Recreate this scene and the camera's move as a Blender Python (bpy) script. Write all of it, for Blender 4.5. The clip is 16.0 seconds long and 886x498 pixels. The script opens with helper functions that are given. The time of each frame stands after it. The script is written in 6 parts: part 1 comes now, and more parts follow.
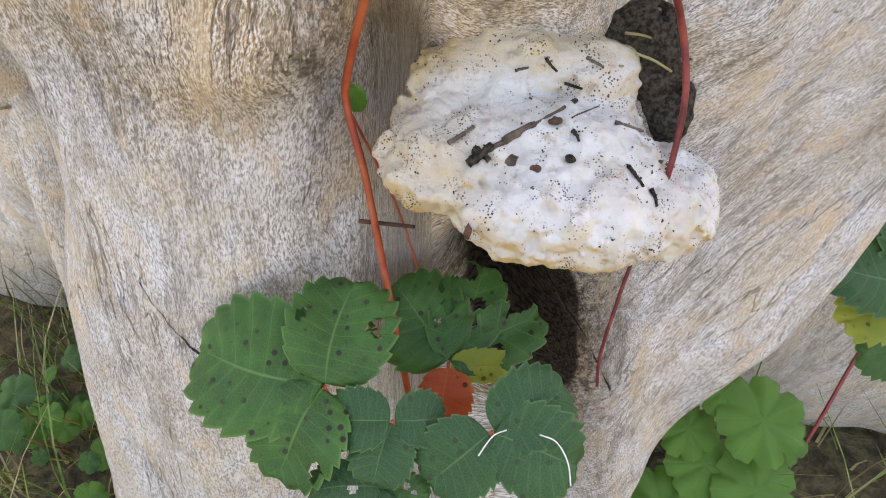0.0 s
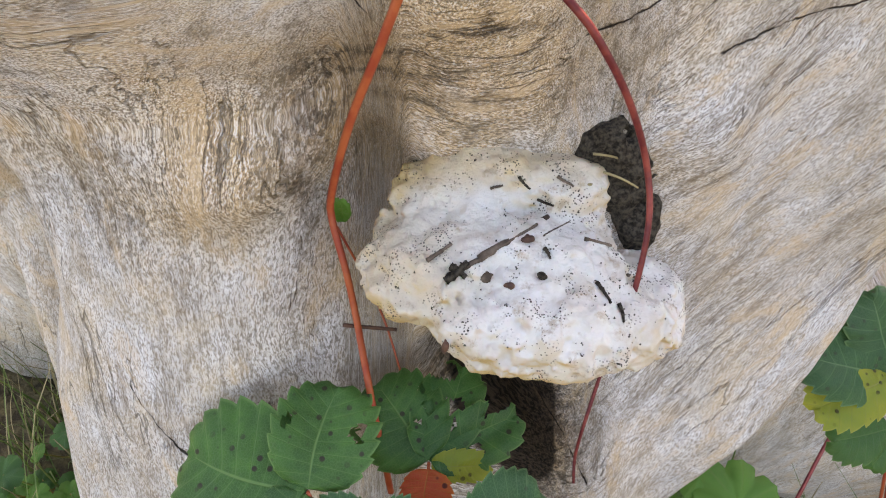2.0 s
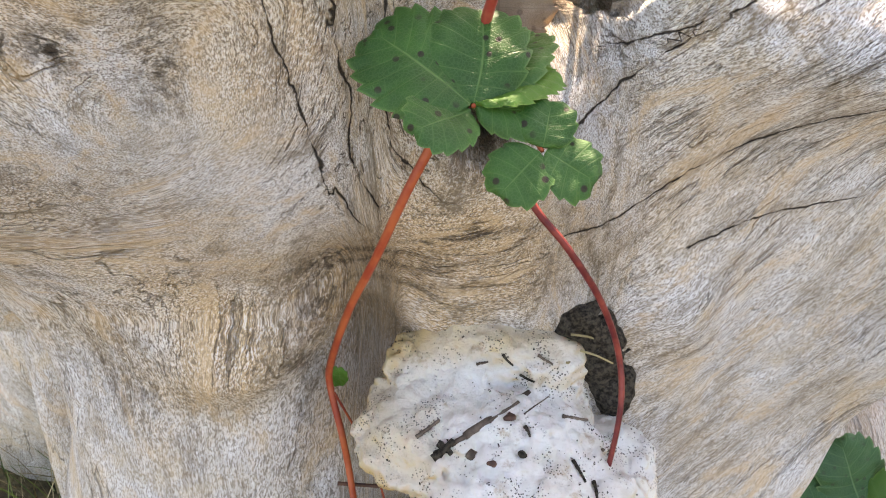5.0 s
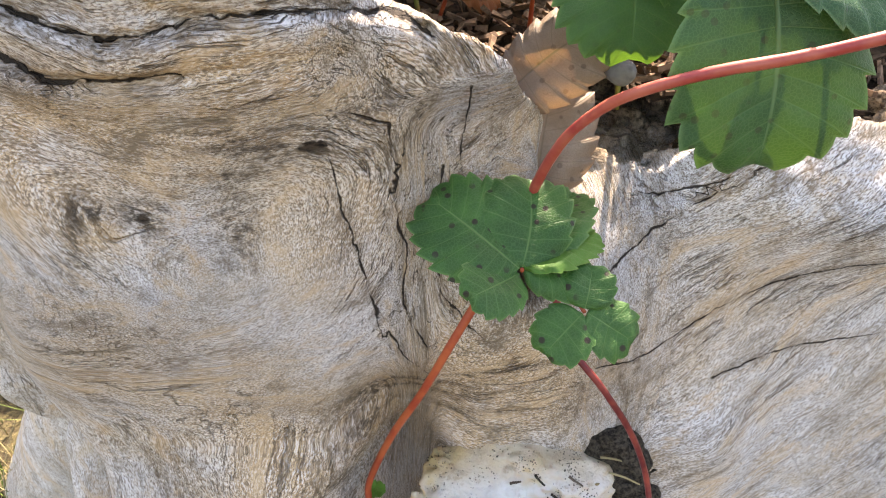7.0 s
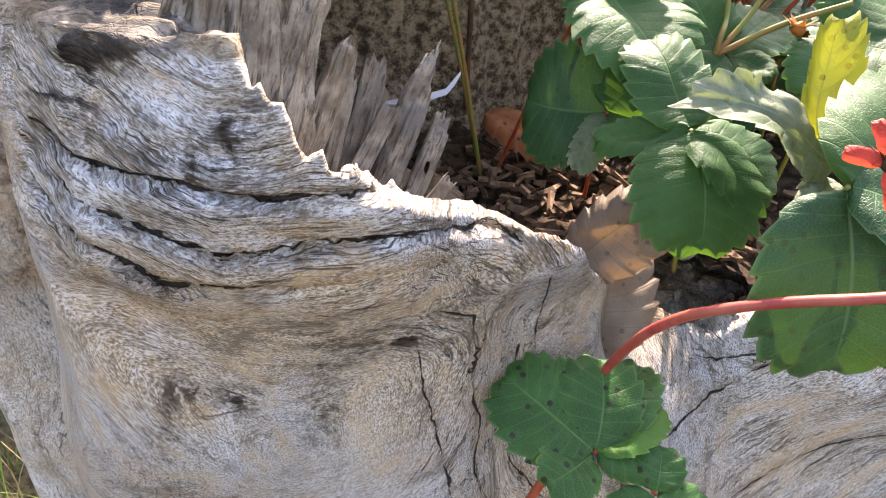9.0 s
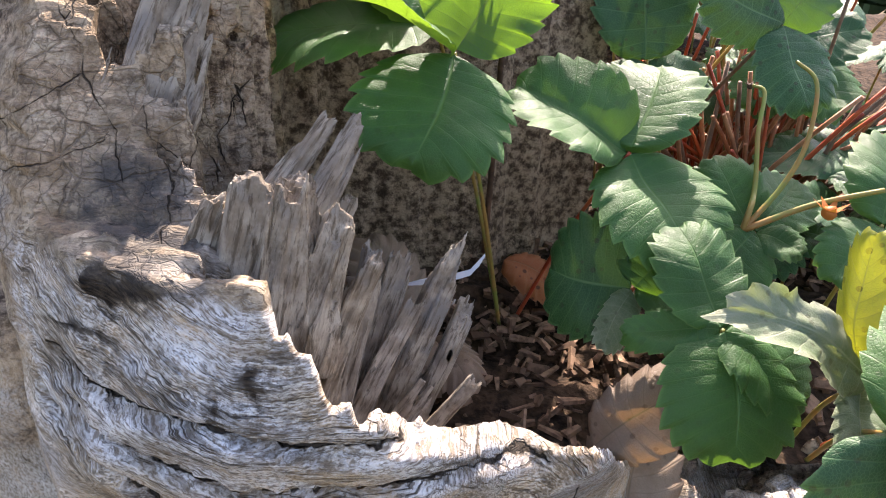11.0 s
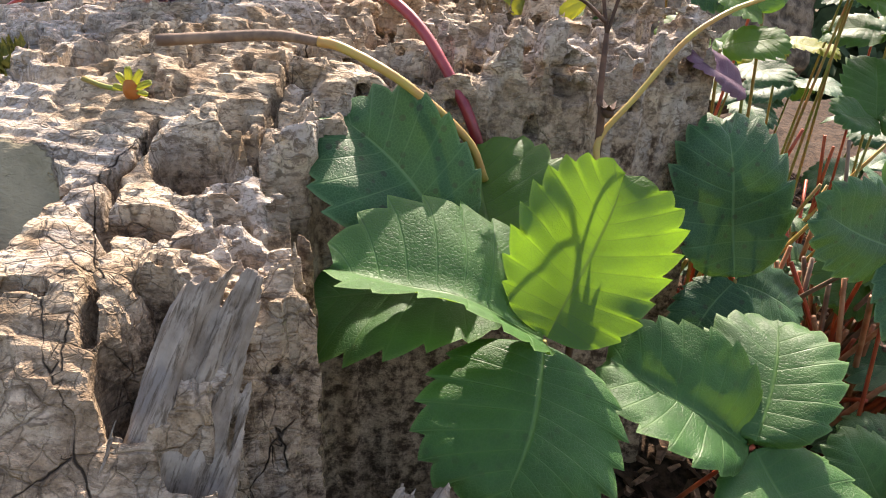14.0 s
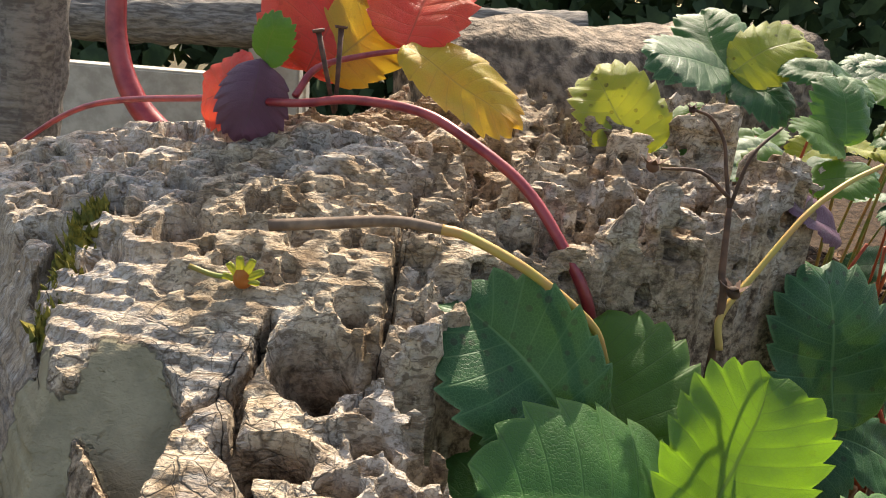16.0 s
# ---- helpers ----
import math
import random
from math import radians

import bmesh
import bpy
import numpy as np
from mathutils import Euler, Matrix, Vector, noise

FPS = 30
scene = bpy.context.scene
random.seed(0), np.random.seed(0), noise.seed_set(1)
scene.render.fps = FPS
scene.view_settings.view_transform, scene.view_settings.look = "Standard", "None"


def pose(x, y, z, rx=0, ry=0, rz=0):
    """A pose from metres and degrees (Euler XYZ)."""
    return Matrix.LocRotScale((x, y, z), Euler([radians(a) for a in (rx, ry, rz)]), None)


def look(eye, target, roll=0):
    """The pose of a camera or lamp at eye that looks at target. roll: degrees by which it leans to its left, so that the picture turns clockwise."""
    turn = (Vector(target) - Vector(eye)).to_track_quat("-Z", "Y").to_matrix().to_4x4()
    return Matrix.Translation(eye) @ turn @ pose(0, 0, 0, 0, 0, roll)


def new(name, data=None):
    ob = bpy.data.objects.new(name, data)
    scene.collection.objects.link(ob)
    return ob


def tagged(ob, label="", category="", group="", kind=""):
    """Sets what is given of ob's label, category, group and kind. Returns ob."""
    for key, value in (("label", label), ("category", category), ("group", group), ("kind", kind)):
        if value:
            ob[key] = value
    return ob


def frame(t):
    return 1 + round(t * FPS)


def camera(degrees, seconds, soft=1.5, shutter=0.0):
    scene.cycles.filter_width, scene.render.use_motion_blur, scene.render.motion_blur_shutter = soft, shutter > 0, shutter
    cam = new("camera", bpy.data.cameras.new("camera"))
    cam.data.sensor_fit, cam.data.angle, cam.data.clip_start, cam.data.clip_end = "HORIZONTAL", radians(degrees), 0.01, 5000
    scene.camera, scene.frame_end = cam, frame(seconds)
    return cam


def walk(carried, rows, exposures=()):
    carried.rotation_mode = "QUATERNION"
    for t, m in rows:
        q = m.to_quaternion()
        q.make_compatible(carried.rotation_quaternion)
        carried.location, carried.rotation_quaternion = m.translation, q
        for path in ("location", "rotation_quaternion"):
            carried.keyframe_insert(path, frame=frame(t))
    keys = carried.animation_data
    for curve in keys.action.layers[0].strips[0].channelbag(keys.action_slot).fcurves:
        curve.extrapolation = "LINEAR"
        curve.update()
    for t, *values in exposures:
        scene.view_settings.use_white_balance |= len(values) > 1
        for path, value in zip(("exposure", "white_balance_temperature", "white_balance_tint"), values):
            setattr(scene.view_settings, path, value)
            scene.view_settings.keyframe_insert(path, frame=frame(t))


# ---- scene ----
from mathutils.bvhtree import BVHTree

cam = camera(63.2, 16.0, soft=1.1)
METRES, EYE, TILT, LEAN, TURN = 0.6, 0.62, -43.0, 0.0, 0.0
ROWS = [
    (0.0, 0.0, 0.0, 0.0, 0.0, 0.0, -0.0),
    (0.5, 0.0011, -0.0097, 0.0134, -0.17, 0.74, 0.03),
    (1.0, 0.0061, -0.0165, 0.0262, -0.37, 1.54, 0.06),
    (1.5, 0.0082, -0.0232, 0.0418, -0.53, 2.37, 0.11),
    (2.0, 0.011, -0.0329, 0.0615, -0.65, 3.14, 0.12),
    (2.5, 0.0133, -0.0386, 0.0792, -0.74, 3.95, 0.1),
    (3.0, 0.0186, -0.0479, 0.1006, -0.83, 4.64, 0.04),
    (3.5, 0.027, -0.0626, 0.1219, -0.84, 5.4, -0.08),
    (6.0, 0.0054, -0.1281, 0.204, -0.59, 8.94, -1.44),
    (6.5, -0.0052, -0.1434, 0.2257, -0.58, 9.7, -1.77),
    (7.0, -0.0184, -0.161, 0.2498, -0.52, 10.62, -2.09),
    (7.5, -0.035, -0.1769, 0.2727, -0.49, 11.67, -2.41),
    (8.0, -0.0519, -0.1911, 0.2945, -0.43, 12.83, -2.74),
    (8.5, -0.0676, -0.2036, 0.3143, -0.4, 13.92, -3.06),
    (9.0, -0.0821, -0.2107, 0.3421, -0.34, 14.8, -3.37),
    (11.5, -0.1169, -0.2302, 0.5084, -0.59, 18.2, -4.56),
    (12.0, -0.1282, -0.2233, 0.5462, -0.68, 18.95, -4.62),
    (12.5, -0.1431, -0.2123, 0.5836, -0.84, 19.6, -4.57),
    (13.0, -0.1578, -0.2003, 0.6227, -1.09, 20.18, -4.39),
    (13.5, -0.1787, -0.189, 0.6634, -1.51, 20.63, -4.09),
    (14.0, -0.2022, -0.1716, 0.6997, -2.04, 21.11, -3.63),
    (14.5, -0.2291, -0.1592, 0.7337, -2.65, 21.51, -3.17),
    (15.0, -0.2531, -0.1594, 0.7699, -3.18, 21.86, -2.9),
    (15.5, -0.2807, -0.1668, 0.7993, -3.55, 22.36, -2.87),
    (16.0, -0.3162, -0.1856, 0.8192, -3.56, 22.98, -3.18),
]
EXPOSURES = [(0.0, 2.45, 8800, 21), (3.5, 2.42, 8800, 20), (6.0, 2.42, 8400, 19), (7.5, 2.35, 7900, 20), (9.0, 2.15, 7300, 22), (11.5, 1.85, 7000, 22), (12.5, 1.8, 7200, 22), (14.0, 1.58, 7300, 20), (16.0, 1.15, 7500, 12)]
walk(cam, [(t, pose(0, 0, EYE, TILT, LEAN, TURN) @ pose(METRES * x, METRES * y, METRES * z, 90 + pitch, roll, yaw)) for t, x, y, z, yaw, pitch, roll in ROWS], EXPOSURES)

# ---- light ----
SUN_AZ, SUN_EL = 10.0, 47.0  # degrees to the right of straight ahead, and above the horizon
world = bpy.data.worlds.new("sky")
scene.world = world
world.use_nodes = True
wn = world.node_tree
sky = wn.nodes.new("ShaderNodeTexSky")
sky.sky_type, sky.sun_disc = "NISHITA", False
sky.sun_elevation, sky.sun_rotation = radians(SUN_EL), radians(SUN_AZ)
wn.links.new(sky.outputs[0], wn.nodes["Background"].inputs[0])
sky.dust_density = 2.5
wn.nodes["Background"].inputs[1].default_value = 0.15
sun = new("sun", bpy.data.lights.new("sun", "SUN"))
sun.data.energy, sun.data.angle, sun.data.color = 4.6, radians(0.55), (1.0, 0.95, 0.86)
sun.matrix_world = look((0, 0, 0), (-math.sin(radians(SUN_AZ)) * math.cos(radians(SUN_EL)), -math.cos(radians(SUN_AZ)) * math.cos(radians(SUN_EL)), -math.sin(radians(SUN_EL))))


# ---- materials ----
class Nodes:
    """A small builder for node materials."""

    def __init__(self, name):
        self.mat = bpy.data.materials.new(name)
        self.mat.use_nodes = True
        self.tree = self.mat.node_tree
        self.bsdf = self.tree.nodes["Principled BSDF"]
        self.out = self.tree.nodes["Material Output"]

    def put(self, socket, value):
        if isinstance(value, bpy.types.NodeSocket):
            self.tree.links.new(value, socket)
        elif isinstance(value, (tuple, list)) and len(value) == 3 and socket.type == "RGBA":
            socket.default_value = (*value, 1)
        else:
            socket.default_value = value

    def node(self, kind, **inputs):
        n = self.tree.nodes.new(kind)
        for k, v in inputs.items():
            self.put(n.inputs[k.replace("_", " ")], v)
        return n

    def attr(self, name):
        n = self.tree.nodes.new("ShaderNodeAttribute")
        n.attribute_name = name
        return n.outputs

    def math(self, op, a, b=0.0, clamp=False):
        n = self.tree.nodes.new("ShaderNodeMath")
        n.operation, n.use_clamp = op, clamp
        self.put(n.inputs[0], a)
        self.put(n.inputs[1], b)
        return n.outputs[0]

    def scale(self, vec, s):
        n = self.tree.nodes.new("ShaderNodeVectorMath")
        n.operation = "MULTIPLY"
        self.put(n.inputs[0], vec)
        n.inputs[1].default_value = s
        return n.outputs[0]

    def add(self, a, b):
        n = self.tree.nodes.new("ShaderNodeVectorMath")
        n.operation = "ADD"
        self.put(n.inputs[0], a)
        self.put(n.inputs[1], b)
        return n.outputs[0]

    def noise(self, vec, scale, detail=3.0, rough=0.55, distort=0.0):
        n = self.node("ShaderNodeTexNoise", Scale=scale, Detail=detail, Roughness=rough, Distortion=distort)
        self.put(n.inputs["Vector"], vec)
        return n.outputs["Fac"]

    def voronoi(self, vec, scale, feature="F1", rand=1.0):
        n = self.tree.nodes.new("ShaderNodeTexVoronoi")
        n.feature = feature
        self.put(n.inputs["Vector"], vec)
        n.inputs["Scale"].default_value = scale
        n.inputs["Randomness"].default_value = rand
        return n.outputs["Distance"]

    def ramp(self, fac, lo, hi, a=0.0, b=1.0):
        n = self.tree.nodes.new("ShaderNodeMapRange")
        n.clamp = True
        n.interpolation_type = "SMOOTHSTEP"
        for i, v in enumerate((fac, lo, hi, a, b)):
            self.put(n.inputs[i], v)
        return n.outputs[0]

    def mix(self, fac, a, b, blend="MIX"):
        n = self.tree.nodes.new("ShaderNodeMix")
        n.data_type, n.blend_type = "RGBA", blend
        self.put(n.inputs[0], fac)
        self.put(n.inputs[6], a)
        self.put(n.inputs[7], b)
        return n.outputs[2]

    def colours(self, fac, *stops):
        n = self.tree.nodes.new("ShaderNodeValToRGB")
        ramp = n.color_ramp
        while len(ramp.elements) < len(stops):
            ramp.elements.new(0.5)
        for e, (at, c) in zip(ramp.elements, stops):
            e.position, e.color = at, (*c, 1)
        self.put(n.inputs[0], fac)
        return n.outputs[0]

    def bump(self, height, strength, distance, normal=None):
        n = self.node("ShaderNodeBump", Strength=strength, Distance=distance, Height=height)
        if normal:
            self.put(n.inputs["Normal"], normal)
        return n.outputs[0]

    def coords(self):
        return self.tree.nodes.new("ShaderNodeTexCoord").outputs["Object"]

    def random(self):
        return self.tree.nodes.new("ShaderNodeObjectInfo").outputs["Random"]

    def done(self, color, rough=0.7, normal=None, spec=0.3, **more):
        self.put(self.bsdf.inputs["Base Color"], color)
        self.put(self.bsdf.inputs["Roughness"], rough)
        self.put(self.bsdf.inputs["Specular IOR Level"], spec)
        if normal:
            self.put(self.bsdf.inputs["Normal"], normal)
        for k, v in more.items():
            self.put(self.bsdf.inputs[k.replace("_", " ")], v)
        return self.mat


def wood_material(name="weathered_wood"):
    """Silvered barkless wood. flow: along the grain, across it; rot: how far it has crumbled; stain: black weathering,
    and shade painted into the hollow, the hole and the alcove's edge; warm: tan wood.
    """
    m = Nodes(name)
    flow = m.attr("flow")["Vector"]
    stain_shade, rot, warm = m.attr("stain_shade")["Fac"], m.attr("rot")["Fac"], m.attr("warm")["Fac"]
    p = m.coords()
    wander = m.node("ShaderNodeTexNoise", Scale=55.0, Detail=3.0).outputs["Color"]
    flow = m.add(flow, m.scale(m.add(wander, (-0.5, -0.5, -0.5)), (0.006, 0.004, 0.006)))
    pore = m.noise(m.scale(flow, (900, 500, 900)), 1.0, 2, 0.6)
    hatch = m.noise(m.scale(flow, (420, 1300, 420)), 1.0, 3, 0.6)
    fine = m.noise(m.scale(flow, (190, 640, 190)), 1.0, 4, 0.65)
    streak = m.noise(m.scale(flow, (48, 165, 48)), 1.0, 5, 0.65, 0.6)
    band = m.noise(m.scale(flow, (11, 42, 11)), 1.0, 7, 0.68, 0.5)
    band2 = m.noise(m.add(m.scale(flow, (16, 30, 16)), (5, 3, 8)), 1.0, 6, 0.7, 0.8)
    speck = m.noise(p, 700, 3, 0.7)
    patch2 = m.noise(m.add(p, (3.1, 7.7, 1.3)), 24, 6, 0.7, 0.5)
    bleach = m.noise(m.add(p, (1.7, 4.2, 8.8)), 14, 7, 0.72, 0.6)
    c = m.colours(band, (0.28, (0.20, 0.155, 0.11)), (0.38, (0.40, 0.34, 0.27)), (0.47, (0.60, 0.53, 0.43)), (0.55, (0.63, 0.59, 0.53)), (0.62, (0.52, 0.45, 0.36)), (0.70, (0.34, 0.28, 0.21)))
    c = m.mix(m.ramp(band2, 0.47, 0.68, 0, 0.8), c, (0.57, 0.40, 0.225))
    c = m.mix(m.ramp(band2, 0.30, 0.43, 0.75, 0), c, (0.53, 0.54, 0.57))
    c = m.mix(m.ramp(bleach, 0.45, 0.59, 0, 0.9), c, (0.76, 0.785, 0.82))
    c = m.mix(m.math("MULTIPLY", warm, m.ramp(patch2, 0.34, 0.60, 0.55, 0.95)), c, m.mix(m.ramp(band, 0.38, 0.6), (0.47, 0.31, 0.165), (0.64, 0.455, 0.255)))
    c = m.mix(m.ramp(streak, 0.54, 0.72, 0, 0.42), c, (0.22, 0.165, 0.115))
    c = m.mix(m.ramp(fine, 0.50, 0.66, 0, 0.58), c, (0.19, 0.15, 0.11))
    c = m.mix(m.ramp(hatch, 0.50, 0.60, 0, 0.8), c, (0.15, 0.115, 0.085))
    c = m.mix(m.ramp(hatch, 0.38, 0.48, 0.7, 0), c, (0.80, 0.78, 0.75))
    c = m.mix(m.ramp(pore, 0.56, 0.66, 0, 0.4), c, (0.22, 0.17, 0.125))
    c = m.mix(m.ramp(speck, 0.62, 0.74, 0, 0.35), c, (0.18, 0.14, 0.10))
    silver = m.mix(m.ramp(m.noise(m.scale(flow, (30, 70, 30)), 1.0, 6, 0.7, 0.4), 0.38, 0.62), (0.50, 0.455, 0.395), (0.70, 0.685, 0.66))
    silver = m.mix(m.ramp(hatch, 0.46, 0.60, 0, 0.75), silver, (0.27, 0.225, 0.175))
    silver = m.mix(m.ramp(m.noise(m.add(p, (4, 9, 1)), 17, 5, 0.65), 0.48, 0.66, 0, 0.7), silver, (0.60, 0.47, 0.30))
    c = m.mix(m.math("MULTIPLY", m.attr("pale")["Fac"], m.ramp(bleach, 0.30, 0.52, 0.3, 0.8)), c, silver)
    line = m.noise(m.scale(flow, (7, 58, 7)), 1.0, 3, 0.6, 0.4)
    where = m.ramp(m.noise(m.add(p, (2, 2, 2)), 15, 3), 0.50, 0.58)
    crack = m.math("MULTIPLY", m.ramp(m.math("ABSOLUTE", m.math("SUBTRACT", line, 0.5)), 0.003, 0.011, 1, 0), where)
    c = m.mix(m.math("MULTIPLY", crack, 0.45), c, (0.05, 0.038, 0.026))
    contour = m.noise(m.scale(flow, (9, 78, 9)), 1.0, 4, 0.6, 0.7)
    ring = m.math("MULTIPLY", m.ramp(m.math("ABSOLUTE", m.math("SUBTRACT", contour, 0.5)), 0.0, 0.034, 1, 0), m.ramp(m.noise(m.add(p, (6, 2, 9)), 13, 4, 0.6), 0.47, 0.58))
    c = m.mix(m.math("MULTIPLY", ring, 0.5), c, (0.17, 0.115, 0.07))
    hair = m.noise(m.scale(flow, (16, 300, 16)), 1.0, 2, 0.5, 0.3)
    hair = m.math("MULTIPLY", m.ramp(m.math("ABSOLUTE", m.math("SUBTRACT", hair, 0.5)), 0.0, 0.030, 1, 0), m.math("MULTIPLY", m.attr("opened")["Fac"], m.ramp(m.noise(m.scale(flow, (20, 75, 20)), 1.0, 4, 0.65), 0.44, 0.58)))
    c = m.mix(m.math("MULTIPLY", hair, 0.9), c, (0.07, 0.052, 0.036))
    tide = m.noise(m.add(m.scale(flow, (13, 27, 13)), (9, 4, 2)), 1.0, 7, 0.72, 0.9)
    c = m.mix(m.math("MULTIPLY", m.math("MULTIPLY", m.ramp(tide, 0.50, 0.66), m.math("SUBTRACT", 1.0, m.math("MULTIPLY", m.attr("pale")["Fac"], 0.65))), m.ramp(fine, 0.38, 0.56, 0.35, 0.95)), c, (0.20, 0.155, 0.105))
    c = m.mix(m.ramp(tide, 0.32, 0.50, 0.68, 0), c, (0.60, 0.43, 0.255))
    speckle = m.ramp(m.noise(p, 170, 5, 0.7), 0.42, 0.58, 0.15, 1.0)
    fleck = m.ramp(m.noise(m.scale(flow, (60, 330, 60)), 1.0, 4, 0.65), 0.50, 0.58)
    c = m.mix(m.math("MULTIPLY", m.math("MULTIPLY", stain_shade, fleck), 0.9), c, (0.03, 0.022, 0.015))
    dark = m.math("MULTIPLY", m.math("MULTIPLY", stain_shade, speckle), m.ramp(m.math("ADD", streak, m.math("MULTIPLY", fine, 0.6)), 0.60, 0.86, 0.2, 1.0))
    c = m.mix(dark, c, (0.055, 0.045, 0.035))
    # Highest values go near black, mostly the painted shade of hollow and hole.
    c = m.mix(m.ramp(stain_shade, 0.86, 1.0), c, m.mix(m.ramp(fine, 0.4, 0.6), (0.012, 0.009, 0.007), (0.06, 0.045, 0.032)))
    sawn = m.attr("sawn")["Fac"]
    c = m.mix(sawn, c, m.mix(m.ramp(m.noise(p, 35, 5, 0.65), 0.35, 0.7), (0.30, 0.26, 0.165), (0.19, 0.165, 0.105)))
    # the rotten top: crumbling, with shrinkage cracks
    warped = m.add(m.scale(p, (1, 1.7, 1)), m.scale(wander, (0.004, 0.004, 0.004)))
    cube = m.voronoi(warped, 85, "DISTANCE_TO_EDGE")
    cube2 = m.voronoi(warped, 34, "DISTANCE_TO_EDGE")
    cubes = m.math("MULTIPLY", m.ramp(cube, 0.0, 0.045, 1, 0), m.ramp(m.noise(p, 16, 2), 0.47, 0.58))
    cubes = m.math("MULTIPLY", m.math("MAXIMUM", cubes, m.ramp(cube2, 0.0, 0.02, 1, 0)), m.ramp(m.noise(m.add(p, (7, 1, 3)), 11, 2), 0.48, 0.60, 0, 0.6))
    cubes = m.math("MAXIMUM", cubes, m.math("MULTIPLY", m.attr("crackle")["Fac"], m.math("MAXIMUM", m.ramp(m.voronoi(m.add(warped, (0.3, 0.1, 0.2)), 36, "DISTANCE_TO_EDGE"), 0.0, 0.028, 1, 0), m.ramp(m.voronoi(m.add(m.scale(p, (1.6, 1.2, 0.9)), m.scale(wander, (0.006, 0.006, 0.006))), 80, "DISTANCE_TO_EDGE"), 0.0, 0.04, 0.55, 0))))
    width = m.ramp(m.noise(p, 60, 3), 0.3, 0.7, 0.3, 1.3)
    cubes = m.math("MULTIPLY", cubes, m.ramp(width, 0.35, 0.8, 0.35, 1.0))
    rgrain = m.noise(m.scale(m.add(p, m.scale(wander, (0.012, 0.012, 0.012))), (60, 420, 300)), 1.0, 4, 0.65)
    rc = m.mix(m.ramp(m.noise(p, 45, 5, 0.7), 0.35, 0.65), (0.27, 0.185, 0.105), (0.57, 0.465, 0.33))
    rc = m.mix(m.ramp(m.noise(p, 15, 4, 0.65), 0.5, 0.62, 0, 0.7), rc, (0.50, 0.455, 0.40))
    rc = m.mix(m.ramp(m.noise(m.add(p, (4, 4, 1)), 20, 4, 0.65), 0.55, 0.65, 0, 0.5), rc, (0.21, 0.19, 0.14))
    rc = m.mix(m.ramp(rgrain, 0.47, 0.62, 0, 0.8), rc, (0.12, 0.085, 0.055))
    rc = m.mix(m.ramp(m.noise(p, 420, 3, 0.7), 0.52, 0.68, 0, 0.6), rc, (0.14, 0.10, 0.065))
    rc = m.mix(m.math("MULTIPLY", cubes, 0.6), rc, (0.06, 0.043, 0.028))
    
    # Brown rotten wood, with painted shade in the pits mixed in.
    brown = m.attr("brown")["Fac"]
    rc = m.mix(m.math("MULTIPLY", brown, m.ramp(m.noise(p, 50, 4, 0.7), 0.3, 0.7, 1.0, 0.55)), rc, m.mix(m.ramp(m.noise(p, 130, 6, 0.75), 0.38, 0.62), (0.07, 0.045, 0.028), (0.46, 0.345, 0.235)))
    rc = m.mix(m.math("MULTIPLY", m.math("MULTIPLY", stain_shade, m.ramp(m.noise(p, 60, 5, 0.7), 0.3, 0.6, 0.45, 1.0)), 0.95, True), rc, (0.055, 0.052, 0.05))
    c = m.mix(rot, c, rc)
    split = m.node("ShaderNodeSeparateXYZ", Vector=m.attr("split")["Vector"]).outputs
    off = m.math("ABSOLUTE", m.math("ADD", split[0], m.math("MULTIPLY", m.math("SUBTRACT", m.noise(p, 75, 3, 0.6), 0.5), 0.0055)))
    gap = m.math("SUBTRACT", off, m.math("MULTIPLY", m.math("SUBTRACT", width, 0.35), split[2]))
    gap = m.math("MULTIPLY", m.ramp(gap, -0.0003, 0.0002, 1, 0), m.ramp(split[1], 0.0028, 0.0044, 1, 0))
    c = m.mix(m.math("MULTIPLY", m.ramp(split[1], 0.0, 0.007, 0.5, 0), m.ramp(streak, 0.42, 0.6)), c, (0.16, 0.115, 0.075))
    c = m.mix(m.math("MULTIPLY", gap, 0.95), c, (0.022, 0.016, 0.011))
    h = m.math("ADD", m.math("MULTIPLY", fine, -0.45), m.math("MULTIPLY", streak, -0.6))
    h = m.math("SUBTRACT", m.math("SUBTRACT", m.math("SUBTRACT", h, m.math("MULTIPLY", hatch, 0.3)), m.math("MULTIPLY", crack, 0.8)), m.math("MULTIPLY", hair, 0.8))
    rh = m.math("SUBTRACT", m.math("MULTIPLY", rgrain, 1.1), m.math("MULTIPLY", cubes, 0.5))
    hh = m.math("SUBTRACT", m.mix(rot, h, rh), m.math("MULTIPLY", gap, 1.6))
    return m.done(c, 0.82, m.bump(hh, 0.9, 0.0034), 0.18)


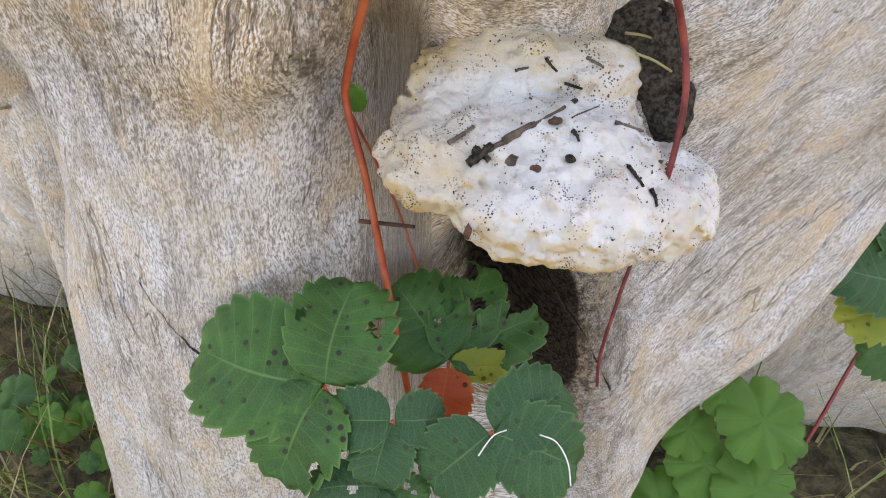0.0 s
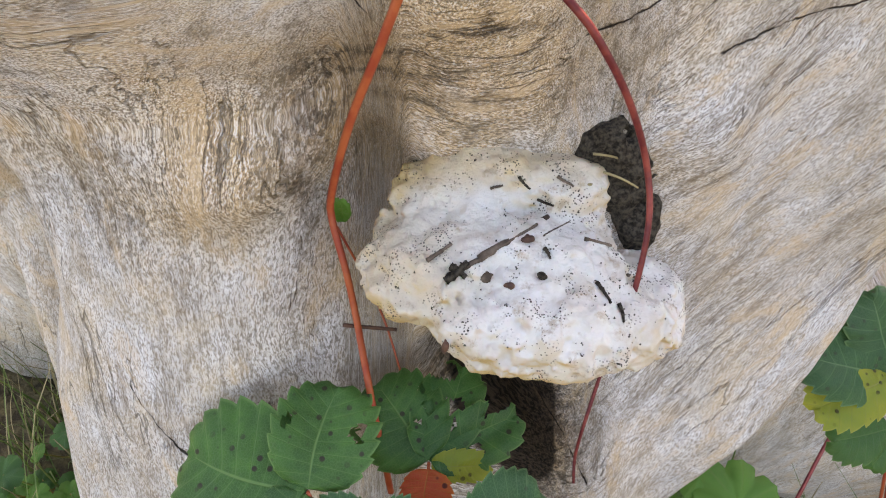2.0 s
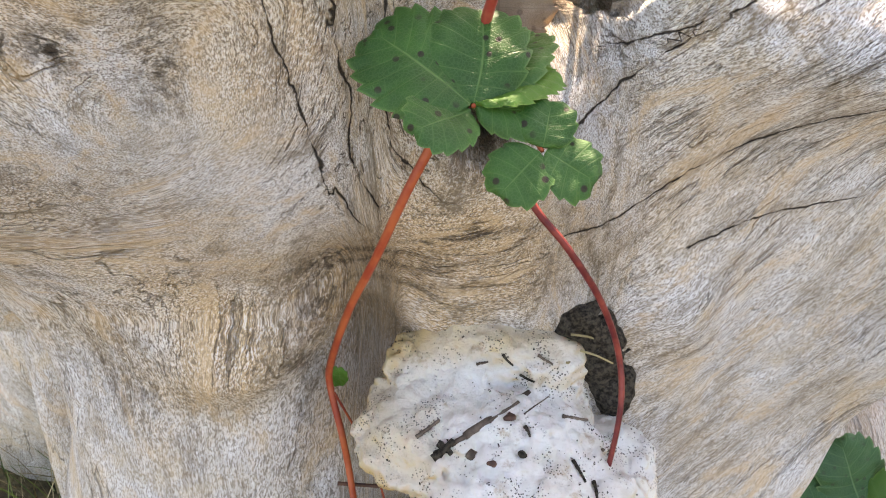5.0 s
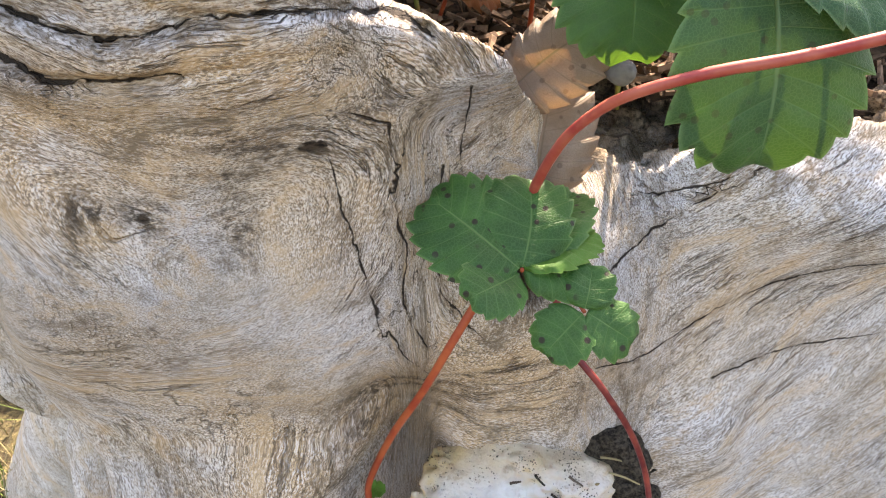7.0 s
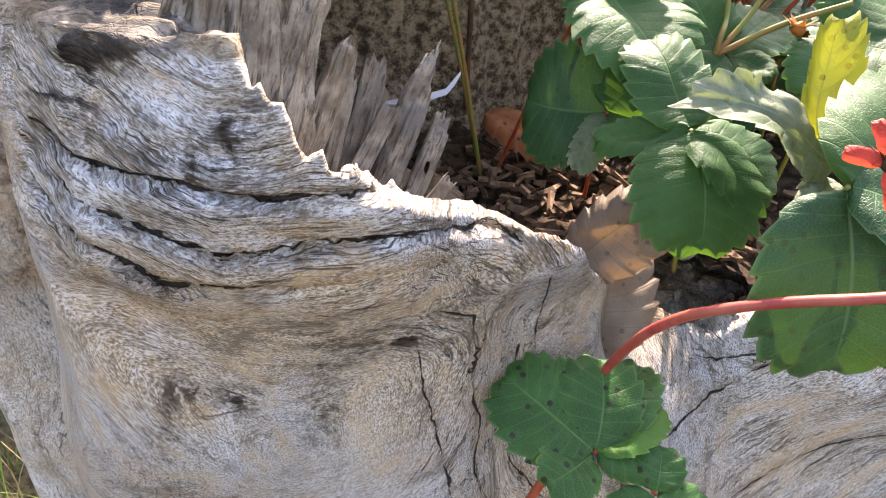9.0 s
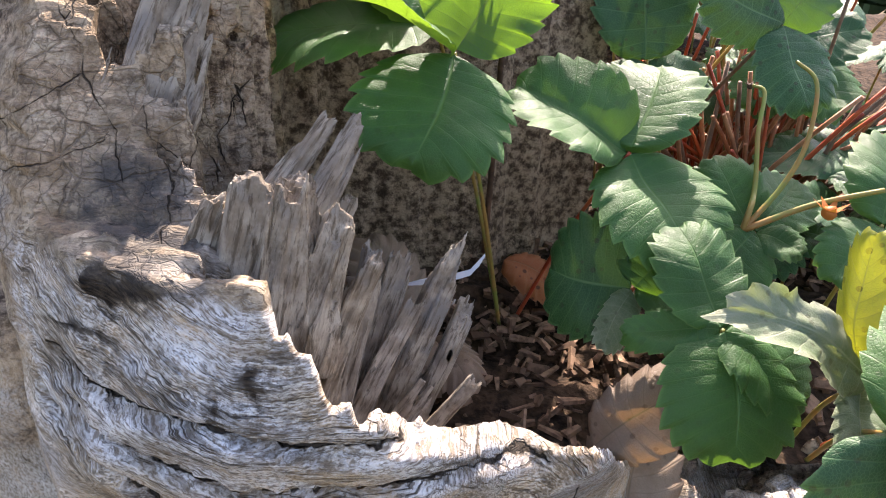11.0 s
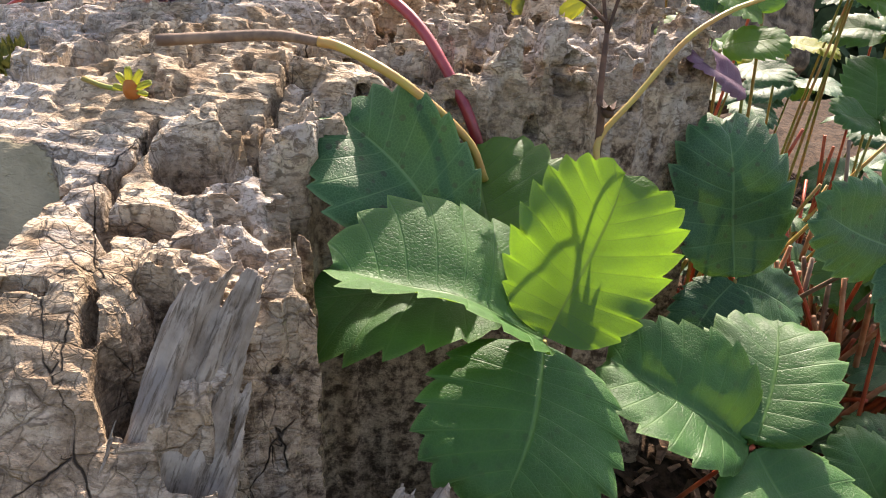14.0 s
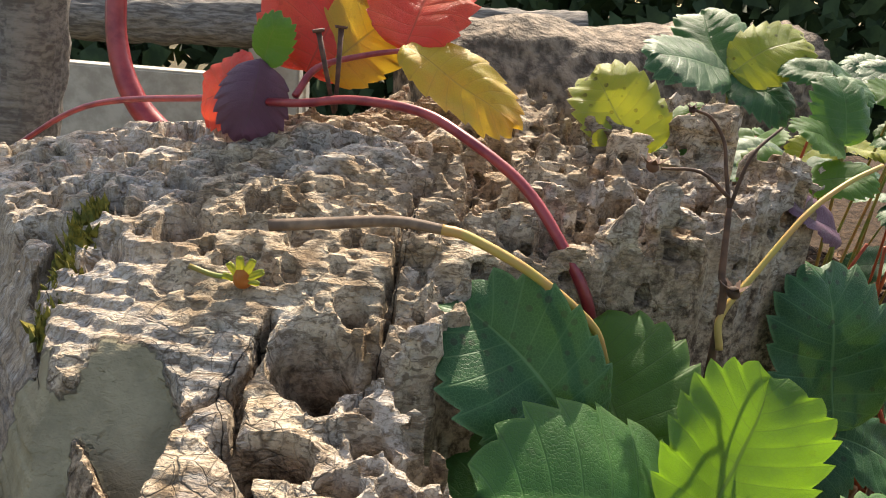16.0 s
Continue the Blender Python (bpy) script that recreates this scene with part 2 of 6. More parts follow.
def leaf_material(name, low, high, back=(0.20, 0.30, 0.08), spots=0.3, light=(0.17, 0.36, 0.03), vein=(0.17, 0.27, 0.06), through_light=0.26):
    """A leaf that lets light through; leafy = (side vein phase, 0 at the midrib to 1 at the margin, 0 at the base to 1 at the tip)."""
    m = Nodes(name)
    co = m.attr("leafy")
    sep = m.node("ShaderNodeSeparateXYZ", Vector=co["Vector"]).outputs
    p = m.coords()
    rnd = m.random()
    c = m.mix(m.ramp(m.noise(p, 22, 3), 0.35, 0.65), low, high)
    c = m.mix(m.math("MULTIPLY", rnd, 0.35), c, high)
    side = m.ramp(sep[0], 0.0, 0.07, 1, 0)
    rib = m.ramp(sep[1], 0.010, 0.035, 1, 0)
    veins = m.math("MAXIMUM", m.math("MULTIPLY", side, 0.7), rib)
    net = m.voronoi(p, 620, "DISTANCE_TO_EDGE")
    veins2 = m.math("MAXIMUM", veins, m.ramp(net, 0.0, 0.14, 0.34, 0))
    c = m.mix(m.ramp(m.noise(m.add(p, (3, 5, 1)), 75, 5, 0.7), 0.45, 0.68, 0, 0.55), c, low)
    c = m.mix(m.ramp(sep[0], 0.08, 0.40, 0, 0.22), c, low)
    c = m.mix(m.math("MULTIPLY", veins2, 0.6), c, vein)
    c = m.mix(m.ramp(sep[1], 0.93, 1.0, 0, 0.55), c, vein)
    sp = m.voronoi(p, 140, "F1")
    spot = m.math("MULTIPLY", m.ramp(sp, 0.18, 0.26, 1, 0), m.ramp(m.noise(p, 38, 2), 0.40, 0.50, 0, min(1.0, spots * 2.2)))
    c = m.mix(spot, c, (0.022, 0.012, 0.010))
    h = m.math("SUBTRACT", m.noise(p, 160, 2), m.math("MULTIPLY", veins2, 0.9))
    nrm = m.bump(h, 0.4, 0.0011)
    m.done(c, m.ramp(m.noise(p, 60, 2), 0.3, 0.7, 0.46, 0.60), nrm, 0.30)
    tr = m.node("ShaderNodeBsdfTranslucent", Color=m.mix(m.math("MULTIPLY", veins2, 0.75), light, (0.05, 0.08, 0.01)))
    mx = m.node("ShaderNodeMixShader", Fac=through_light)
    m.tree.links.new(m.bsdf.outputs[0], mx.inputs[1])
    m.tree.links.new(tr.outputs[0], mx.inputs[2])
    m.tree.links.new(mx.outputs[0], m.out.inputs[0])
    return m.mat


def plain_material(name, a, b, scale=40, rough=0.6, bump=0.4, depth=0.001, stretch=(1, 1, 1), spec=0.3, detail=4):
    m = Nodes(name)
    p = m.scale(m.coords(), stretch)
    n = m.noise(p, scale, detail, 0.6)
    c = m.mix(m.ramp(n, 0.35, 0.65), a, b)
    c = m.mix(m.math("MULTIPLY", m.random(), 0.3), c, a)
    return m.done(c, rough, m.bump(n, bump, depth), spec)


def fungus_material():
    m = Nodes("fungus_flesh")
    p = m.coords()
    tan = m.attr("tan")["Fac"]
    c = m.mix(m.ramp(m.noise(p, 30, 4, 0.6), 0.4, 0.65), (0.70, 0.68, 0.64), (0.58, 0.53, 0.46))
    c = m.mix(m.math("MULTIPLY", tan, m.ramp(m.noise(p, 25, 3), 0.3, 0.6, 0.5, 1)), c, (0.60, 0.43, 0.20))
    c = m.mix(m.ramp(m.noise(m.add(p, (5, 1, 2)), 45, 3, 0.6), 0.6, 0.72, 0, 0.5), c, (0.50, 0.40, 0.32))
    dirt = m.voronoi(p, 620, "F1")
    where = m.ramp(m.noise(m.add(p, (1, 4, 2)), 45, 4, 0.65), 0.5, 0.62)
    c = m.mix(m.math("MULTIPLY", m.ramp(dirt, 0.27, 0.37, 1, 0), where), c, (0.04, 0.03, 0.025))
    c = m.mix(m.ramp(m.noise(m.add(p, (8, 3, 5)), 75, 5, 0.7), 0.57, 0.70, 0, 0.75), c, (0.42, 0.32, 0.22))
    return m.done(c, 0.62, m.bump(m.noise(p, 150, 6, 0.72), 0.85, 0.004), 0.3, Subsurface_Weight=0.08, Subsurface_Scale=0.01)


def torn_material():
    """Grey-brown torn wood, fibrous along its length."""
    m = Nodes("torn_wood")
    flow, p = m.attr("flow")["Vector"], m.coords()
    fibre = m.noise(m.scale(flow, (60, 520, 520)), 1.0, 5, 0.7)
    c = m.mix(m.ramp(m.noise(p, 70, 4, 0.6), 0.35, 0.65), (0.20, 0.155, 0.11), (0.46, 0.395, 0.31))
    c = m.mix(m.ramp(m.noise(m.add(p, (3, 1, 2)), 40, 3), 0.52, 0.66, 0, 0.8), c, (0.20, 0.19, 0.18))
    c = m.mix(m.math("MULTIPLY", m.random(), 0.5), c, (0.24, 0.205, 0.17))
    c = m.mix(m.ramp(fibre, 0.47, 0.64, 0, 0.85), c, (0.09, 0.068, 0.046))
    return m.done(c, 0.85, m.bump(fibre, 0.9, 0.002), 0.15)


WOOD = wood_material()
TORN = torn_material()
# Dark, backlit and lit copies put some leaves' shade and sunlight into the colour.
LEAF = leaf_material("strawberry_leaf", (0.016, 0.066, 0.015), (0.036, 0.118, 0.023), spots=0.1, vein=(0.10, 0.20, 0.05), through_light=0.17)
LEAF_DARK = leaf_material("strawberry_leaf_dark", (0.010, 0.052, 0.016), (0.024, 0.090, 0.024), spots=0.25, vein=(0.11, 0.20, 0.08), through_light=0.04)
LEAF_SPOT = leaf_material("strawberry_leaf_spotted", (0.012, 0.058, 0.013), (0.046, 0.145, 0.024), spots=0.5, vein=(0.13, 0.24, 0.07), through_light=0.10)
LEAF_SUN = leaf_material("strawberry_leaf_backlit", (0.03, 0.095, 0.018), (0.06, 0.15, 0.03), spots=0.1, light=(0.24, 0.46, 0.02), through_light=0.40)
LEAF_LIT = leaf_material("strawberry_leaf_lit", (0.022, 0.085, 0.020), (0.046, 0.145, 0.030), spots=0.1, light=(0.30, 0.52, 0.03), vein=(0.11, 0.21, 0.06), through_light=0.30)
LEAF_RED = leaf_material("strawberry_leaf_red", (0.42, 0.05, 0.02), (0.5, 0.14, 0.02), spots=1.0, light=(0.6, 0.1, 0.02), vein=(0.5, 0.2, 0.04))
RUSTY_STEM = plain_material("rusty_stalk", (0.26, 0.10, 0.045), (0.46, 0.25, 0.13), 50, 0.55, 0.3, 0.0006)
RUNNER_DARK = plain_material("dark_red_runner", (0.11, 0.012, 0.014), (0.27, 0.05, 0.035), 70, 0.45, 0.3, 0.0006)
OLD_STEM = plain_material("brown_stalk", (0.12, 0.08, 0.055), (0.25, 0.17, 0.11), 70, 0.7, 0.4, 0.0006)
LEAF_PALE = leaf_material("round_leaf_pale", (0.045, 0.145, 0.02), (0.08, 0.205, 0.03), spots=0.0)
STEM_RED = plain_material("red_stem", (0.30, 0.045, 0.02), (0.42, 0.10, 0.035), 60, 0.45, 0.2, 0.0006)
RUNNER_RED = plain_material("crimson_runner", (0.30, 0.03, 0.03), (0.45, 0.13, 0.08), 45, 0.4, 0.3, 0.0006, spec=0.4)
STEM_GREEN = plain_material("green_stem", (0.16, 0.2, 0.04), (0.32, 0.16, 0.05), 50, 0.5, 0.2, 0.0006)
FUNGUS = fungus_material()
BROWN_LEAF = leaf_material("dry_leaf", (0.22, 0.155, 0.105), (0.40, 0.31, 0.23), spots=0.2, light=(0.2, 0.1, 0.04), vein=(0.2, 0.13, 0.09))
ORANGE_LEAF = leaf_material("rusty_leaf", (0.30, 0.09, 0.03), (0.42, 0.17, 0.06), spots=0.4, light=(0.4, 0.12, 0.03), vein=(0.4, 0.2, 0.1))
CREEPER_RED = leaf_material("creeper_leaf_red", (0.55, 0.035, 0.03), (0.62, 0.10, 0.035), spots=0.1, light=(0.9, 0.10, 0.05), vein=(0.5, 0.08, 0.05))
CREEPER_GOLD = leaf_material("creeper_leaf_gold", (0.36, 0.30, 0.03), (0.5, 0.22, 0.03), spots=0.1, light=(0.8, 0.5, 0.03), vein=(0.5, 0.3, 0.06))
CREEPER_PURPLE = leaf_material("creeper_leaf_purple", (0.11, 0.055, 0.085), (0.19, 0.11, 0.14), spots=0.0, light=(0.12, 0.02, 0.05), vein=(0.14, 0.06, 0.09))
LEAF_GOLD = leaf_material("leaf_turning_yellow", (0.13, 0.20, 0.02), (0.32, 0.30, 0.03), spots=0.6, light=(0.5, 0.5, 0.03), vein=(0.35, 0.33, 0.08))
LEAF_GREY = leaf_material("leaf_mildewed", (0.06, 0.12, 0.05), (0.27, 0.29, 0.20), spots=0.2, light=(0.25, 0.3, 0.08), vein=(0.40, 0.42, 0.26))
CREEPER_STEM = plain_material("creeper_stem", (0.17, 0.012, 0.02), (0.31, 0.045, 0.045), 60, 0.35, 0.2, 0.0006, spec=0.5)
DARK_STEM = plain_material("withered_stem", (0.05, 0.028, 0.016), (0.14, 0.07, 0.04), 80, 0.7, 0.4, 0.0008)
GOLD_STEM = plain_material("yellow_stem", (0.38, 0.30, 0.07), (0.45, 0.24, 0.08), 70, 0.5, 0.3, 0.0006)
BARK = plain_material("black_bark", (0.022, 0.018, 0.014), (0.10, 0.085, 0.065), 380, 0.9, 1.0, 0.005, spec=0.1, detail=8)
TWIG = plain_material("dark_twig", (0.05, 0.035, 0.025), (0.16, 0.12, 0.09), 90, 0.8, 0.6, 0.001, (1, 1, 1))
RUST = plain_material("rusty_iron", (0.05, 0.025, 0.018), (0.13, 0.06, 0.035), 200, 0.75, 0.6, 0.0008, spec=0.4)
GRASS = plain_material("grass_blade", (0.05, 0.11, 0.02), (0.2, 0.26, 0.06), 30, 0.5, 0.1, 0.0003)
DRY_GRASS = plain_material("dry_grass", (0.25, 0.2, 0.1), (0.36, 0.29, 0.15), 30, 0.7, 0.1, 0.0003)
GREY_RAIL = plain_material("grey_fence_wood", (0.10, 0.085, 0.07), (0.27, 0.24, 0.2), 30, 0.85, 0.8, 0.003, (1, 6, 6))
GREY_LOG = plain_material("grey_log_wood", (0.07, 0.052, 0.035), (0.27, 0.205, 0.14), 60, 0.85, 1.0, 0.010, (1, 1, 1))
STONE = plain_material("grey_stone", (0.09, 0.09, 0.09), (0.2, 0.2, 0.19), 70, 0.8, 0.6, 0.002)
BLUE_CHIP = plain_material("pale_splinter", (0.45, 0.50, 0.58), (0.6, 0.6, 0.62), 60, 0.6, 0.3, 0.0006)
MOSS = plain_material("moss", (0.07, 0.08, 0.015), (0.25, 0.20, 0.03), 200, 0.9, 1.0, 0.002)
HEDGE = plain_material("far_hedge", (0.02, 0.04, 0.015), (0.05, 0.085, 0.03), 8, 0.7, 0.2, 0.01)
SOIL = plain_material("mulch_soil", (0.018, 0.012, 0.008), (0.075, 0.048, 0.03), 120, 0.9, 1.0, 0.004, spec=0.1)
EARTH = plain_material("garden_earth", (0.05, 0.04, 0.025), (0.14, 0.12, 0.06), 60, 0.9, 1.0, 0.01, spec=0.1)


# ---- shaping helpers ----
def hashed(ix, iy, iz):
    h = (ix.astype(np.uint32) * np.uint32(374761393) + iy.astype(np.uint32) * np.uint32(668265263) + iz.astype(np.uint32) * np.uint32(2147483647))
    h = (h ^ (h >> np.uint32(13))) * np.uint32(1274126177)
    h = (h ^ (h >> np.uint32(16))) * np.uint32(2246822519)
    return ((h ^ (h >> np.uint32(15))) & np.uint32(65535)).astype(np.float32) / np.float32(65535)


def grain_noise(x, y, z):
    """Value noise, 0 to 1, for arrays."""
    x, y, z = (np.asarray(a, np.float32) for a in (x, y, z))
    fx, fy, fz = np.floor(x), np.floor(y), np.floor(z)
    ix, iy, iz = (a.astype(np.int64) for a in (fx, fy, fz))
    u, v, w = x - fx, y - fy, z - fz
    u, v, w = (a * a * (3 - 2 * a) for a in (u, v, w))
    total = 0
    for a in (0, 1):
        for b in (0, 1):
            for c in (0, 1):
                k = hashed(ix + a, iy + b, iz + c)
                total = total + k * (u if a else 1 - u) * (v if b else 1 - v) * (w if c else 1 - w)
    return total


def step(x, a, b):
    t = np.clip((x - a) / (b - a), 0, 1)
    return t * t * (3 - 2 * t)


def blob(x, z, at_x, at_z, wide, tall):
    return np.exp(-((x - at_x) / wide) ** 2 - ((z - at_z) / tall) ** 2)


def polish(mesh, smooth=True):
    mesh.polygons.foreach_set("use_smooth", np.full(len(mesh.polygons), smooth))
    mesh.update()
    return mesh


def quads_mesh(name, verts, quads):
    mesh = bpy.data.meshes.new(name)
    mesh.vertices.add(len(verts))
    mesh.vertices.foreach_set("co", np.asarray(verts, np.float32).ravel())
    mesh.loops.add(quads.size)
    mesh.loops.foreach_set("vertex_index", quads.astype(np.int32).ravel())
    mesh.polygons.add(len(quads))
    mesh.polygons.foreach_set("loop_start", np.arange(len(quads), dtype=np.int32) * quads.shape[1])
    mesh.update(calc_edges=True)
    mesh.validate()
    return polish(mesh)


def carve(form, lo, hi, h, block=12):
    """The surface form(x, y, z) = 0 as vertices and quads on a grid of step h; only blocks near the surface are worked out finely."""
    n = [int(math.ceil((b - a) / (h * block))) for a, b in zip(lo, hi)]
    half = h * block / 2
    cx, cy, cz = (lo[i] + half * np.arange(2 * n[i] + 1) for i in range(3))
    near = form(*(g.ravel() for g in np.meshgrid(cx, cy, cz, indexing="ij"))).reshape(len(cx), len(cy), len(cz)) > 0
    size = [k * block + 1 for k in n]
    field = np.ones(size, np.float32)
    jobs = []
    for i in range(n[0]):
        for j in range(n[1]):
            for k in range(n[2]):
                s = near[max(0, 2 * i - 1):2 * i + 4, max(0, 2 * j - 1):2 * j + 4, max(0, 2 * k - 1):2 * k + 4]
                if s.all():
                    continue
                if not s.any():
                    field[i * block:(i + 1) * block + 1, j * block:(j + 1) * block + 1, k * block:(k + 1) * block + 1] = -1
                else:
                    jobs.append((i, j, k))
    r = np.arange(block + 1)
    gx, gy, gz = (g.ravel() for g in np.meshgrid(r, r, r, indexing="ij"))
    for a in range(0, len(jobs), 120):
        part_jobs = np.array(jobs[a:a + 120]) * block
        X, Y, Z = (part_jobs[:, i:i + 1] + g[None] for i, g in enumerate((gx, gy, gz)))
        field[X, Y, Z] = form(lo[0] + X * h, lo[1] + Y * h, lo[2] + Z * h)
    inside = field < 0
    counts = sum(inside[a:size[0] - 1 + a, b:size[1] - 1 + b, c:size[2] - 1 + c].astype(np.int8) for a in (0, 1) for b in (0, 1) for c in (0, 1))
    cells = np.argwhere((counts > 0) & (counts < 8))
    index = np.full([s - 1 for s in size], -1, np.int32)
    index[tuple(cells.T)] = np.arange(len(cells))
    total, weight = np.zeros((len(cells), 3)), np.zeros(len(cells))
    corners = [(a, b, c) for a in (0, 1) for b in (0, 1) for c in (0, 1)]
    value = {q: field[cells[:, 0] + q[0], cells[:, 1] + q[1], cells[:, 2] + q[2]] for q in corners}
    for q in corners:
        for axis in range(3):
            if q[axis] == 0:
                e = tuple(1 if i == axis else q[i] for i in range(3))
                cross = (value[q] < 0) != (value[e] < 0)
                t = np.where(cross, value[q] / np.where(cross, value[q] - value[e], 1), 0)
                at = np.repeat(np.array(q, float)[None], len(cells), 0)
                at[:, axis] = t
                total += at * cross[:, None]
                weight += cross
    verts = np.array(lo) + (cells + total / weight[:, None]) * h
    quads = []
    for axis in range(3):
        b, c = (axis + 1) % 3, (axis + 2) % 3
        lower = [slice(1, s - 1) for s in size]
        upper = list(lower)
        lower[axis], upper[axis] = slice(0, size[axis] - 1), slice(1, size[axis])
        A, B = inside[tuple(lower)], inside[tuple(upper)]
        where = np.argwhere(A != B)
        flip = A[tuple(where.T)]
        where = where + [0 if i == axis else 1 for i in range(3)]
        ring = []
        for db, dc in ((-1, -1), (0, -1), (0, 0), (-1, 0)):
            w = where.copy()
            w[:, b] += db
            w[:, c] += dc
            ring.append(index[tuple(w.T)])
        ring = np.stack(ring, 1)
        ring[~flip] = ring[~flip][:, ::-1]
        quads.append(ring)
    quads = np.concatenate(quads)
    return verts, quads[(quads >= 0).all(1)]


def part(name, mesh, material, parent=None, label=""):
    ob = new(name, mesh)
    mesh.materials.clear()
    mesh.materials.append(material)
    ob.parent = parent
    return tagged(ob, label)


def set_float(mesh, name, values):
    mesh.attributes.new(name, "FLOAT", "POINT").data.foreach_set("value", np.asarray(values, np.float32))


def set_vector(mesh, name, values):
    mesh.attributes.new(name, "FLOAT_VECTOR", "POINT").data.foreach_set("vector", np.asarray(values, np.float32).ravel())


def curve_points(points, per=8):
    """A smooth line through the points (Catmull-Rom)."""
    P = [Vector(p) for p in points]
    P = [2 * P[0] - P[1]] + P + [2 * P[-1] - P[-2]]
    out = []
    for i in range(1, len(P) - 2):
        for k in range(per):
            t = k / per
            out.append(0.5 * ((2 * P[i]) + (P[i + 1] - P[i - 1]) * t + (2 * P[i - 1] - 5 * P[i] + 4 * P[i + 1] - P[i + 2]) * t * t + (3 * P[i] - P[i - 1] - 3 * P[i + 1] + P[i + 2]) * t ** 3))
    return out + [P[-2]]


def tube_mesh(name, points, r0, r1=None, sides=8, per=8, bumpy=0.06):
    line = curve_points(points, per)
    r1 = r0 if r1 is None else r1
    verts, quads = [], []
    normal = Vector((0.3, -0.8, 0.5))
    for i, p in enumerate(line):
        d = (line[min(i + 1, len(line) - 1)] - line[max(i - 1, 0)]).normalized()
        normal = (normal - d * normal.dot(d)).normalized()
        side = d.cross(normal)
        r = r0 + (r1 - r0) * i / (len(line) - 1)
        for k in range(sides):
            a = 2 * math.pi * k / sides
            rr = r * (1 + bumpy * (random.random() - 0.5))
            verts.append(p + normal * (math.cos(a) * rr) + side * (math.sin(a) * rr))
    for i in range(len(line) - 1):
        for k in range(sides):
            n = (k + 1) % sides
            quads.append((i * sides + k, i * sides + n, (i + 1) * sides + n, (i + 1) * sides + k))
    verts += [line[0], line[-1]]
    mesh = bpy.data.meshes.new(name)
    ends = [(len(verts) - 2, (k + 1) % sides, k) for k in range(sides)]
    last = (len(line) - 1) * sides
    ends += [(len(verts) - 1, last + k, last + (k + 1) % sides) for k in range(sides)]
    mesh.from_pydata([tuple(v) for v in verts], [], quads + ends)
    return polish(mesh)


# ---- the stump ----
def front(x, z):
    """How far back the stump's weathered front face lies."""
    y = 0.2043 - 0.0406 * x + 0.3645 * z
    y = y - 0.189 * blob(x, z, -0.145, 0.786, 0.214, 0.246)  # upper swelling
    y = y - 0.031 * blob(x, z, -0.095, 0.537, 0.25, 0.058)
    y = y - 0.055 * blob(x, z, 0.30, 0.609, 0.128, 0.039)  # shoulder above the root
    y = y - 0.049 * blob(x, z, 0.106, 0.157, 0.032, 0.151)  # foot of the root
    y = y - 0.059 * blob(x, z, -0.134, 0.287, 0.078, 0.19)  # leg of the stump
    y = y + 0.068 * blob(x, z, -0.036, 0.428, 0.032, 0.072)  # alcove
    y = y - 0.03 * blob(x, z, -0.073, 0.825, 0.045, 0.126)
    y = y + 0.031 * blob(x, z, 0.30, 0.359, 0.082, 0.066)
    y = y + 0.066 * blob(x, z, 0.07, 0.638, 0.036, 0.044)  # cleft above the alcove
    y = y - 0.041 * blob(x, z, -0.076, 0.459, 0.058, 0.031)
    y = y - 0.015 * blob(x, z, 0.169, 0.454, 0.03, 0.03)
    y = y + 0.011 * blob(x, z, 0.21, 0.454, 0.044, 0.049)
    y = y + 0.008 * blob(x, z, -0.105, 0.478, 0.05, 0.03) - 0.011 * blob(x, z, -0.19, 0.585, 0.035, 0.05) - 0.010 * blob(x, z, 0.0, 0.715, 0.03, 0.03) - 0.010 * blob(x, z, 0.105, 0.52, 0.025, 0.03)
    flat = np.clip(1.25 * blob(x, z, -0.135, 0.53, 0.085, 0.075), 0, 1) * step(x, -0.04, -0.08)
    y = y * (1 - 0.8 * flat) + (0.305 - 0.02 * (z - 0.53)) * 0.8 * flat
    left = np.maximum(0, -0.225 + 0.022 * step(z, 0.5, 0.42) * step(z, 0.27, 0.36) - x)
    y = y + (12 + 26 * step(z, 0.5, 0.3) - 9.5 * step(z, 0.68, 0.84)) * left ** 2
    # the root's underside curves away above the ground
    cut = 0.165 + 0.45 * (x - 0.1) + 2.6 * (x - 0.1) ** 2
    under = np.maximum(0, cut - z + 0.012) * (x > 0.06)
    y = y + np.minimum(0.16, 25 * under ** 2) + 0.5 * under
    # dark hollow under the fungus, and the hole from which the small plant grows
    y = y + 0.12 * blob(x, z, 0.034, 0.302, 0.026, 0.030)
    y = y + 0.05 * step(np.hypot((x - 0.034) / 0.015, (z - 0.572) / 0.016), 1.1, 0.7)
    return y


def mulch_height(x, y):
    return 0.648 + 0.12 * np.clip(y - 0.42, 0, 0.3) + 0.06 * step(y, 0.9, 1.15)


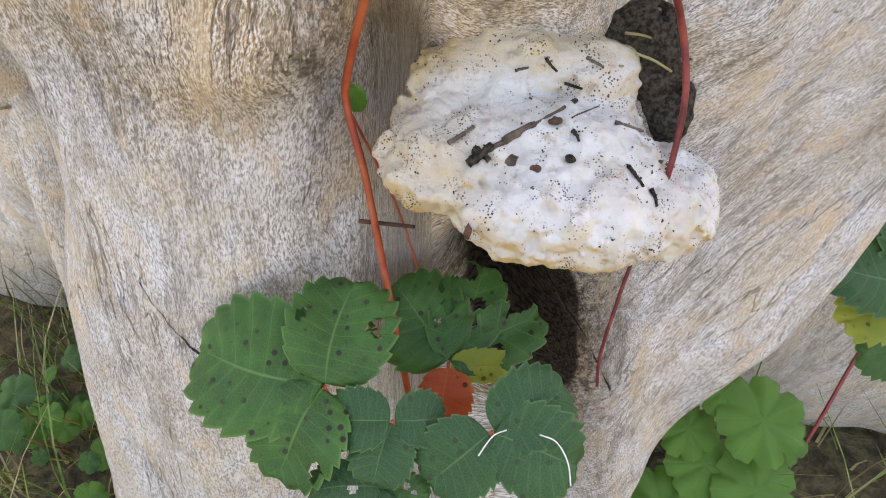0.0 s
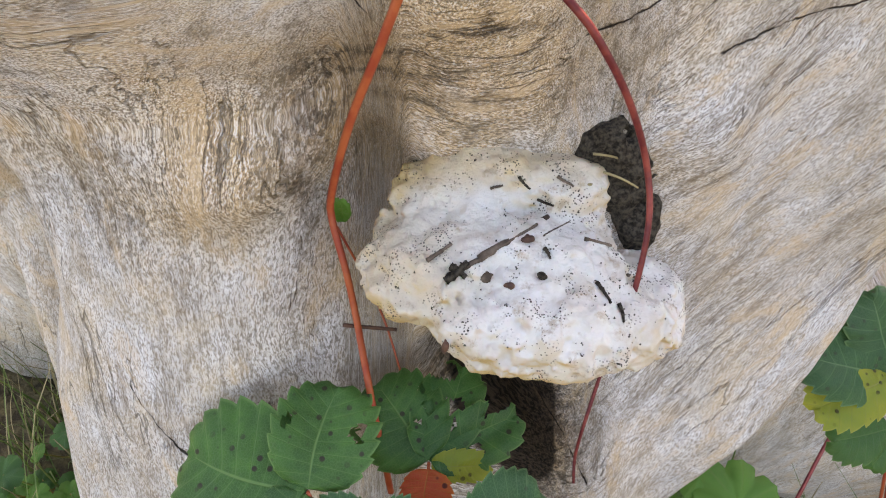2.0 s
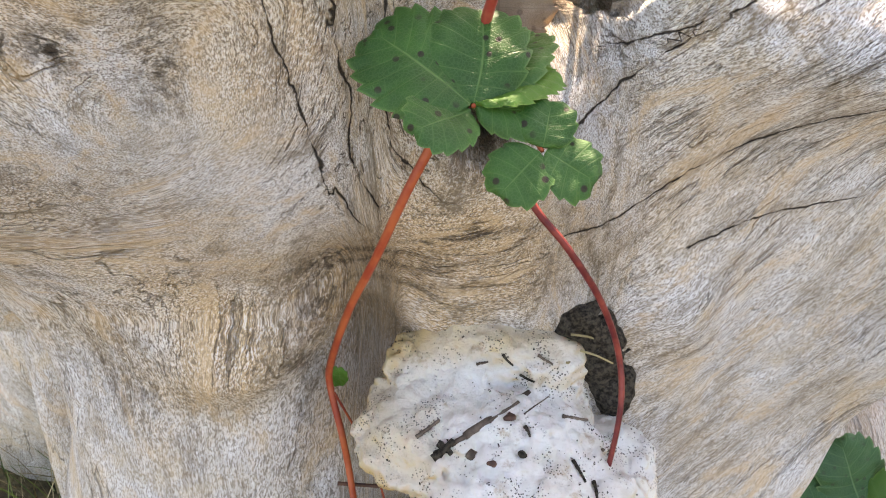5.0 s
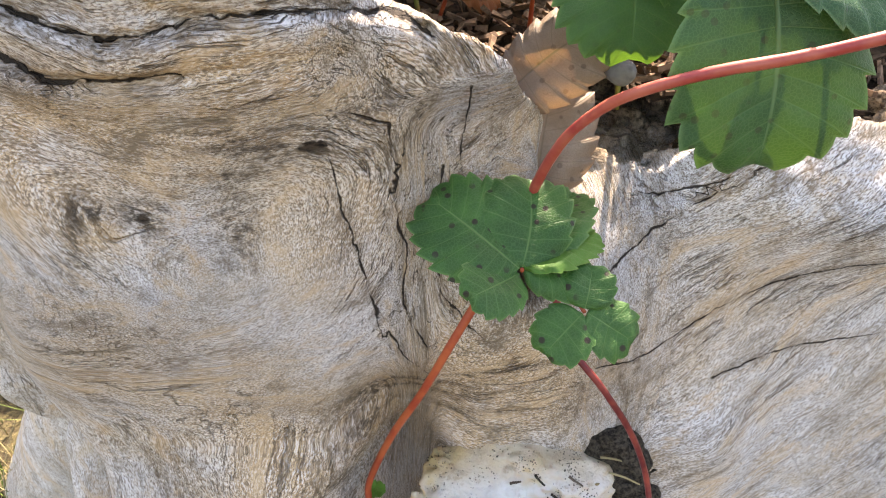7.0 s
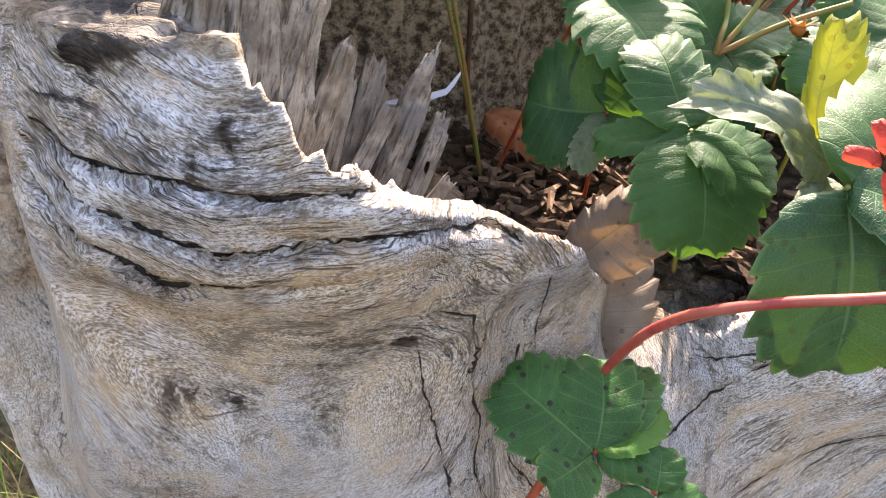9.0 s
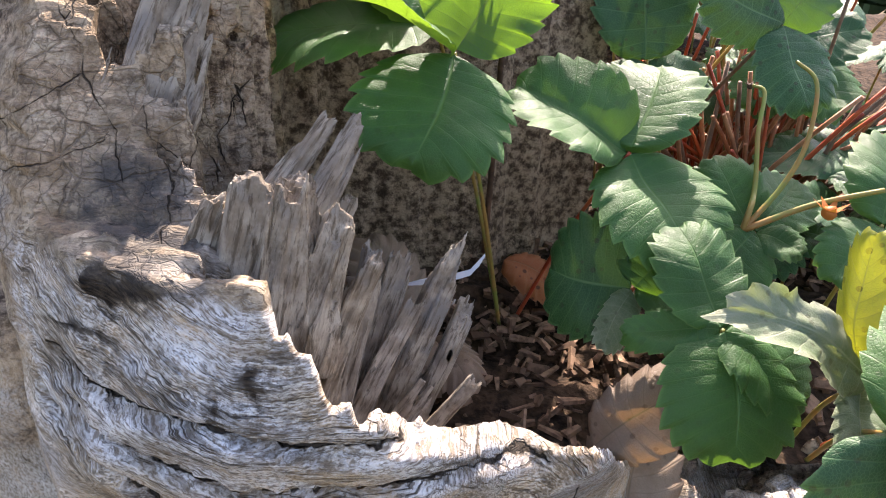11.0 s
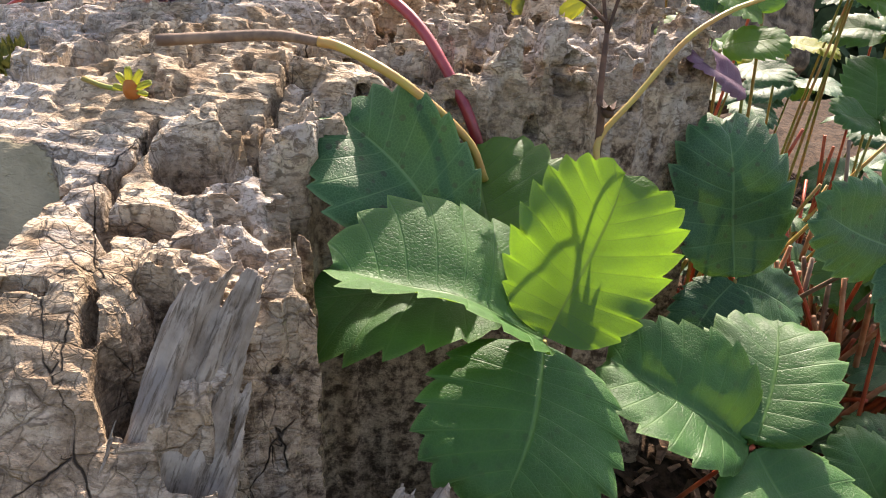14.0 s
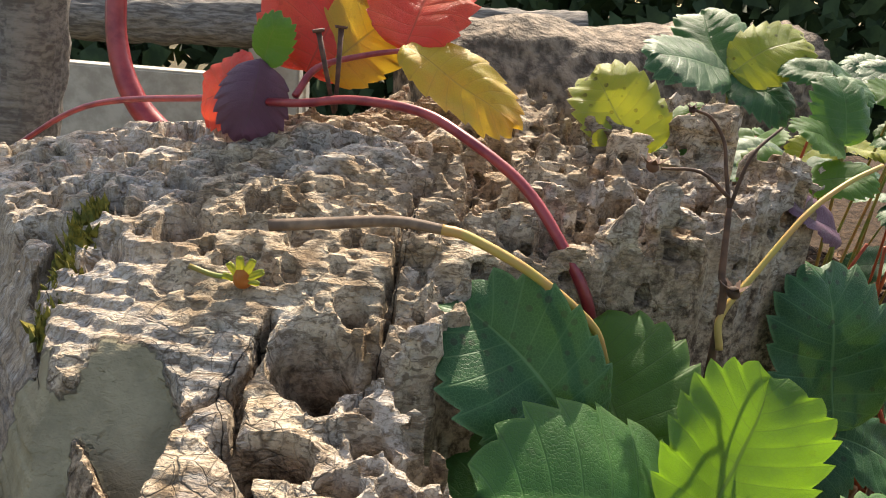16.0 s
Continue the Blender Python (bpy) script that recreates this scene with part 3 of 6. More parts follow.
def top(x, y):
    """Height of the broken, rotten top: the high block, the torn front rim and the hollow behind it."""
    soil = mulch_height(x, y) - 0.03
    main = np.interp(y, (0.30, 0.35, 0.40, 0.43, 0.49, 0.53, 0.575, 0.62, 0.69, 0.78, 0.9), (0.79, 0.80, 0.862, 0.888, 0.908, 0.926, 0.952, 0.964, 0.972, 0.985, 0.985))
    main = main - 0.15 * np.maximum(0, -0.26 - x) - 0.2 * np.maximum(0, -0.42 - x)
    edge = -0.165 + 0.012 * np.sin(y * 60) + 0.16 * step(y, 0.555, 0.60) + 0.03 * step(y, 0.60, 0.64) + 0.014 * step(y, 0.42, 0.36) + 0.030 * (grain_noise(y * 70, 0 * y + 1, 0 * y) - 0.5) + 0.016 * (grain_noise(y * 210, 0 * y + 5, 0 * y) - 0.5)
    slope = 0.012 + 0.012 * step(y, 0.43, 0.38)
    main = np.where(x < edge - slope, main, soil + (main - soil) * np.clip((edge - x) / slope, 0, 1))
    ragged = 0.3 + 0.7 * step(x, -0.06, -0.09)
    torn = x + ragged * (0.020 * (grain_noise(x * 75, 0 * x, 0 * x) - 0.5) + 0.010 * (grain_noise(x * 190, 0 * x + 3, 0 * x) - 0.5))
    rim = np.interp(np.where(x < 0.05, torn, x), (-0.4, -0.25, -0.128, -0.116, -0.102, -0.088, -0.07, -0.05, -0.012, 0.005, 0.02, 0.031, 0.044, 0.06, 0.09, 0.13, 0.22, 0.5), (0.77, 0.785, 0.799, 0.775, 0.763, 0.752, 0.742, 0.731, 0.711, 0.700, 0.686, 0.668, 0.640, 0.612, 0.60, 0.636, 0.655, 0.66))
    back = front(x, rim) + 0.008 + 0.012 * step(x, -0.01, -0.04) * step(x, -0.10, -0.08) + 0.024 * step(x, 0.04, 0.08)
    rim = rim - (3.5 - 1.5 * step(x, 0.04, 0.08)) * np.maximum(0, y - back)
    t = np.maximum(np.maximum(soil, main), np.where(y < back + 0.15, rim, 0))
    return t - 0.9 * np.maximum(0, y - 0.72) * step(x, -0.2, -0.3)


def rot_amount(x, y, z):
    return np.maximum(np.maximum(step(y, 0.335, 0.36) * step(z, 0.70, 0.74), step(y, 0.40, 0.43) * step(z, 0.60, 0.62)), step(z, 0.785, 0.797) * step(x, -0.10, -0.13))


def wobble(x, y, z):
    return (grain_noise(x * 22, y * 22, z * 22) - 0.5) * 0.008 + (grain_noise(x * 55, y * 55, z * 55) - 0.5) * 0.003


def groove(x, z, line, width):
    """How deep a shrinkage crack along the line of (x, z) corners cuts in, 0 to 1."""
    best = np.full(np.shape(x), 9.0, np.float32)
    for (ax, az), (bx, bz) in zip(line, line[1:]):
        ux, uz = bx - ax, bz - az
        s = np.clip(((x - ax) * ux + (z - az) * uz) / (ux * ux + uz * uz), 0, 1)
        best = np.minimum(best, np.hypot(x - ax - s * ux, z - az - s * uz))
    return step(best, width, width * 0.3)


LIP_CRACKS = [
    [(-0.221, 0.755), (-0.212, 0.748), (-0.202, 0.743), (-0.18, 0.743), (-0.158, 0.743), (-0.137, 0.740), (-0.115, 0.740), (-0.102, 0.743), (-0.082, 0.746), (-0.067, 0.743), (-0.056, 0.735)],
    [(-0.23, 0.745), (-0.216, 0.734), (-0.206, 0.724), (-0.186, 0.724), (-0.164, 0.717), (-0.141, 0.712), (-0.122, 0.716), (-0.103, 0.723), (-0.076, 0.726), (-0.056, 0.726), (-0.035, 0.721), (-0.02, 0.711)],
    [(-0.238, 0.730), (-0.22, 0.712), (-0.208, 0.704), (-0.19, 0.701), (-0.169, 0.693), (-0.143, 0.696), (-0.114, 0.701)],
]
FRINGE = [(-0.112, 0.652), (-0.088, 0.660), (-0.07, 0.668), (-0.052, 0.679), (-0.032, 0.692), (0.003, 0.704)]
SWIRL = [(-0.192, 0.60), (-0.183, 0.622), (-0.175, 0.634), (-0.163, 0.639), (-0.150, 0.633), (-0.135, 0.640), (-0.118, 0.650), (-0.105, 0.652)]
SWIRL_LOW = [(-0.19, 0.605), (-0.175, 0.575), (-0.155, 0.56), (-0.14, 0.55)]
SCAR = [(-0.149, 0.746), (-0.148, 0.752), (-0.143, 0.760), (-0.134, 0.769), (-0.125, 0.775), (-0.117, 0.777)]
FACE_CRACKS = [
    [(-0.051, 0.681), (-0.037, 0.672), (-0.033, 0.648), (-0.04, 0.623)],
    [(-0.03, 0.655), (-0.035, 0.63), (-0.028, 0.60), (-0.03, 0.575), (-0.018, 0.55)],
    [(-0.012, 0.64), (-0.016, 0.61), (-0.01, 0.575), (0.012, 0.548)],
    [(-0.055, 0.62), (-0.045, 0.58), (-0.03, 0.545), (-0.018, 0.525)],
    [(0.085, 0.515), (0.115, 0.53), (0.145, 0.543), (0.178, 0.555), (0.215, 0.572), (0.26, 0.588)],
    [(0.085, 0.572), (0.108, 0.59), (0.129, 0.605), (0.16, 0.622)],
    [(0.16, 0.50), (0.20, 0.515), (0.25, 0.525)],
    [(-0.168, 0.328), (-0.155, 0.312), (-0.138, 0.297)],
    [(-0.062, 0.665), (-0.058, 0.63), (-0.048, 0.59), (-0.040, 0.56)],
    [(0.0, 0.68), (-0.004, 0.65), (0.002, 0.62), (-0.004, 0.59)],
    [(0.10, 0.605), (0.14, 0.617), (0.17, 0.628)],
    [(0.06, 0.30), (0.085, 0.285), (0.10, 0.262)],
]
BANK_CRACKS = [
    [(-0.275, 0.822), (-0.252, 0.833), (-0.242, 0.839), (-0.23, 0.846)],
    [(-0.262, 0.808), (-0.245, 0.814), (-0.232, 0.818), (-0.213, 0.826)],
    [(-0.249, 0.88), (-0.242, 0.87), (-0.23, 0.859), (-0.227, 0.848), (-0.213, 0.835), (-0.208, 0.829), (-0.203, 0.816)],
    [(-0.197, 0.836), (-0.193, 0.827), (-0.185, 0.818), (-0.179, 0.802)],
    [(-0.169, 0.84), (-0.175, 0.833), (-0.177, 0.824), (-0.182, 0.816), (-0.18, 0.800)],
    [(-0.172, 0.838), (-0.169, 0.826)],
    [(-0.239, 0.877), (-0.233, 0.859)],
    [(-0.226, 0.871), (-0.222, 0.86)],
]


TOP_CRACKS = [
    ([(-0.31, 0.435), (-0.285, 0.468), (-0.262, 0.49), (-0.25, 0.525)], 0.0042),
    ([(-0.262, 0.49), (-0.243, 0.447), (-0.225, 0.42)], 0.0036),
    ([(-0.338, 0.51), (-0.350, 0.55), (-0.349, 0.60)], 0.0055),
    ([(-0.205, 0.50), (-0.195, 0.56), (-0.187, 0.63)], 0.003),
    ([(-0.165, 0.60), (-0.158, 0.67)], 0.003),
    ([(-0.30, 0.45), (-0.275, 0.43), (-0.25, 0.428)], 0.003),
]


def split_distance(x, z, lines):
    """Signed and plain distance to the nearest of the cracks."""
    best = np.full(np.shape(x), 0.03, np.float32)
    signed = np.full(np.shape(x), 0.03, np.float32)
    for line in lines:
        for (ax, az), (bx, bz) in zip(line, line[1:]):
            ux, uz = bx - ax, bz - az
            s = np.clip(((x - ax) * ux + (z - az) * uz) / (ux * ux + uz * uz), 0, 1)
            d = np.hypot(x - ax - s * ux, z - az - s * uz)
            near = d < best
            best = np.where(near, d, best)
            signed = np.where(near, (ux * (z - az) - uz * (x - ax)) / math.hypot(ux, uz), signed)
    return signed, best


def saw_cut(x, y):
    """Outline of the smooth sunken patch on the top, less than zero inside."""
    d = ((np.abs(x + 0.345) / 0.072) ** 3 + (np.abs(y - 0.468) / 0.044) ** 3) ** 0.333 - 1
    notch = 1 - np.hypot((x + 0.324) / 0.010, (y - 0.514) / 0.017)
    return np.maximum(d, notch) * 0.04


def solid(x, y, z):
    """The whole stump, less than zero inside; the fine relief is worked out only near the surface."""
    shape = np.shape(x)
    x, y, z = (np.asarray(a, np.float32).ravel() for a in (x, y, z))
    f, t = front(x, z), top(x, y)
    d = np.maximum(f - y, z - t)
    near = np.abs(d) < np.where(z - t > f - y, 0.065, 0.016)
    near |= (np.abs(f - y) < 0.016) & (z - t < 0.03)
    d[near] = relief(x[near], y[near], z[near])
    return d.reshape(shape)


def burrows(u, v, keep=0.45):
    """Beetle holes: round pits of uneven size scattered on a jittered grid, 0 to 1."""
    best = np.zeros(np.shape(u), np.float32)
    cu, cv = np.floor(u), np.floor(v)
    for a in (-1, 0, 1):
        for b in (-1, 0, 1):
            iu, iv = (cu + a).astype(np.int64), (cv + b).astype(np.int64)
            k = hashed(iu, iv, iu * 0 + 7)
            px, py = iu + hashed(iu, iv, iu * 0 + 1), iv + hashed(iu, iv, iu * 0 + 2)
            r = 0.2 + 0.32 * (k - 1 + keep) / keep
            best = np.maximum(best, step(np.hypot(u - px, v - py), r + 0.07, r - 0.07) * (k > 1 - keep))
    return best


def rotten_top(x, y, z, t, rot, jag, wob):
    """Height of the crumbled end grain: thin layers, round beetle holes, voids and cracks."""
    tilt = y * 95 + x * 22 + z * 40
    pits = grain_noise(x * 42 + 3, tilt, z * 30 + 5)
    flakes = grain_noise(x * 95, y * 260 + x * 60, z * 70)
    fibres = grain_noise(x * 45, y * 420 + x * 100, z * 90)
    bend = grain_noise(x * 60, y * 60, 0 * x + 2) - 0.5
    bend2 = grain_noise(x * 130 + 5, y * 130, 0 * x + 4) - 0.5
    comb = np.clip(step(x, -0.235, -0.205) + 0.75 * step(y, 0.525, 0.56), 0, 1)
    high = step(y, 0.40, 0.425) * np.maximum(step(y, 0.455, 0.49), step(x, -0.24, -0.215))
    worm = np.maximum(burrows(x * 62 + 0.9 * bend, y * 84 + 0.9 * bend, 0.36) * comb, 0.55 * (0.15 + 0.85 * comb) * burrows(x * 135 + 0.8 * bend2 + 9, y * 190 + 0.8 * bend2, 0.40))
    void = burrows(x * 27 + 1.1 * bend + 0.5 * bend2 + 4, y * 36 + 1.1 * bend + 0.5 * bend2 + 2, 0.24) * comb
    fin = step(x, -0.15, -0.08) * step(y, 0.585, 0.61)
    rough = -0.006 * (0.15 + 0.85 * comb) * step(pits, 0.60, 0.72) + (0.004 + 0.008 * comb + 0.035 * fin) * (grain_noise(x * 17, tilt * 0.32, z * 6) - 0.5)
    ledge_high = 0.0042
    q = (t + rough) / ledge_high
    ledges = (np.floor(q) + step(q - np.floor(q), 0.75, 1.0)) * ledge_high
    t = t + rot * (high * (0.7 * ledges + 0.3 * ledge_high * q - t - 0.018 * worm - 0.028 * void) + (0.002 + 0.004 * comb * high) * (flakes - 0.5) + (0.003 + 0.0025 * comb) * (fibres - 0.5) - 0.004 * (1 - high) * worm)
    for hx, hy, rx, ry, deep in ((-0.228, 0.506, 0.019, 0.016, 0.06), (-0.236, 0.466, 0.018, 0.011, 0.05), (-0.211, 0.456, 0.009, 0.006, 0.03), (-0.201, 0.476, 0.008, 0.006, 0.03), (-0.331, 0.592, 0.006, 0.005, 0.02), (-0.212, 0.412, 0.012, 0.016, 0.04), (-0.185, 0.392, 0.016, 0.006, 0.02), (-0.165, 0.52, 0.012, 0.008, 0.03), (-0.10, 0.60, 0.012, 0.008, 0.03)):
        t = t - deep * step(np.hypot((x - hx) / rx, (y - hy) / ry) + (pits - 0.5) * 0.8, 1.1, 0.9)
    for line, wide in TOP_CRACKS:
        t = t - 0.016 * rot * groove(x + 2 * wob, y + 2 * wob + jag, line, wide * 0.7)
    return t


def relief(x, y, z):
    wob = wobble(x, y, z)
    f = front(x, z) + wob
    jag = 0.004 * (grain_noise(x * 120, y * 40, z * 120) - 0.5)
    rot = rot_amount(x, y, z)
    t = top(x, y) + wob * 0.5
    lip = z > 0.64
    if lip.any():
        lx_, lz_ = x[lip], z[lip]
        g = 0 * lx_
        for k, line in enumerate(LIP_CRACKS):
            g = g + 0.006 * groove(lx_, lz_, line, 0.0034)
        # the wood stands proud under each long crack of the lip
        for line, drop in ((LIP_CRACKS[0], -0.004), (LIP_CRACKS[1], -0.005), (LIP_CRACKS[2], -0.0035)):
            px, pz = np.array(line).T
            below = np.interp(lx_, px, pz) - lz_
            g = g + drop * step(below, 0.0, 0.002) * step(below, 0.022, 0.004) * step(lx_, px[0], px[0] + 0.02) * step(lx_, px[-1], px[-1] - 0.03)
        # ripples of the grain on the upper swelling
        ripple = grain_noise(np.hypot((lx_ + 0.135) * 1.1, lz_ - 0.595) * 130, np.arctan2(lz_ - 0.595, lx_ + 0.135) * 3, 0 * lx_)
        f[lip] += g + 0.003 * (ripple - 0.5) * step(lz_, 0.64, 0.74) * step(y[lip], 0.37, 0.34)
        # thin weathered layers between the cracks
        level = lz_ - np.interp(lx_, *np.array(LIP_CRACKS[1]).T)
        layer = grain_noise(level * 300, lx_ * 9, 0 * lx_ + 2) + 0.6 * grain_noise(level * 620, lx_ * 16, 0 * lx_ + 8)
        f[lip] += 0.0042 * (layer - 0.8) * step(lz_, 0.685, 0.70) * step(lx_, -0.02, -0.07)
        # ragged rim
        tear = grain_noise(lx_ * 150 + y[lip] * 60, y[lip] * 70, 0 * lx_) + 0.6 * grain_noise(lx_ * 380, y[lip] * 90, 0 * lx_)
        t[lip] += (1 - rot[lip]) * (0.011 * (tear - 0.8) + 0.004 * (np.floor(lx_ * 70 + y[lip] * 20) % 2)) * step(lz_, 0.66, 0.70) * step(lx_, 0.04, 0.02) * step(lx_, -0.13, -0.11) * (0.22 + 0.78 * step(lx_, -0.06, -0.09))
    old = rot > 0
    if old.any():
        t[old] = rotten_top(x[old], y[old], z[old], t[old], rot[old], jag[old], wob[old])
    # smooth sunken saw cut
    t = np.where(saw_cut(x, y) + wob * 0.4 < 0, np.minimum(top(x, y), 0.905 - 1.4 * (0.507 - y) + 0.3 * wob), t)
    d = np.maximum(f - y, z - t)
    # rotten overhangs in the walls of the hollow
    wall = step(x, -0.20, -0.165) * rot * step(y, 0.40, 0.43)
    w = wall > 0
    if w.any():
        d[w] += wall[w] * (0.026 * burrows(x[w] * 70 + y[w] * 70, z[w] * 95, 0.40) + 0.018 * step(grain_noise(x[w] * 75, y[w] * 75, z[w] * 75), 0.58, 0.68) + 0.036 * (grain_noise(x[w] * 45, y[w] * 45, z[w] * 26) - 0.5) + 0.008 * (grain_noise(x[w] * 130, y[w] * 130, z[w] * 70) - 0.5))
    return d


def roots(x, y, z):
    wob = wobble(x, y, z)
    d = np.full(np.shape(x), 9.0, np.float32)
    for (ax, ay, az), (bx, by, bz), r in (((-0.22, 0.58, 0.46), (-0.50, 0.70, -0.08), 0.11), ((0.18, 0.53, 0.10), (0.85, 0.48, 0.06), 0.14), ((0.15, 0.60, 0.3), (0.30, 0.56, 0.0), 0.16), ((-0.335, 0.475, 0.66), (-0.345, 0.53, 0.36), 0.066), ((-0.305, 0.47, 0.31), (-0.268, 0.375, 0.0), 0.028)):
        ux, uy, uz = bx - ax, by - ay, bz - az
        s = np.clip(((x - ax) * ux + (y - ay) * uy + (z - az) * uz) / (ux * ux + uy * uy + uz * uz), 0, 1)
        d = np.minimum(d, np.sqrt((x - ax - s * ux) ** 2 + (y - ay - s * uy) ** 2 + (z - az - s * uz) ** 2) - r + wob)
        if r == 0.066:
            d = np.maximum(d, 0.056 - np.sqrt((x + 0.325) ** 2 + ((y - 0.46) * 0.7) ** 2 + (z - 0.27) ** 2))  # gap under the side root
    return d


def face_form(x, y, z):
    d = np.minimum(solid(x, y, z), roots(x, y, z))
    return np.maximum(np.maximum(d, y - 0.52), np.minimum(y - 0.352, z - 0.70))


def heart_form(x, y, z):
    return np.maximum(np.maximum(solid(x, y, z), y - 0.79), -np.minimum(y - 0.348, z - 0.696))


def rear_form(x, y, z):
    return np.maximum(np.minimum(np.maximum(solid(x, y, z), np.hypot(x + 0.1, y - 0.42) - 0.42), roots(x, y, z)), np.maximum(0.516 - y, z - 0.698))


def wood_mesh(name, form, lo, hi, h):
    verts, quads = carve(form, lo, hi, h)
    mesh = quads_mesh(name, verts, quads)
    x, y, z = verts.T
    # grain circles round the knot of the upper swelling, sweeps along the root and stands upright in the leg
    warp = (grain_noise(x * 9, y * 9, z * 9) - 0.5) * 0.05 + (grain_noise(x * 25, y * 25, z * 25) - 0.5) * 0.014
    dx, dz = x + 0.120, z - 0.600
    square = 2 + 2.2 * step(dz, 0.0, 0.05)
    r = (np.abs(dx * np.where(dx > 0, 1.08, 0.62 + 0.4 * step(dz, 0.02, -0.03))) ** square + np.abs(dz) ** square) ** (1 / square) + warp
    out = np.hypot(dx, dz) + 0.035
    along, beside, across = dx / out * 0.16, dz / out * 0.16, r

    def join(weight, new_across, new_along):
        nonlocal along, across, beside
        across = across * (1 - weight) + (new_across + 0.5 * warp) * weight
        along, beside = along * (1 - weight) + new_along * weight, beside * (1 - weight)

    join(step(z, 0.60, 0.48) * step(x, 0.0, -0.05), 0.08 + 0.85 * dx, z)  # upright in the leg
    join(step(x, -0.04, -0.005) * step(z, 0.69, 0.66), 0.173 - np.hypot(x - 0.04, z - 0.60), 0.16 * np.arctan2(x - 0.04, 0.62 - z))  # round the hole
    join(step(x, 0.06, 0.13), z - 0.35 * x - 1.1 * np.maximum(0, x) ** 2 - 0.413, x + 0.6 * z)  # along the root
    join(step(x, -0.235, -0.275), 0.13 - 0.7 * (x + 0.25) - 0.4 * (y - 0.36), z)  # side roots
    join(step(z, 0.672, 0.70) * step(x, -0.03, -0.07) * (y < 0.36), 0.11 + z - np.interp(x, *np.array(LIP_CRACKS[1]).T), x)  # the lip
    join(step(z, 0.84, 0.88), y - 0.3 * x, x)  # across the top
    sawn = (saw_cut(x, y) < 0.003) & (z < 0.905 - 1.4 * (0.507 - y) + 0.004) & (y > 0.39) & (z > 0.80)
    along, across = np.where(sawn, x * 0.3, along), np.where(sawn, z * 0.1, across)
    set_vector(mesh, "flow", np.stack([along, across, beside + y * 0.3], 1))
    set_float(mesh, "sawn", sawn)
    set_float(mesh, "rot", rot_amount(x, y, z) * np.where(sawn, 0.0, 1.0) * (1 - 0.35 * step(x, -0.285, -0.325) * step(y, 0.50, 0.53)))
    dark = 0.9 * blob(x, z, -0.168, 0.632, 0.012, 0.007) + 0.9 * blob(x, z, -0.143, 0.630, 0.008, 0.010) + 0.8 * blob(x, z, -0.178, 0.615, 0.005, 0.014)
    dark = dark + 0.7 * blob(x, z, -0.105, 0.625, 0.010, 0.022) + 0.8 * blob(x, z, -0.098, 0.673, 0.018, 0.008)
    # Dark dashes along the grain; the last blob paints the plant hole's shade.
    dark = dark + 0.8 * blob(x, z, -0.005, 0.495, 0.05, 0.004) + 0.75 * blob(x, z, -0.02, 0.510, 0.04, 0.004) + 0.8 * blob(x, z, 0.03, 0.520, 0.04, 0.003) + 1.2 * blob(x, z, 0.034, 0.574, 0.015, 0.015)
    # First blob paints shade inside the hollow under the fungus; the others are streaks.
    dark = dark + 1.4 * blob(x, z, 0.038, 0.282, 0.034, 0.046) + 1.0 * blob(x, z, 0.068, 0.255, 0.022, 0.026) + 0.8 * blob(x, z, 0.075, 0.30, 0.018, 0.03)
    # First blob paints the shadow line down the alcove's left edge.
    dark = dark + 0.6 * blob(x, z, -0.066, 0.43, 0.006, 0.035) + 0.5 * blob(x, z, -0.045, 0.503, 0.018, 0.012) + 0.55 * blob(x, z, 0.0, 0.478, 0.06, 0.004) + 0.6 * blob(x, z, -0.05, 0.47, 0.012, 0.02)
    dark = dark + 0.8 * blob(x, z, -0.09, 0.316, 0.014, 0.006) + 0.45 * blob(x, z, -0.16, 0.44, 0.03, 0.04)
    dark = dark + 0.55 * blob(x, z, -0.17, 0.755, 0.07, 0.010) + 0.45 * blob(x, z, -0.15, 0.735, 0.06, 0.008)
    patchy = 0.2 + 0.75 * step(grain_noise(x * 70, y * 70, z * 110), 0.35, 0.7)
    for line, width, strength in ((FRINGE, 0.007, 0.75), (SWIRL, 0.0045, 0.7), (SWIRL_LOW, 0.006, 0.5), (SCAR, 0.0035, 0.7), (LIP_CRACKS[0], 0.006, 0.6), (LIP_CRACKS[1], 0.007, 0.65), (LIP_CRACKS[2], 0.007, 0.7)):
        on = (y < 0.42) & (z > 0.53) & (x < 0.03)
        dark[on] += 0.75 * strength * patchy[on] * np.exp(-(split_distance(x[on], z[on], [line])[1] / width) ** 2)
    dark = dark * (y < 0.345 + 0.09 * (z < 0.7))
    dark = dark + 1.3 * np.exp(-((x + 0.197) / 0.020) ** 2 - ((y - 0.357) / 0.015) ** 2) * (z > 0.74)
    spots = 0.4 + 1.2 * step(grain_noise(x * 90, y * 90, z * 120), 0.45, 0.65)
    dark = dark + 0.75 * spots * (blob(x, z, -0.21, 0.775, 0.03, 0.013) + blob(x, z, -0.185, 0.792, 0.035, 0.010)) * (y < 0.39) + 0.5 * spots * blob(x, z, -0.20, 0.808, 0.022, 0.016) * (y > 0.34)
    dark = dark + 0.5 * spots * blob(x, z, -0.125, 0.762, 0.018, 0.012) * (y < 0.36) + 0.6 * spots * blob(x, z, -0.05, 0.672, 0.03, 0.015) * (y < 0.36)
    set_float(mesh, "stain_shade", np.clip(dark, 0, 1))
    bank = (y > 0.337) & (z > 0.79)
    s1, d1 = split_distance(x, z, LIP_CRACKS + FACE_CRACKS)
    s2, d2 = split_distance(x, z, BANK_CRACKS)
    s3, d3 = split_distance(x, y, [line for line, _ in TOP_CRACKS])
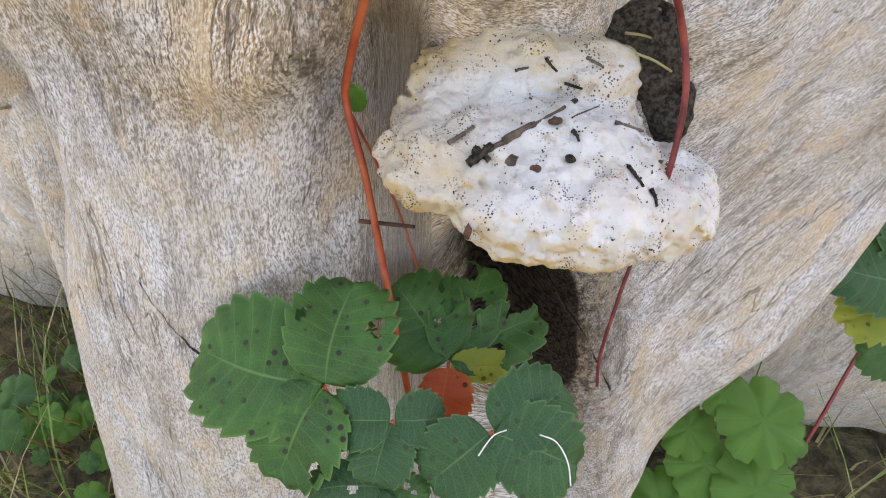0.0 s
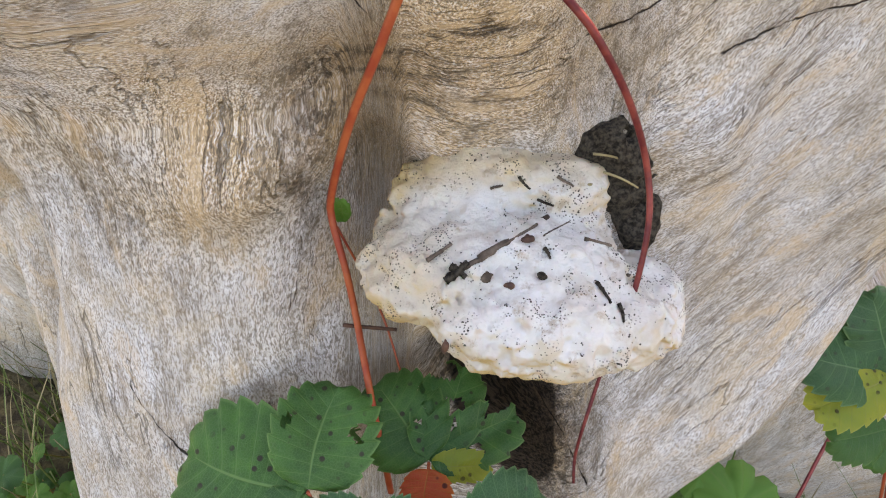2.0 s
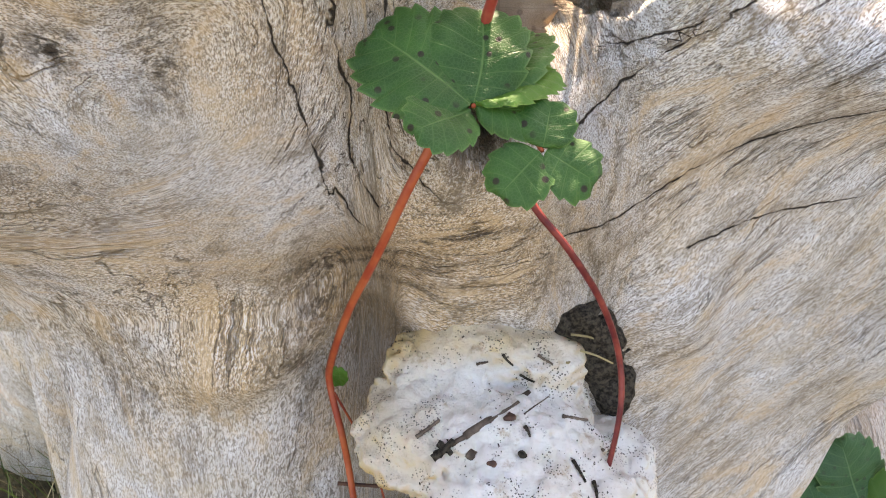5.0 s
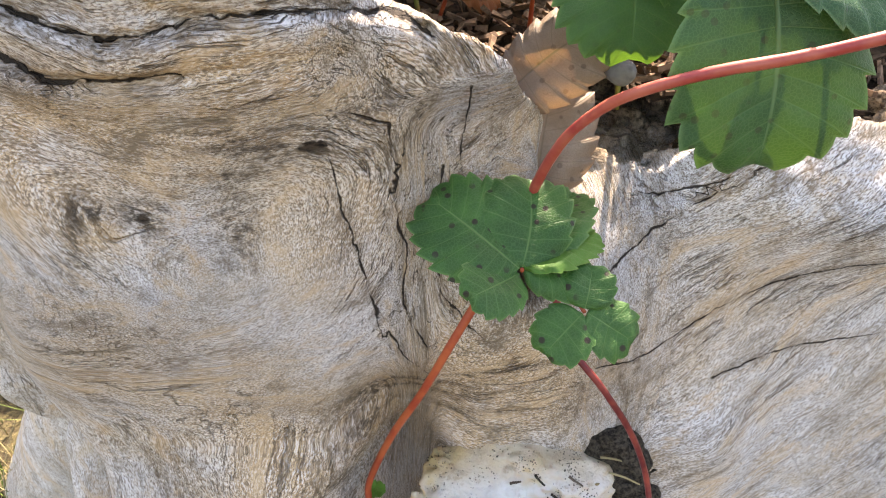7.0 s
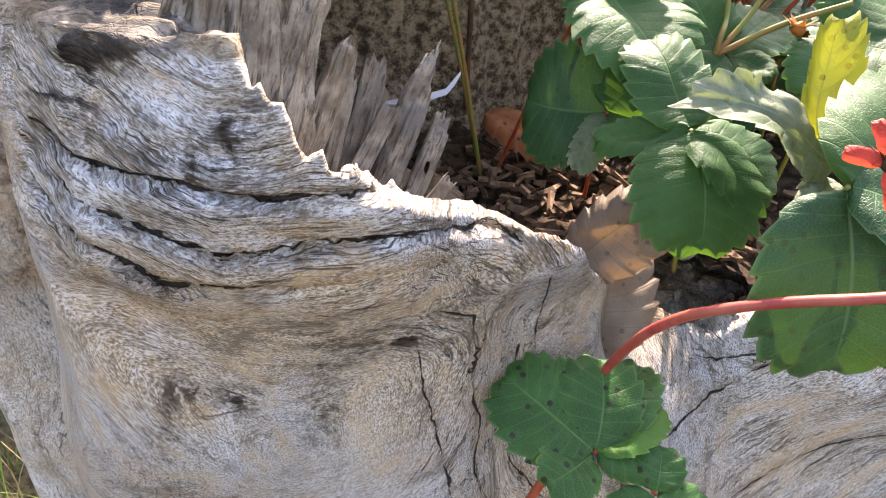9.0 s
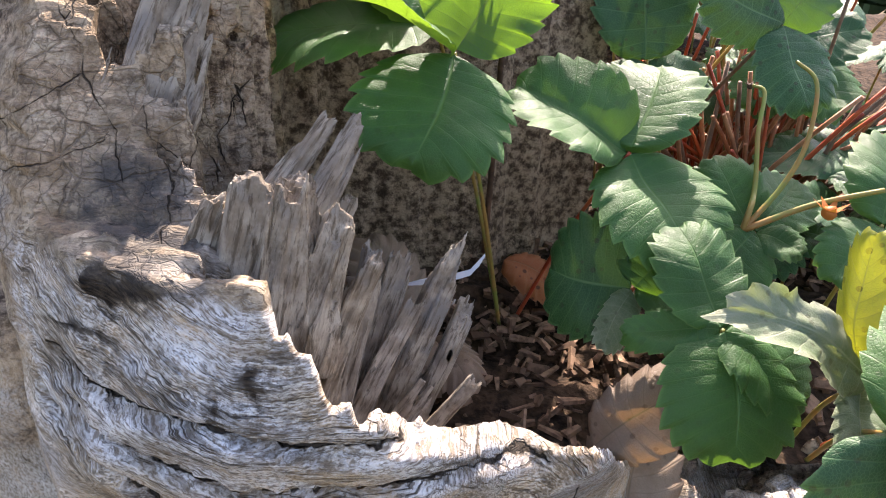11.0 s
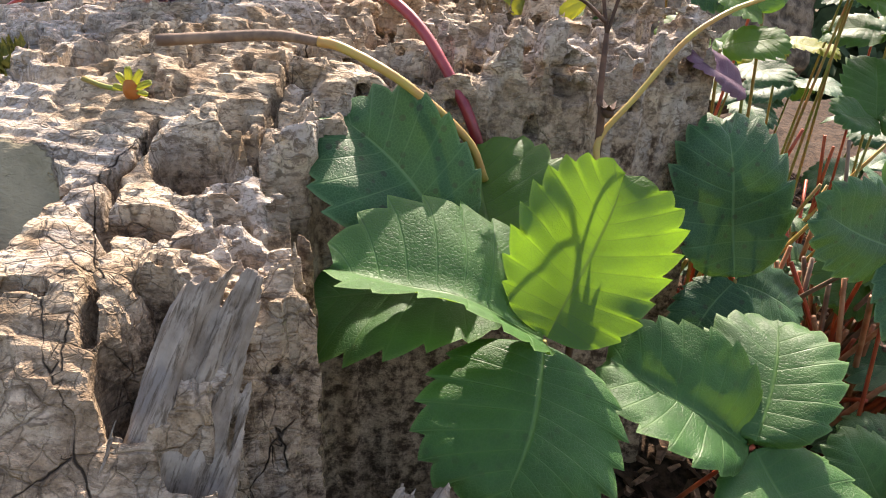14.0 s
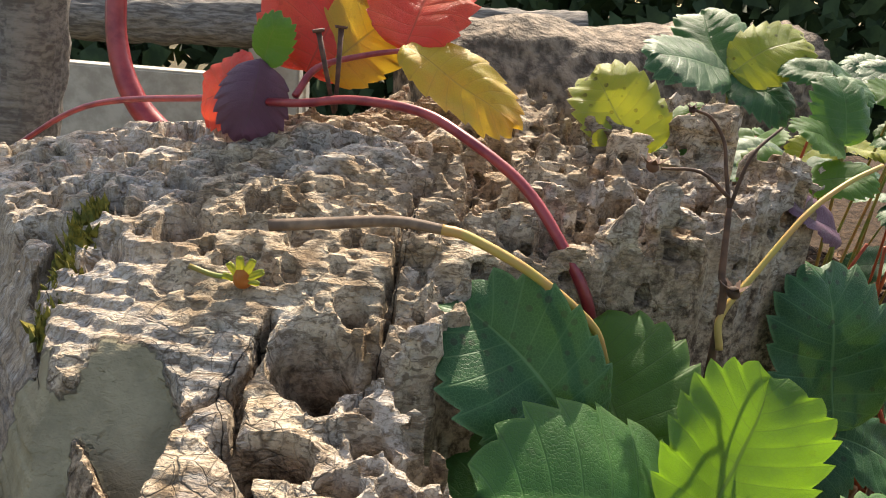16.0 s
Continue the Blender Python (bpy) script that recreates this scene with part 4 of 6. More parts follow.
    top_side = bank & (y > 0.43)
    s1, d1 = np.where(bank, s2, s1), np.where(bank, d2, d1)
    s1, d1 = np.where(top_side, s3, s1), np.where(top_side, d3, d1)
    wide = np.where(bank, 0.00045, np.where(z > 0.69, 0.0011, 0.0008))
    set_vector(mesh, "split", np.stack([s1, np.where((y > 0.42) & ~bank, 0.03, d1), wide], 1))
    tan = 1.2 * blob(x, z, -0.112, 0.537, 0.022, 0.028) + 0.8 * blob(x, z, -0.095, 0.46, 0.02, 0.05) + 0.8 * blob(x, z, -0.13, 0.43, 0.035, 0.05) + 1.2 * blob(x, z, 0.03, 0.50, 0.085, 0.05) + 0.8 * blob(x, z, -0.13, 0.69, 0.07, 0.025) + 0.6 * blob(x, z, -0.10, 0.52, 0.03, 0.03) + 0.7 * blob(x, z, -0.02, 0.63, 0.04, 0.05) + 0.6 * blob(x, z, 0.15, 0.42, 0.04, 0.03) + 1.4 * blob(x, z, -0.012, 0.40, 0.055, 0.095) + 1.1 * blob(x, z, -0.19, 0.655, 0.06, 0.035) + 0.8 * blob(x, z, -0.17, 0.54, 0.05, 0.04) + 0.7 * blob(x, z, -0.07, 0.60, 0.03, 0.04) + 0.7 * blob(x, z, -0.09, 0.70, 0.05, 0.02) + 0.5 * blob(x, z, 0.17, 0.53, 0.06, 0.02) + 1.1 * blob(x, z, 0.078, 0.275, 0.032, 0.05)
    set_float(mesh, "crackle", step(y, 0.345, 0.355) * np.maximum(step(y, 0.425, 0.41), step(y, 0.535, 0.51) * step(x, -0.20, -0.22)) * (z > 0.72))
    set_float(mesh, "warm", np.clip(tan, 0, 1))
    opened = 0.16 + 1.0 * step(z, 0.675, 0.70) * step(x, 0.03, -0.02) + 1.0 * step(x, -0.075, -0.05) * step(x, 0.05, 0.02) * step(z, 0.53, 0.58) + 0.9 * blob(x, z, 0.03, 0.505, 0.09, 0.03) + 0.5 * step(x, 0.07, 0.12) * step(z, 0.50, 0.54) + 0.8 * blob(x, z, 0.075, 0.27, 0.03, 0.04) + 0.5 * blob(x, z, -0.19, 0.57, 0.03, 0.06)
    set_float(mesh, "opened", np.clip(opened, 0, 1))
    pale = 0.8 * step(x, 0.10, 0.18) * step(z, 0.62, 0.56) + 0.85 * step(z, 0.47, 0.38) * step(x, 0.02, -0.06) + 0.8 * step(x, -0.19, -0.24) * step(z, 0.69, 0.62) + 0.6 * blob(x, z, -0.10, 0.575, 0.055, 0.05) + 0.4 * blob(x, z, 0.12, 0.22, 0.04, 0.07)
    set_float(mesh, "pale", np.clip(pale, 0, 1) * (1 - 0.8 * np.clip(1.4 * blob(x, z, -0.012, 0.40, 0.055, 0.095), 0, 1)))
    # Last term darkens pits by depth: brown rot and painted shade together.
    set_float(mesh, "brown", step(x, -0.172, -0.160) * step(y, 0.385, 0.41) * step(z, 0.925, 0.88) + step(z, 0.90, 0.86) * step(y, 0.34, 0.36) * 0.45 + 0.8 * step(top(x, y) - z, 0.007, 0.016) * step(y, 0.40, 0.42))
    return mesh


STUMP = tagged(new("tree_stump"), "silver-grey weathered barkless tree stump with a rotten cracked top", "tree stump")
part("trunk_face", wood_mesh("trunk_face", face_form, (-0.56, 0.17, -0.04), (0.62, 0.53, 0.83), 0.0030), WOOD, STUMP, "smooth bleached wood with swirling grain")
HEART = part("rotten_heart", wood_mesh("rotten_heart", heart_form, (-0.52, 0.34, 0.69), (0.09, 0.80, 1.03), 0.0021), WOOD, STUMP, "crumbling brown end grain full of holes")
polish(HEART.data, False)
part("trunk_rear", wood_mesh("trunk_rear", rear_form, (-0.64, 0.51, -0.06), (0.62, 1.0, 0.71), 0.006), WOOD, STUMP)


def lump_mesh(name, balls, h, bumps, blend=0.014, lo=None):
    """Rounded flesh or clods: ellipsoids (centre, radii) melted into one another, with lumps."""
    def form(x, y, z):
        d = None
        for (cx, cy, cz), (rx, ry, rz) in balls:
            k = np.sqrt(((x - cx) / rx) ** 2 + ((y - cy) / ry) ** 2 + ((z - cz) / rz) ** 2)
            e = (k - 1) * min(rx, ry, rz)
            if d is None:
                d = e
            else:
                m = np.clip(0.5 + 0.5 * (d - e) / blend, 0, 1)
                d = d * (1 - m) + e * m - blend * m * (1 - m)
        for scale, high in bumps:
            d = d + (grain_noise(x * scale, y * scale, z * scale) - 0.5) * high
        return d
    low = [min(c[i] - r[i] for c, r in balls) - 0.012 for i in range(3)]
    top_ = [max(c[i] + r[i] for c, r in balls) + 0.012 for i in range(3)]
    return quads_mesh(name, *carve(form, low, top_, h, 8))


part("bark_remnant", lump_mesh("bark_remnant", [((0.104, 0.366, 0.438), (0.024, 0.024, 0.030)), ((0.114, 0.362, 0.418), (0.020, 0.022, 0.034)), ((0.099, 0.372, 0.456), (0.018, 0.020, 0.012)), ((0.124, 0.352, 0.394), (0.013, 0.018, 0.024))], 0.0016, ((50, 0.009), (120, 0.006), (260, 0.003))), BARK, STUMP, "dark crumbling bark beside the fungus")


# ---- the fungus ----
def build_fungus():
    mesh = lump_mesh("bracket_fungus", [((0.046, 0.324, 0.400), (0.066, 0.060, 0.027)), ((0.056, 0.286, 0.390), (0.060, 0.040, 0.022)), ((0.121, 0.302, 0.375), (0.026, 0.036, 0.022)),
        ((0.003, 0.312, 0.395), (0.036, 0.036, 0.023)), ((0.036, 0.352, 0.425), (0.052, 0.024, 0.023)), ((0.082, 0.350, 0.427), (0.028, 0.024, 0.020)), ((0.080, 0.280, 0.387), (0.044, 0.032, 0.018))], 0.0014, ((36, 0.005), (80, 0.0045), (170, 0.0032), (360, 0.0016)), 0.010)
    co = np.empty(len(mesh.vertices) * 3, np.float32)
    mesh.vertices.foreach_get("co", co)
    x, y, z = co.reshape(-1, 3).T
    nz = np.empty(len(mesh.vertices) * 3, np.float32)
    mesh.vertex_normals.foreach_get("vector", nz)
    nz = nz.reshape(-1, 3)[:, 2]
    tan = 0.75 * step(nz, 0.1, -0.5) + 0.8 * step(y + 0.6 * (z - 0.42), 0.335, 0.36) + 0.35 * step(nz, 0.6, 0.2) + 0.55 * step(x, 0.04, -0.01) * step(z, 0.375, 0.41)
    set_float(mesh, "tan", np.clip(tan, 0, 1))
    return tagged(part("bracket_fungus", mesh, FUNGUS), "lumpy white bracket fungus tinged yellow, littered with dirt", "fungus")


FUNGUS_BODY = build_fungus()


FLESH = BVHTree.FromPolygons([v.co for v in FUNGUS_BODY.data.vertices], [p.vertices for p in FUNGUS_BODY.data.polygons])


def set_along_view(p, lift):
    """The place where the opening camera's line of sight through p meets the fungus, lifted a little off it."""
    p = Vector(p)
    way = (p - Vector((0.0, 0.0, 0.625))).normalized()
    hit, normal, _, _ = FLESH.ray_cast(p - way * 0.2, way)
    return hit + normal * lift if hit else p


# litter on the fungus
for a, b, r, mat, word in (((0.0297, 0.297, 0.4150), (0.0684, 0.3213, 0.4240), 0.0021, TWIG, "long"), ((0.0227, 0.2943, 0.4125), (0.0616, 0.3135, 0.4245), 0.0015, TWIG, "thin"), ((0.0126, 0.2944, 0.4024), (0.0241, 0.2949, 0.4140), 0.0026, BARK, "black"), ((0.0159, 0.2981, 0.4098), (0.0237, 0.2928, 0.4080), 0.0024, BARK, "black"),
        ((0.0023, 0.3004, 0.4116), (0.0155, 0.3084, 0.4164), 0.0014, TWIG, "short"), ((0.0865, 0.3076, 0.4190), (0.1036, 0.3156, 0.4085), 0.0013, TWIG, "short"), ((0.0925, 0.2922, 0.4036), (0.0997, 0.2846, 0.3966), 0.0011, BARK, "crooked"), ((0.0646, 0.3082, 0.4220), (0.0792, 0.3185, 0.4222), 0.0006, TWIG, "thin"),
        ((0.0374, 0.3345, 0.4338), (0.0438, 0.3338, 0.4362), 0.0010, TWIG, "short"), ((0.0521, 0.3345, 0.4410), (0.0586, 0.3333, 0.4340), 0.0010, BARK, "short"), ((0.0727, 0.3325, 0.4424), (0.0806, 0.3262, 0.4404), 0.0010, TWIG, "short"), ((0.0647, 0.3044, 0.4170), (0.0684, 0.3006, 0.4128), 0.0012, BARK, "stubby"),
        ((0.1039, 0.2841, 0.3952), (0.1067, 0.2782, 0.3892), 0.0012, BARK, "stubby"), ((0.1131, 0.3074, 0.3955), (0.1224, 0.310, 0.3899), 0.0010, TWIG, "short"), ((0.0632, 0.3309, 0.4288), (0.0706, 0.3224, 0.4306), 0.0010, BARK, "short"), ((0.0884, 0.3271, 0.4405), (0.1108, 0.3440, 0.4260), 0.0008, DRY_GRASS, "straw-coloured")):
    a, b = set_along_view(a, r * 0.7), set_along_view(b, r * 0.7)
    m = Vector(a).lerp(Vector(b), 0.45) + Vector((0.0004 if r > 0.001 else -0.0005, -0.0003, 0.0002))
    tagged(part("twig", tube_mesh("twig", [a, m, b], r, r * 0.6, 6, 5, 0.5), mat), word + " dry twig lying on the white fungus", "twig", "twigs on the fungus")
for at, r, mat in (((0.033, 0.2925, 0.4068), (0.0042, 0.003, 0.0026), TWIG), ((0.0648, 0.2945, 0.4052), (0.0028, 0.002, 0.002), BARK), ((0.045, 0.2908, 0.4034), (0.0025, 0.002, 0.0018), RUST), ((0.056, 0.3062, 0.4212), (0.0032, 0.0025, 0.002), RUST), ((0.013, 0.279, 0.372), (0.002, 0.002, 0.003), RUST)):
    at = tuple(set_along_view(at, r[2] * 0.4))
    tagged(part("crumb", lump_mesh("crumb", [(at, r)], 0.0007, ((330, 0.0034),)), mat), "dark crumb of earth or seed on the white fungus", "crumb", "crumbs on the fungus")


def build_crumbs():
    rng = random.Random(4)
    mesh = FUNGUS_BODY.data
    V, F = [], []
    for v in rng.sample(range(len(mesh.vertices)), 5200):
        n, p = mesh.vertices[v].normal, mesh.vertices[v].co
        if n.z < 0.1 or noise.noise(p * 60) + 0.5 * noise.noise(p * 150) < rng.uniform(-0.15, 0.75):
            continue
        s = rng.choice((0.0003, 0.0004, 0.0005, 0.0007))
        n0 = len(V)
        turn = pose(0, 0, 0, rng.uniform(0, 360), rng.uniform(0, 360), 0)
        V += [tuple(p + n * s * 0.3 + turn @ (Vector(q) * s * rng.uniform(0.7, 1.3))) for q in ((1, 0, -0.6), (-0.6, 0.9, -0.5), (-0.6, -0.9, -0.5), (0.2, 0.2, 0.9), (-0.5, 0, 0.5))]
        F += [(n0, n0 + 1, n0 + 3), (n0 + 1, n0 + 4, n0 + 3), (n0 + 1, n0 + 2, n0 + 4), (n0 + 2, n0 + 3, n0 + 4), (n0 + 2, n0, n0 + 3), (n0, n0 + 2, n0 + 1)]
    crumbs = bpy.data.meshes.new("soil_crumbs")
    crumbs.from_pydata(V, [], F)
    tagged(part("soil_crumbs", crumbs, BARK), "scattered black specks of soil on the fungus", "soil crumbs", kind="stuff")


build_crumbs()


# ---- leaves and stalks ----
def leaflet_mesh(length, wide, teeth=9, fold=0.16, bend=0.14, curl=0.16, wave=0.10, holes=0, seed=1, pleat=0.010):
    """A saw-toothed leaflet, gently puffed between its side veins: y from base to tip, z the upper side. Rows follow the side veins from the midrib to the margin."""
    rng = random.Random(seed)
    n, cols = teeth * 7, 8
    verts, info, quads = [], [], []
    sizes = [rng.uniform(0.75, 1.2) for _ in range(2 * teeth + 2)]
    lean = rng.uniform(-0.06, 0.06)
    for side in (-1, 1):
        for i in range(n + 1):
            s = i / n
            ph = (s * teeth) % 1.0
            tooth = (ph / 0.72) ** 0.75 if ph < 0.72 else ((1 - ph) / 0.28) ** 1.1
            tooth *= sizes[int(s * teeth) + (teeth if side > 0 else 0)]
            grow = 1 + (0.13 * tooth - 0.04) * min(1, max(0, (s - 0.16) / 0.1))
            ox = wide / 2 * max(0.0, math.sin(math.pi * min(1, s) ** 1.02)) ** 0.64 * grow * (1 if s < 1 else 0)
            oy = length * (0.5 - 0.5 * math.cos(math.pi * s)) + (0.050 * length * tooth * min(1, (s - 0.2) * 4) if s > 0.2 else 0)
            my = length * (s ** 1.18) * (0.93 if s < 1 else 1)
            for j in range(cols + 1):
                c = j / cols
                y = my + (oy - my) * c ** 1.15
                x = side * ox * c + lean * length * math.sin(math.pi * min(1, y / length)) * (1 - c)
                vein = abs(((ph - 0.72 + 0.5) % 1.0) - 0.5)
                z = fold * abs(x) - bend * length * (y / length) ** 2 - curl * wide * c ** 3 * 0.5
                z += pleat * length * (math.sqrt(min(1, 3.2 * vein)) - 0.5) * min(1, 2.2 * c) * min(1, 6 * (1 - s) + 0.1) * (1.1 - c)
                z -= 0.02 * length * c ** 5 * tooth * min(1, s * 3)
                z += wave * length * noise.noise((x / wide * 1.8 + seed * 3.7, y / length * 1.8, side * 0.4 * c)) + 0.35 * wave * length * noise.noise((x / wide * 5 + seed, y / length * 5, 3.1)) * c
                verts.append((x, y, z))
                info.append((vein, c, s))
        off = 0 if side < 0 else (n + 1) * (cols + 1)
        for i in range(n):
            for j in range(cols):
                a, b, c2, d = (off + i * (cols + 1) + j, off + i * (cols + 1) + j + 1, off + (i + 1) * (cols + 1) + j + 1, off + (i + 1) * (cols + 1) + j)
                quads.append((a, d, c2, b) if side < 0 else (a, b, c2, d))
    spots = [(rng.uniform(-0.4, 0.4) * wide, rng.uniform(0.25, 0.9) * length, rng.uniform(0.03, 0.09) * length, rng.uniform(0.5, 1)) for _ in range(holes)]
    if spots:
        quads = [q for q in quads if not any(math.hypot((sum(verts[k][0] for k in q) / 4 - hx), (sum(verts[k][1] for k in q) / 4 - hy) * sq) < hr for hx, hy, hr, sq in spots)]
    mesh = bpy.data.meshes.new("leaflet")
    mesh.from_pydata(verts, [], quads)
    set_vector(mesh, "leafy", info)
    return polish(mesh)


def between(base, tip, normal):
    """The pose that lays y from base towards tip, with z near normal."""
    y = (Vector(tip) - Vector(base)).normalized()
    x = y.cross(Vector(normal)).normalized()
    z = x.cross(y)
    m = Matrix((x, y, z)).transposed().to_4x4()
    m.translation = Vector(base)
    return m


SEED = [0]


def add_leaflet(parent, base, tip, normal=(0, -0.6, 0.8), ratio=0.85, material=None, label="", name="leaflet", **shape):
    SEED[0] += 1
    base, tip = Vector(base), Vector(tip)
    length = (tip - base).length * 1.02
    ob = part(name, leaflet_mesh(length, length * ratio, seed=SEED[0], **shape), material or LEAF, parent, label)
    ob.matrix_world = between(base, tip, normal)
    return ob


def add_leaf(plant, root, hub, leaflets, stalk=None, radius=0.0013, bow=(0, 0, 0.01), via=None, size=1.0):
    """A stalk from root to hub with its leaflets: (tip, options)."""
    root, hub = Vector(root), Vector(hub)
    mid = [Vector(v) for v in via] if via else [(root + hub) / 2 + Vector(bow)]
    stem = part("leaf_stalk", tube_mesh("leaf_stalk", [root, *mid, hub], radius * 1.2, radius * 0.8), stalk or STEM_GREEN, plant)
    for tip, opts in leaflets:
        tip = hub + (Vector(tip) - hub) * size
        away = (tip - hub).normalized()
        add_leaflet(stem, hub + away * 0.0015, tip, **opts)
    return stem


def plant(label, category="strawberry plant", name="strawberry_plant"):
    return tagged(new(name), label, category, "strawberry plants" if category == "strawberry plant" else "")


D = dict
# the clump at the foot of the alcove
foot = plant("strawberry plant with dark spotted leaves at the stump's foot")
add_leaf(foot, (-0.03, 0.24, 0.02), (-0.060, 0.219, 0.321), [((-0.128, 0.237, 0.331), D(ratio=1.02, material=LEAF_SPOT, fold=0.12, normal=(-0.1, -0.5, 0.87))), ((-0.047, 0.265, 0.350), D(ratio=1.02, holes=2, material=LEAF_SPOT, fold=0.22, normal=(0.05, -0.5, 0.87))), ((-0.084, 0.182, 0.298), D(ratio=1.05, holes=1, material=LEAF_SPOT, fold=0.2, normal=(-0.1, -0.45, 0.87)))], STEM_RED)
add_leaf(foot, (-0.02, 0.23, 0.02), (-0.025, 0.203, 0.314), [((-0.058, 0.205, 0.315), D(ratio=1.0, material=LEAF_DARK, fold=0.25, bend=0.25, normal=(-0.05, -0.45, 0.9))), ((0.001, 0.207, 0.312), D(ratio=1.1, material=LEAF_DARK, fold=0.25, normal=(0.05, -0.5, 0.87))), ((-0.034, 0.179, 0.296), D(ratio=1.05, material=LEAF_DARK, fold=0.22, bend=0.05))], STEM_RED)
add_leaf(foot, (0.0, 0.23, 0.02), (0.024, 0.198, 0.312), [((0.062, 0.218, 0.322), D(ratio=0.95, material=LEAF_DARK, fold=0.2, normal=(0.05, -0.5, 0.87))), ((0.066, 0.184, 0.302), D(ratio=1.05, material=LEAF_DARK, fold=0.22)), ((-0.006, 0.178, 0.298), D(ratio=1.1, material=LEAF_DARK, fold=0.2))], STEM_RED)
add_leaf(foot, (0.0, 0.25, 0.02), (0.003, 0.248, 0.303), [((-0.028, 0.286, 0.327), D(ratio=1.05, material=LEAF_SPOT, holes=5)), ((0.024, 0.296, 0.331), D(ratio=0.7, material=LEAF_SPOT, holes=7, teeth=6)), ((0.055, 0.270, 0.317), D(ratio=0.62, material=LEAF_SPOT, holes=6, teeth=6))], STEM_RED)
add_leaf(foot, (0.0, 0.24, 0.02), (0.003, 0.246, 0.303), [((0.0, 0.220, 0.287), D(ratio=1.0, material=LEAF_RED, label="scarlet leaflet with black spots")), ((0.038, 0.246, 0.303), D(ratio=0.55, material=LEAF_GOLD))], STEM_RED)
add_leaf(foot, (-0.01, 0.22, 0.02), (-0.030, 0.184, 0.285), [((-0.066, 0.180, 0.286), D(ratio=0.8, holes=2, material=LEAF_DARK)), ((-0.008, 0.178, 0.284), D(ratio=0.9, holes=2, material=LEAF_SPOT)), ((-0.037, 0.157, 0.272), D(ratio=0.9, material=LEAF_DARK))], STEM_RED)
FIBRE = plain_material("white_fibre", (0.62, 0.60, 0.55), (0.75, 0.73, 0.68), 90, 0.6, 0.1, 0.0003)
for line in ([(0.017, 0.186, 0.310), (0.024, 0.193, 0.316), (0.031, 0.196, 0.317)], [(0.047, 0.194, 0.316), (0.055, 0.191, 0.314), (0.060, 0.183, 0.309), (0.061, 0.174, 0.303)]):
    tagged(part("plant_fibre", tube_mesh("plant_fibre", line, 0.0004, 0.0003, 5, 5), FIBRE), "thin white plant fibre lying on a strawberry leaf", "fibre", "plant fibres")
# beside the root
beside = plant("strawberry plant with reddening leaves below the root")
add_leaf(beside, (0.42, 0.36, 0.05), (0.348, 0.36, 0.247), [((0.279, 0.355, 0.274), D(ratio=0.8, material=LEAF_DARK)), ((0.328, 0.385, 0.302), D(ratio=0.9, material=LEAF_DARK)), ((0.286, 0.33, 0.246), D(ratio=0.7, material=LEAF_GOLD)), ((0.40, 0.35, 0.29), D(ratio=0.9))], STEM_RED)
add_leaf(beside, (0.40, 0.34, 0.05), (0.345, 0.335, 0.215), [((0.30, 0.32, 0.22), D(ratio=0.9)), ((0.33, 0.31, 0.20), D(ratio=0.9)), ((0.37, 0.33, 0.235), D(ratio=0.9))], STEM_RED)
# out of the hole above the alcove
ledge = plant("small strawberry plant with spotted leaves growing from a hole")
# The upturned leaflet's sunlight is put into its paler material.
add_leaf(ledge, (0.034, 0.385, 0.572), (0.027, 0.311, 0.608), [((-0.015, 0.330, 0.637), D(ratio=0.95, material=LEAF_SPOT)), ((0.030, 0.340, 0.642), D(ratio=1.0, material=LEAF_SPOT, teeth=7)), ((0.062, 0.318, 0.606), D(ratio=0.85, material=LEAF_SPOT, teeth=7)), ((0.003, 0.291, 0.606), D(ratio=1.05, fold=0.1, bend=0.0, material=LEAF_SPOT, teeth=7)), ((0.066, 0.341, 0.616), D(ratio=0.55, normal=(0.3, -0.3, 0.9), material=LEAF_PALE, fold=0.5)), ((0.056, 0.356, 0.632), D(ratio=0.6, material=LEAF_SPOT))], STEM_RED)
add_leaf(ledge, (0.036, 0.385, 0.570), (0.057, 0.302, 0.592), [((0.039, 0.286, 0.581), D(ratio=1.15, material=LEAF_SPOT, teeth=5)), ((0.080, 0.293, 0.583), D(ratio=1.15, material=LEAF_SPOT, teeth=5)), ((0.061, 0.314, 0.610), D(ratio=1.2, material=LEAF_SPOT, teeth=5))], STEM_RED)
add_leaf(ledge, (0.030, 0.385, 0.575), (0.012, 0.325, 0.588), [], STEM_RED)
for line, r in (([(0.012, 0.325, 0.588), (-0.003, 0.318, 0.559), (-0.018, 0.319, 0.522), (-0.036, 0.328, 0.477), (-0.050, 0.336, 0.43), (-0.0515, 0.335, 0.411), (-0.044, 0.318, 0.388), (-0.039, 0.306, 0.362), (-0.03, 0.272, 0.335), (-0.02, 0.25, 0.27)], 0.0024), ([(-0.049, 0.333, 0.408), (-0.036, 0.33, 0.374), (-0.024, 0.32, 0.345), (-0.014, 0.30, 0.32)], 0.0008)):
    part("runner", tube_mesh("runner", line, r, r * 0.85), STEM_RED, ledge, "orange-red runner hanging down")
part("runner", tube_mesh("runner", [(0.05, 0.345, 0.572), (0.059, 0.33, 0.549), (0.078, 0.318, 0.529), (0.1, 0.318, 0.494), (0.114, 0.315, 0.459), (0.116, 0.30, 0.433), (0.111, 0.285, 0.396), (0.105, 0.276, 0.373), (0.106, 0.285, 0.35), (0.107, 0.293, 0.339), (0.096, 0.273, 0.311), (0.091, 0.263, 0.288), (0.09, 0.253, 0.274)], 0.0022, 0.0009), RUNNER_DARK, ledge, "dark red runner through the fungus")
